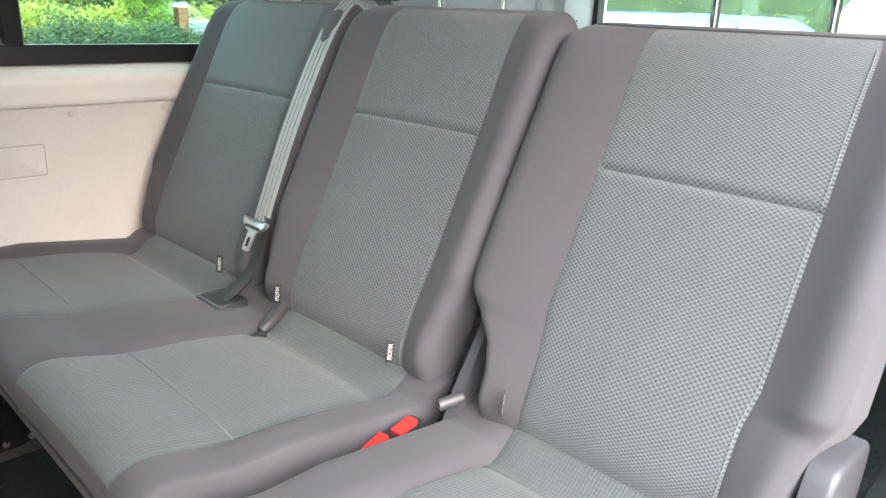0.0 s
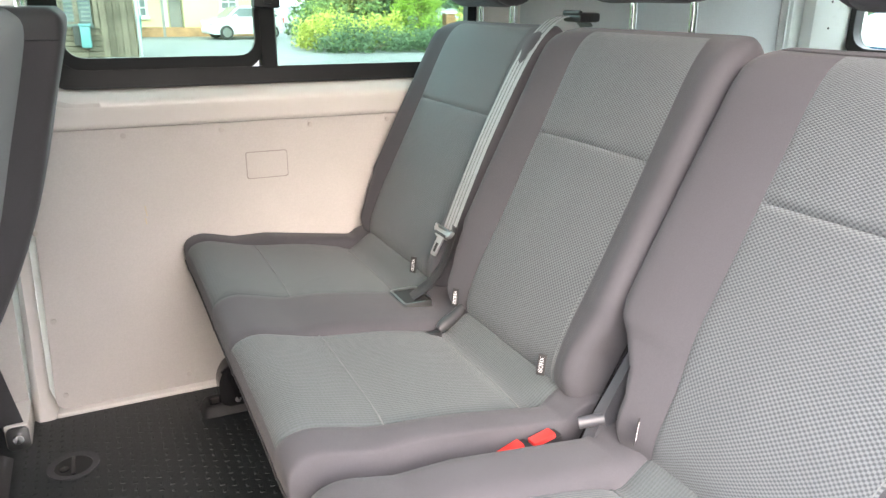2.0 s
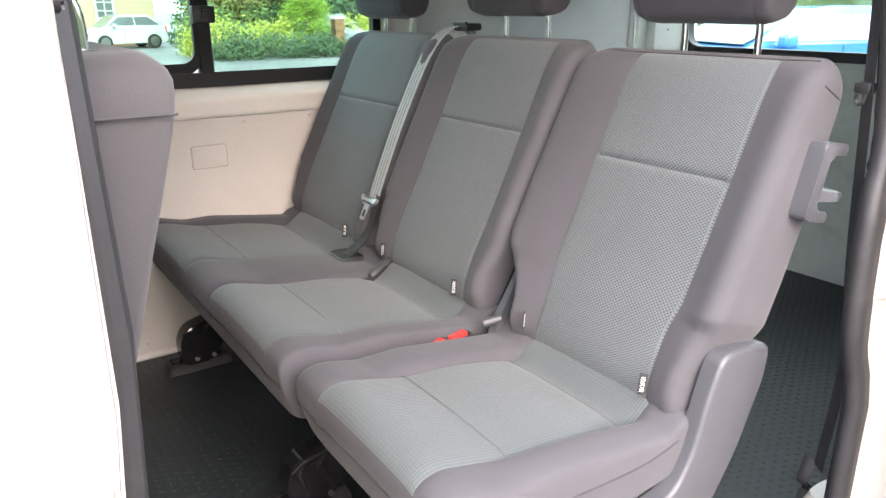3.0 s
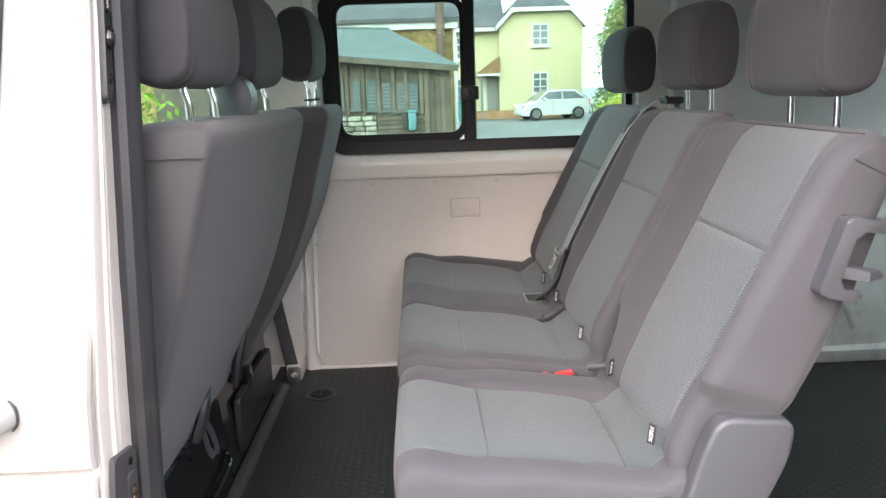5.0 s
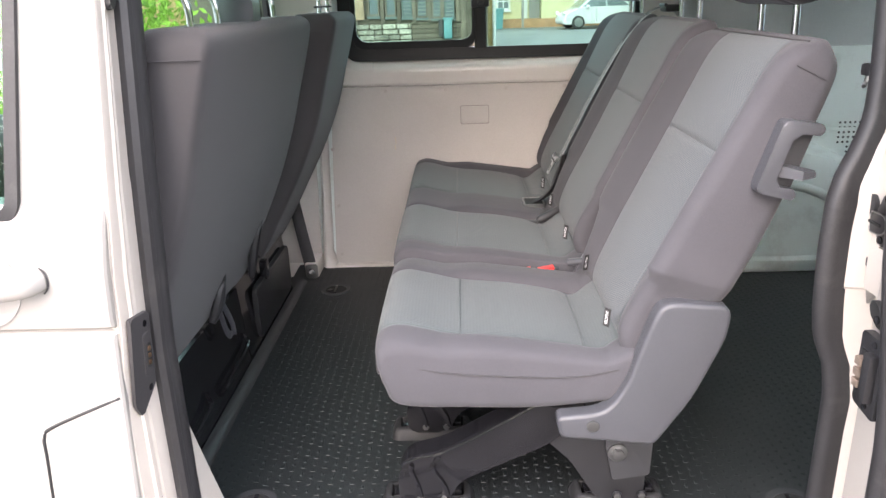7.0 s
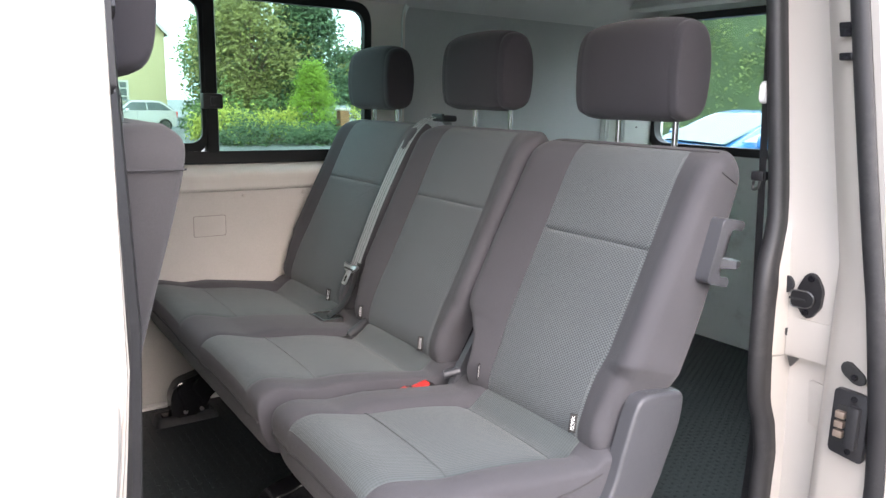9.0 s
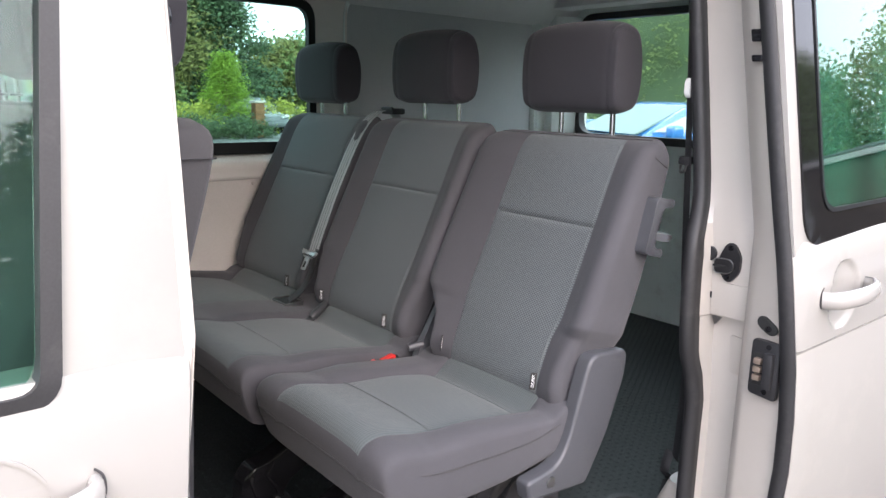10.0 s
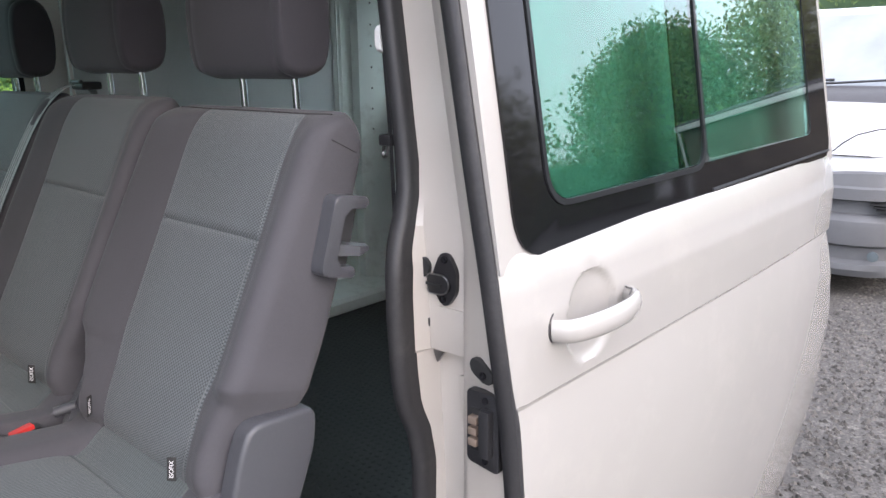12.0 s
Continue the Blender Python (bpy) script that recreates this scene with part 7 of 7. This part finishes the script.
part("windscreen", loft([[(NX + x, (Y0 + Y1) / 2 + s * h, z) for s in (-1, 1)] + [(NX + x + 0.03, (Y0 + Y1) / 2 + s * h, z - 0.02) for s in (1, -1)] for x, z, h in ((0.785, 0.815, 0.94), (1.44, 1.37, 0.85))]),
              material("van_screen", (0.24, 0.26, 0.275), 0.25, vary=0.15, scale=2.5, spec=0.5), mpv, smooth=False)
part("wiper", tube([(NX + 0.74, 1.75, 0.825), (NX + 0.80, 1.2, 0.85), (NX + 0.82, 0.75, 0.86)], 0.009, 5), BLACKP, mpv)
part("wiper", tube([(NX + 0.74, 0.90, 0.825), (NX + 0.78, 0.5, 0.85), (NX + 0.80, 0.14, 0.87)], 0.009, 5), BLACKP, mpv)
BUMP = [(0.10, -0.46), (-0.04, -0.45), (-0.07, -0.40), (-0.065, -0.36), (-0.015, -0.335), (-0.01, -0.25), (-0.075, -0.225), (-0.09, -0.10), (-0.085, -0.06), (-0.055, -0.03), (-0.005, -0.015), (0.0, 0.065), (-0.075, 0.085), (-0.075, 0.16),
        (-0.06, 0.175), (-0.045, 0.262), (0.06, 0.285)]
part("bumper", loft([[(NX + x + k, y, z + (0.03 * max(0.0, (y - 0.36) / 0.26) * (-1 if z > 0.2 else 0))) for x, z in BUMP] for y, k in BOW[1:-1]]), CARD, mpv, "grey plastic bumper in stepped tiers", angle=30)
for k in range(3):
    for ya, yb in ((0.06, 0.20 + 0.02 * k), (1.80 - 0.02 * k, 1.94)):
        part("grille_slat", box(NX + 0.0, NX + 0.10, ya, yb, 0.018 + k * 0.018, 0.026 + k * 0.018, 0.002), TAG, mpv)
for s in (1, -1):
    mid = (Y0 + Y1) / 2
    rows = []
    for a, top in ((0.49, 0.392), (0.54, 0.450), (0.61, 0.505), (0.72, 0.540), (0.90, 0.560)):
        y = mid + s * a
        k = 0.30 * a ** 9 + 0.04 * a * a
        xs_ = [NX + k + lerp_table(NOSE, z) - 0.012 for z in (0.384, (0.384 + top) / 2, top)]
        rows.append([(xs_[0], y, 0.384), (xs_[1], y, (0.384 + top) / 2), (xs_[2], y, top), (xs_[2] + 0.08, y, top), (xs_[0] + 0.08, y, 0.384)])
    lamp = part("headlight", loft(rows), LAMP, mpv, "clear headlight with bright inner edges")
    part("lamp_strip", tube([(r[0][0] - 0.004, r[0][1], 0.378) for r in rows], 0.009, 6), CHROME, lamp)
    part("lamp_rim", tube([(r[2][0] - 0.002, r[2][1], r[2][2] + 0.003) for r in rows], 0.005, 6), DPLATE, lamp)
    for q in (1, 2):
        part("lamp_unit", tube([(rows[q][0][0] - 0.006, rows[q][0][1], 0.41), (rows[q + 1][1][0] - 0.006, rows[q + 1][1][1], 0.44 + 0.02 * q)], 0.008, 6), FROST, lamp)
    part("fog_lamp", disc((NX + 0.0, mid + s * 0.82, -0.292), "x", 0.036, -0.014, 16, bevel=0.004), DARKW, mpv)
for x in (0.85, 3.6):
    for y in (Y0 + 0.02, Y1 - 0.22):
        part("wheel", disc((NX + x, y, GZ + 0.32), "y", 0.32, 0.2, 24, bevel=0.03), TYRE, mpv)

# low building across the yard, mirrored in the door glass
garage = thing("garage", "low grey outbuilding with a white gutter across the yard", "garage")
part("wall", box(24.3, 30, -10.4, -3.0, GZ, 2.3), LOG, garage, smooth=False)
part("gutter", box(24.1, 24.3, -10.6, -3.0, 2.24, 2.42, 0.03), FASC, garage)
part("downpipe", tube([(24.2, -10.5, GZ), (24.2, -10.5, 2.3)], 0.05, 8), FASC, garage)
part("roof", loft([[(x, y, z) for x, z in ((24.15, 2.42), (24.15, 2.48), (30.2, 3.0), (30.2, 2.9))] for y in (-10.6, -2.9)]), SLATE, garage, smooth=False)
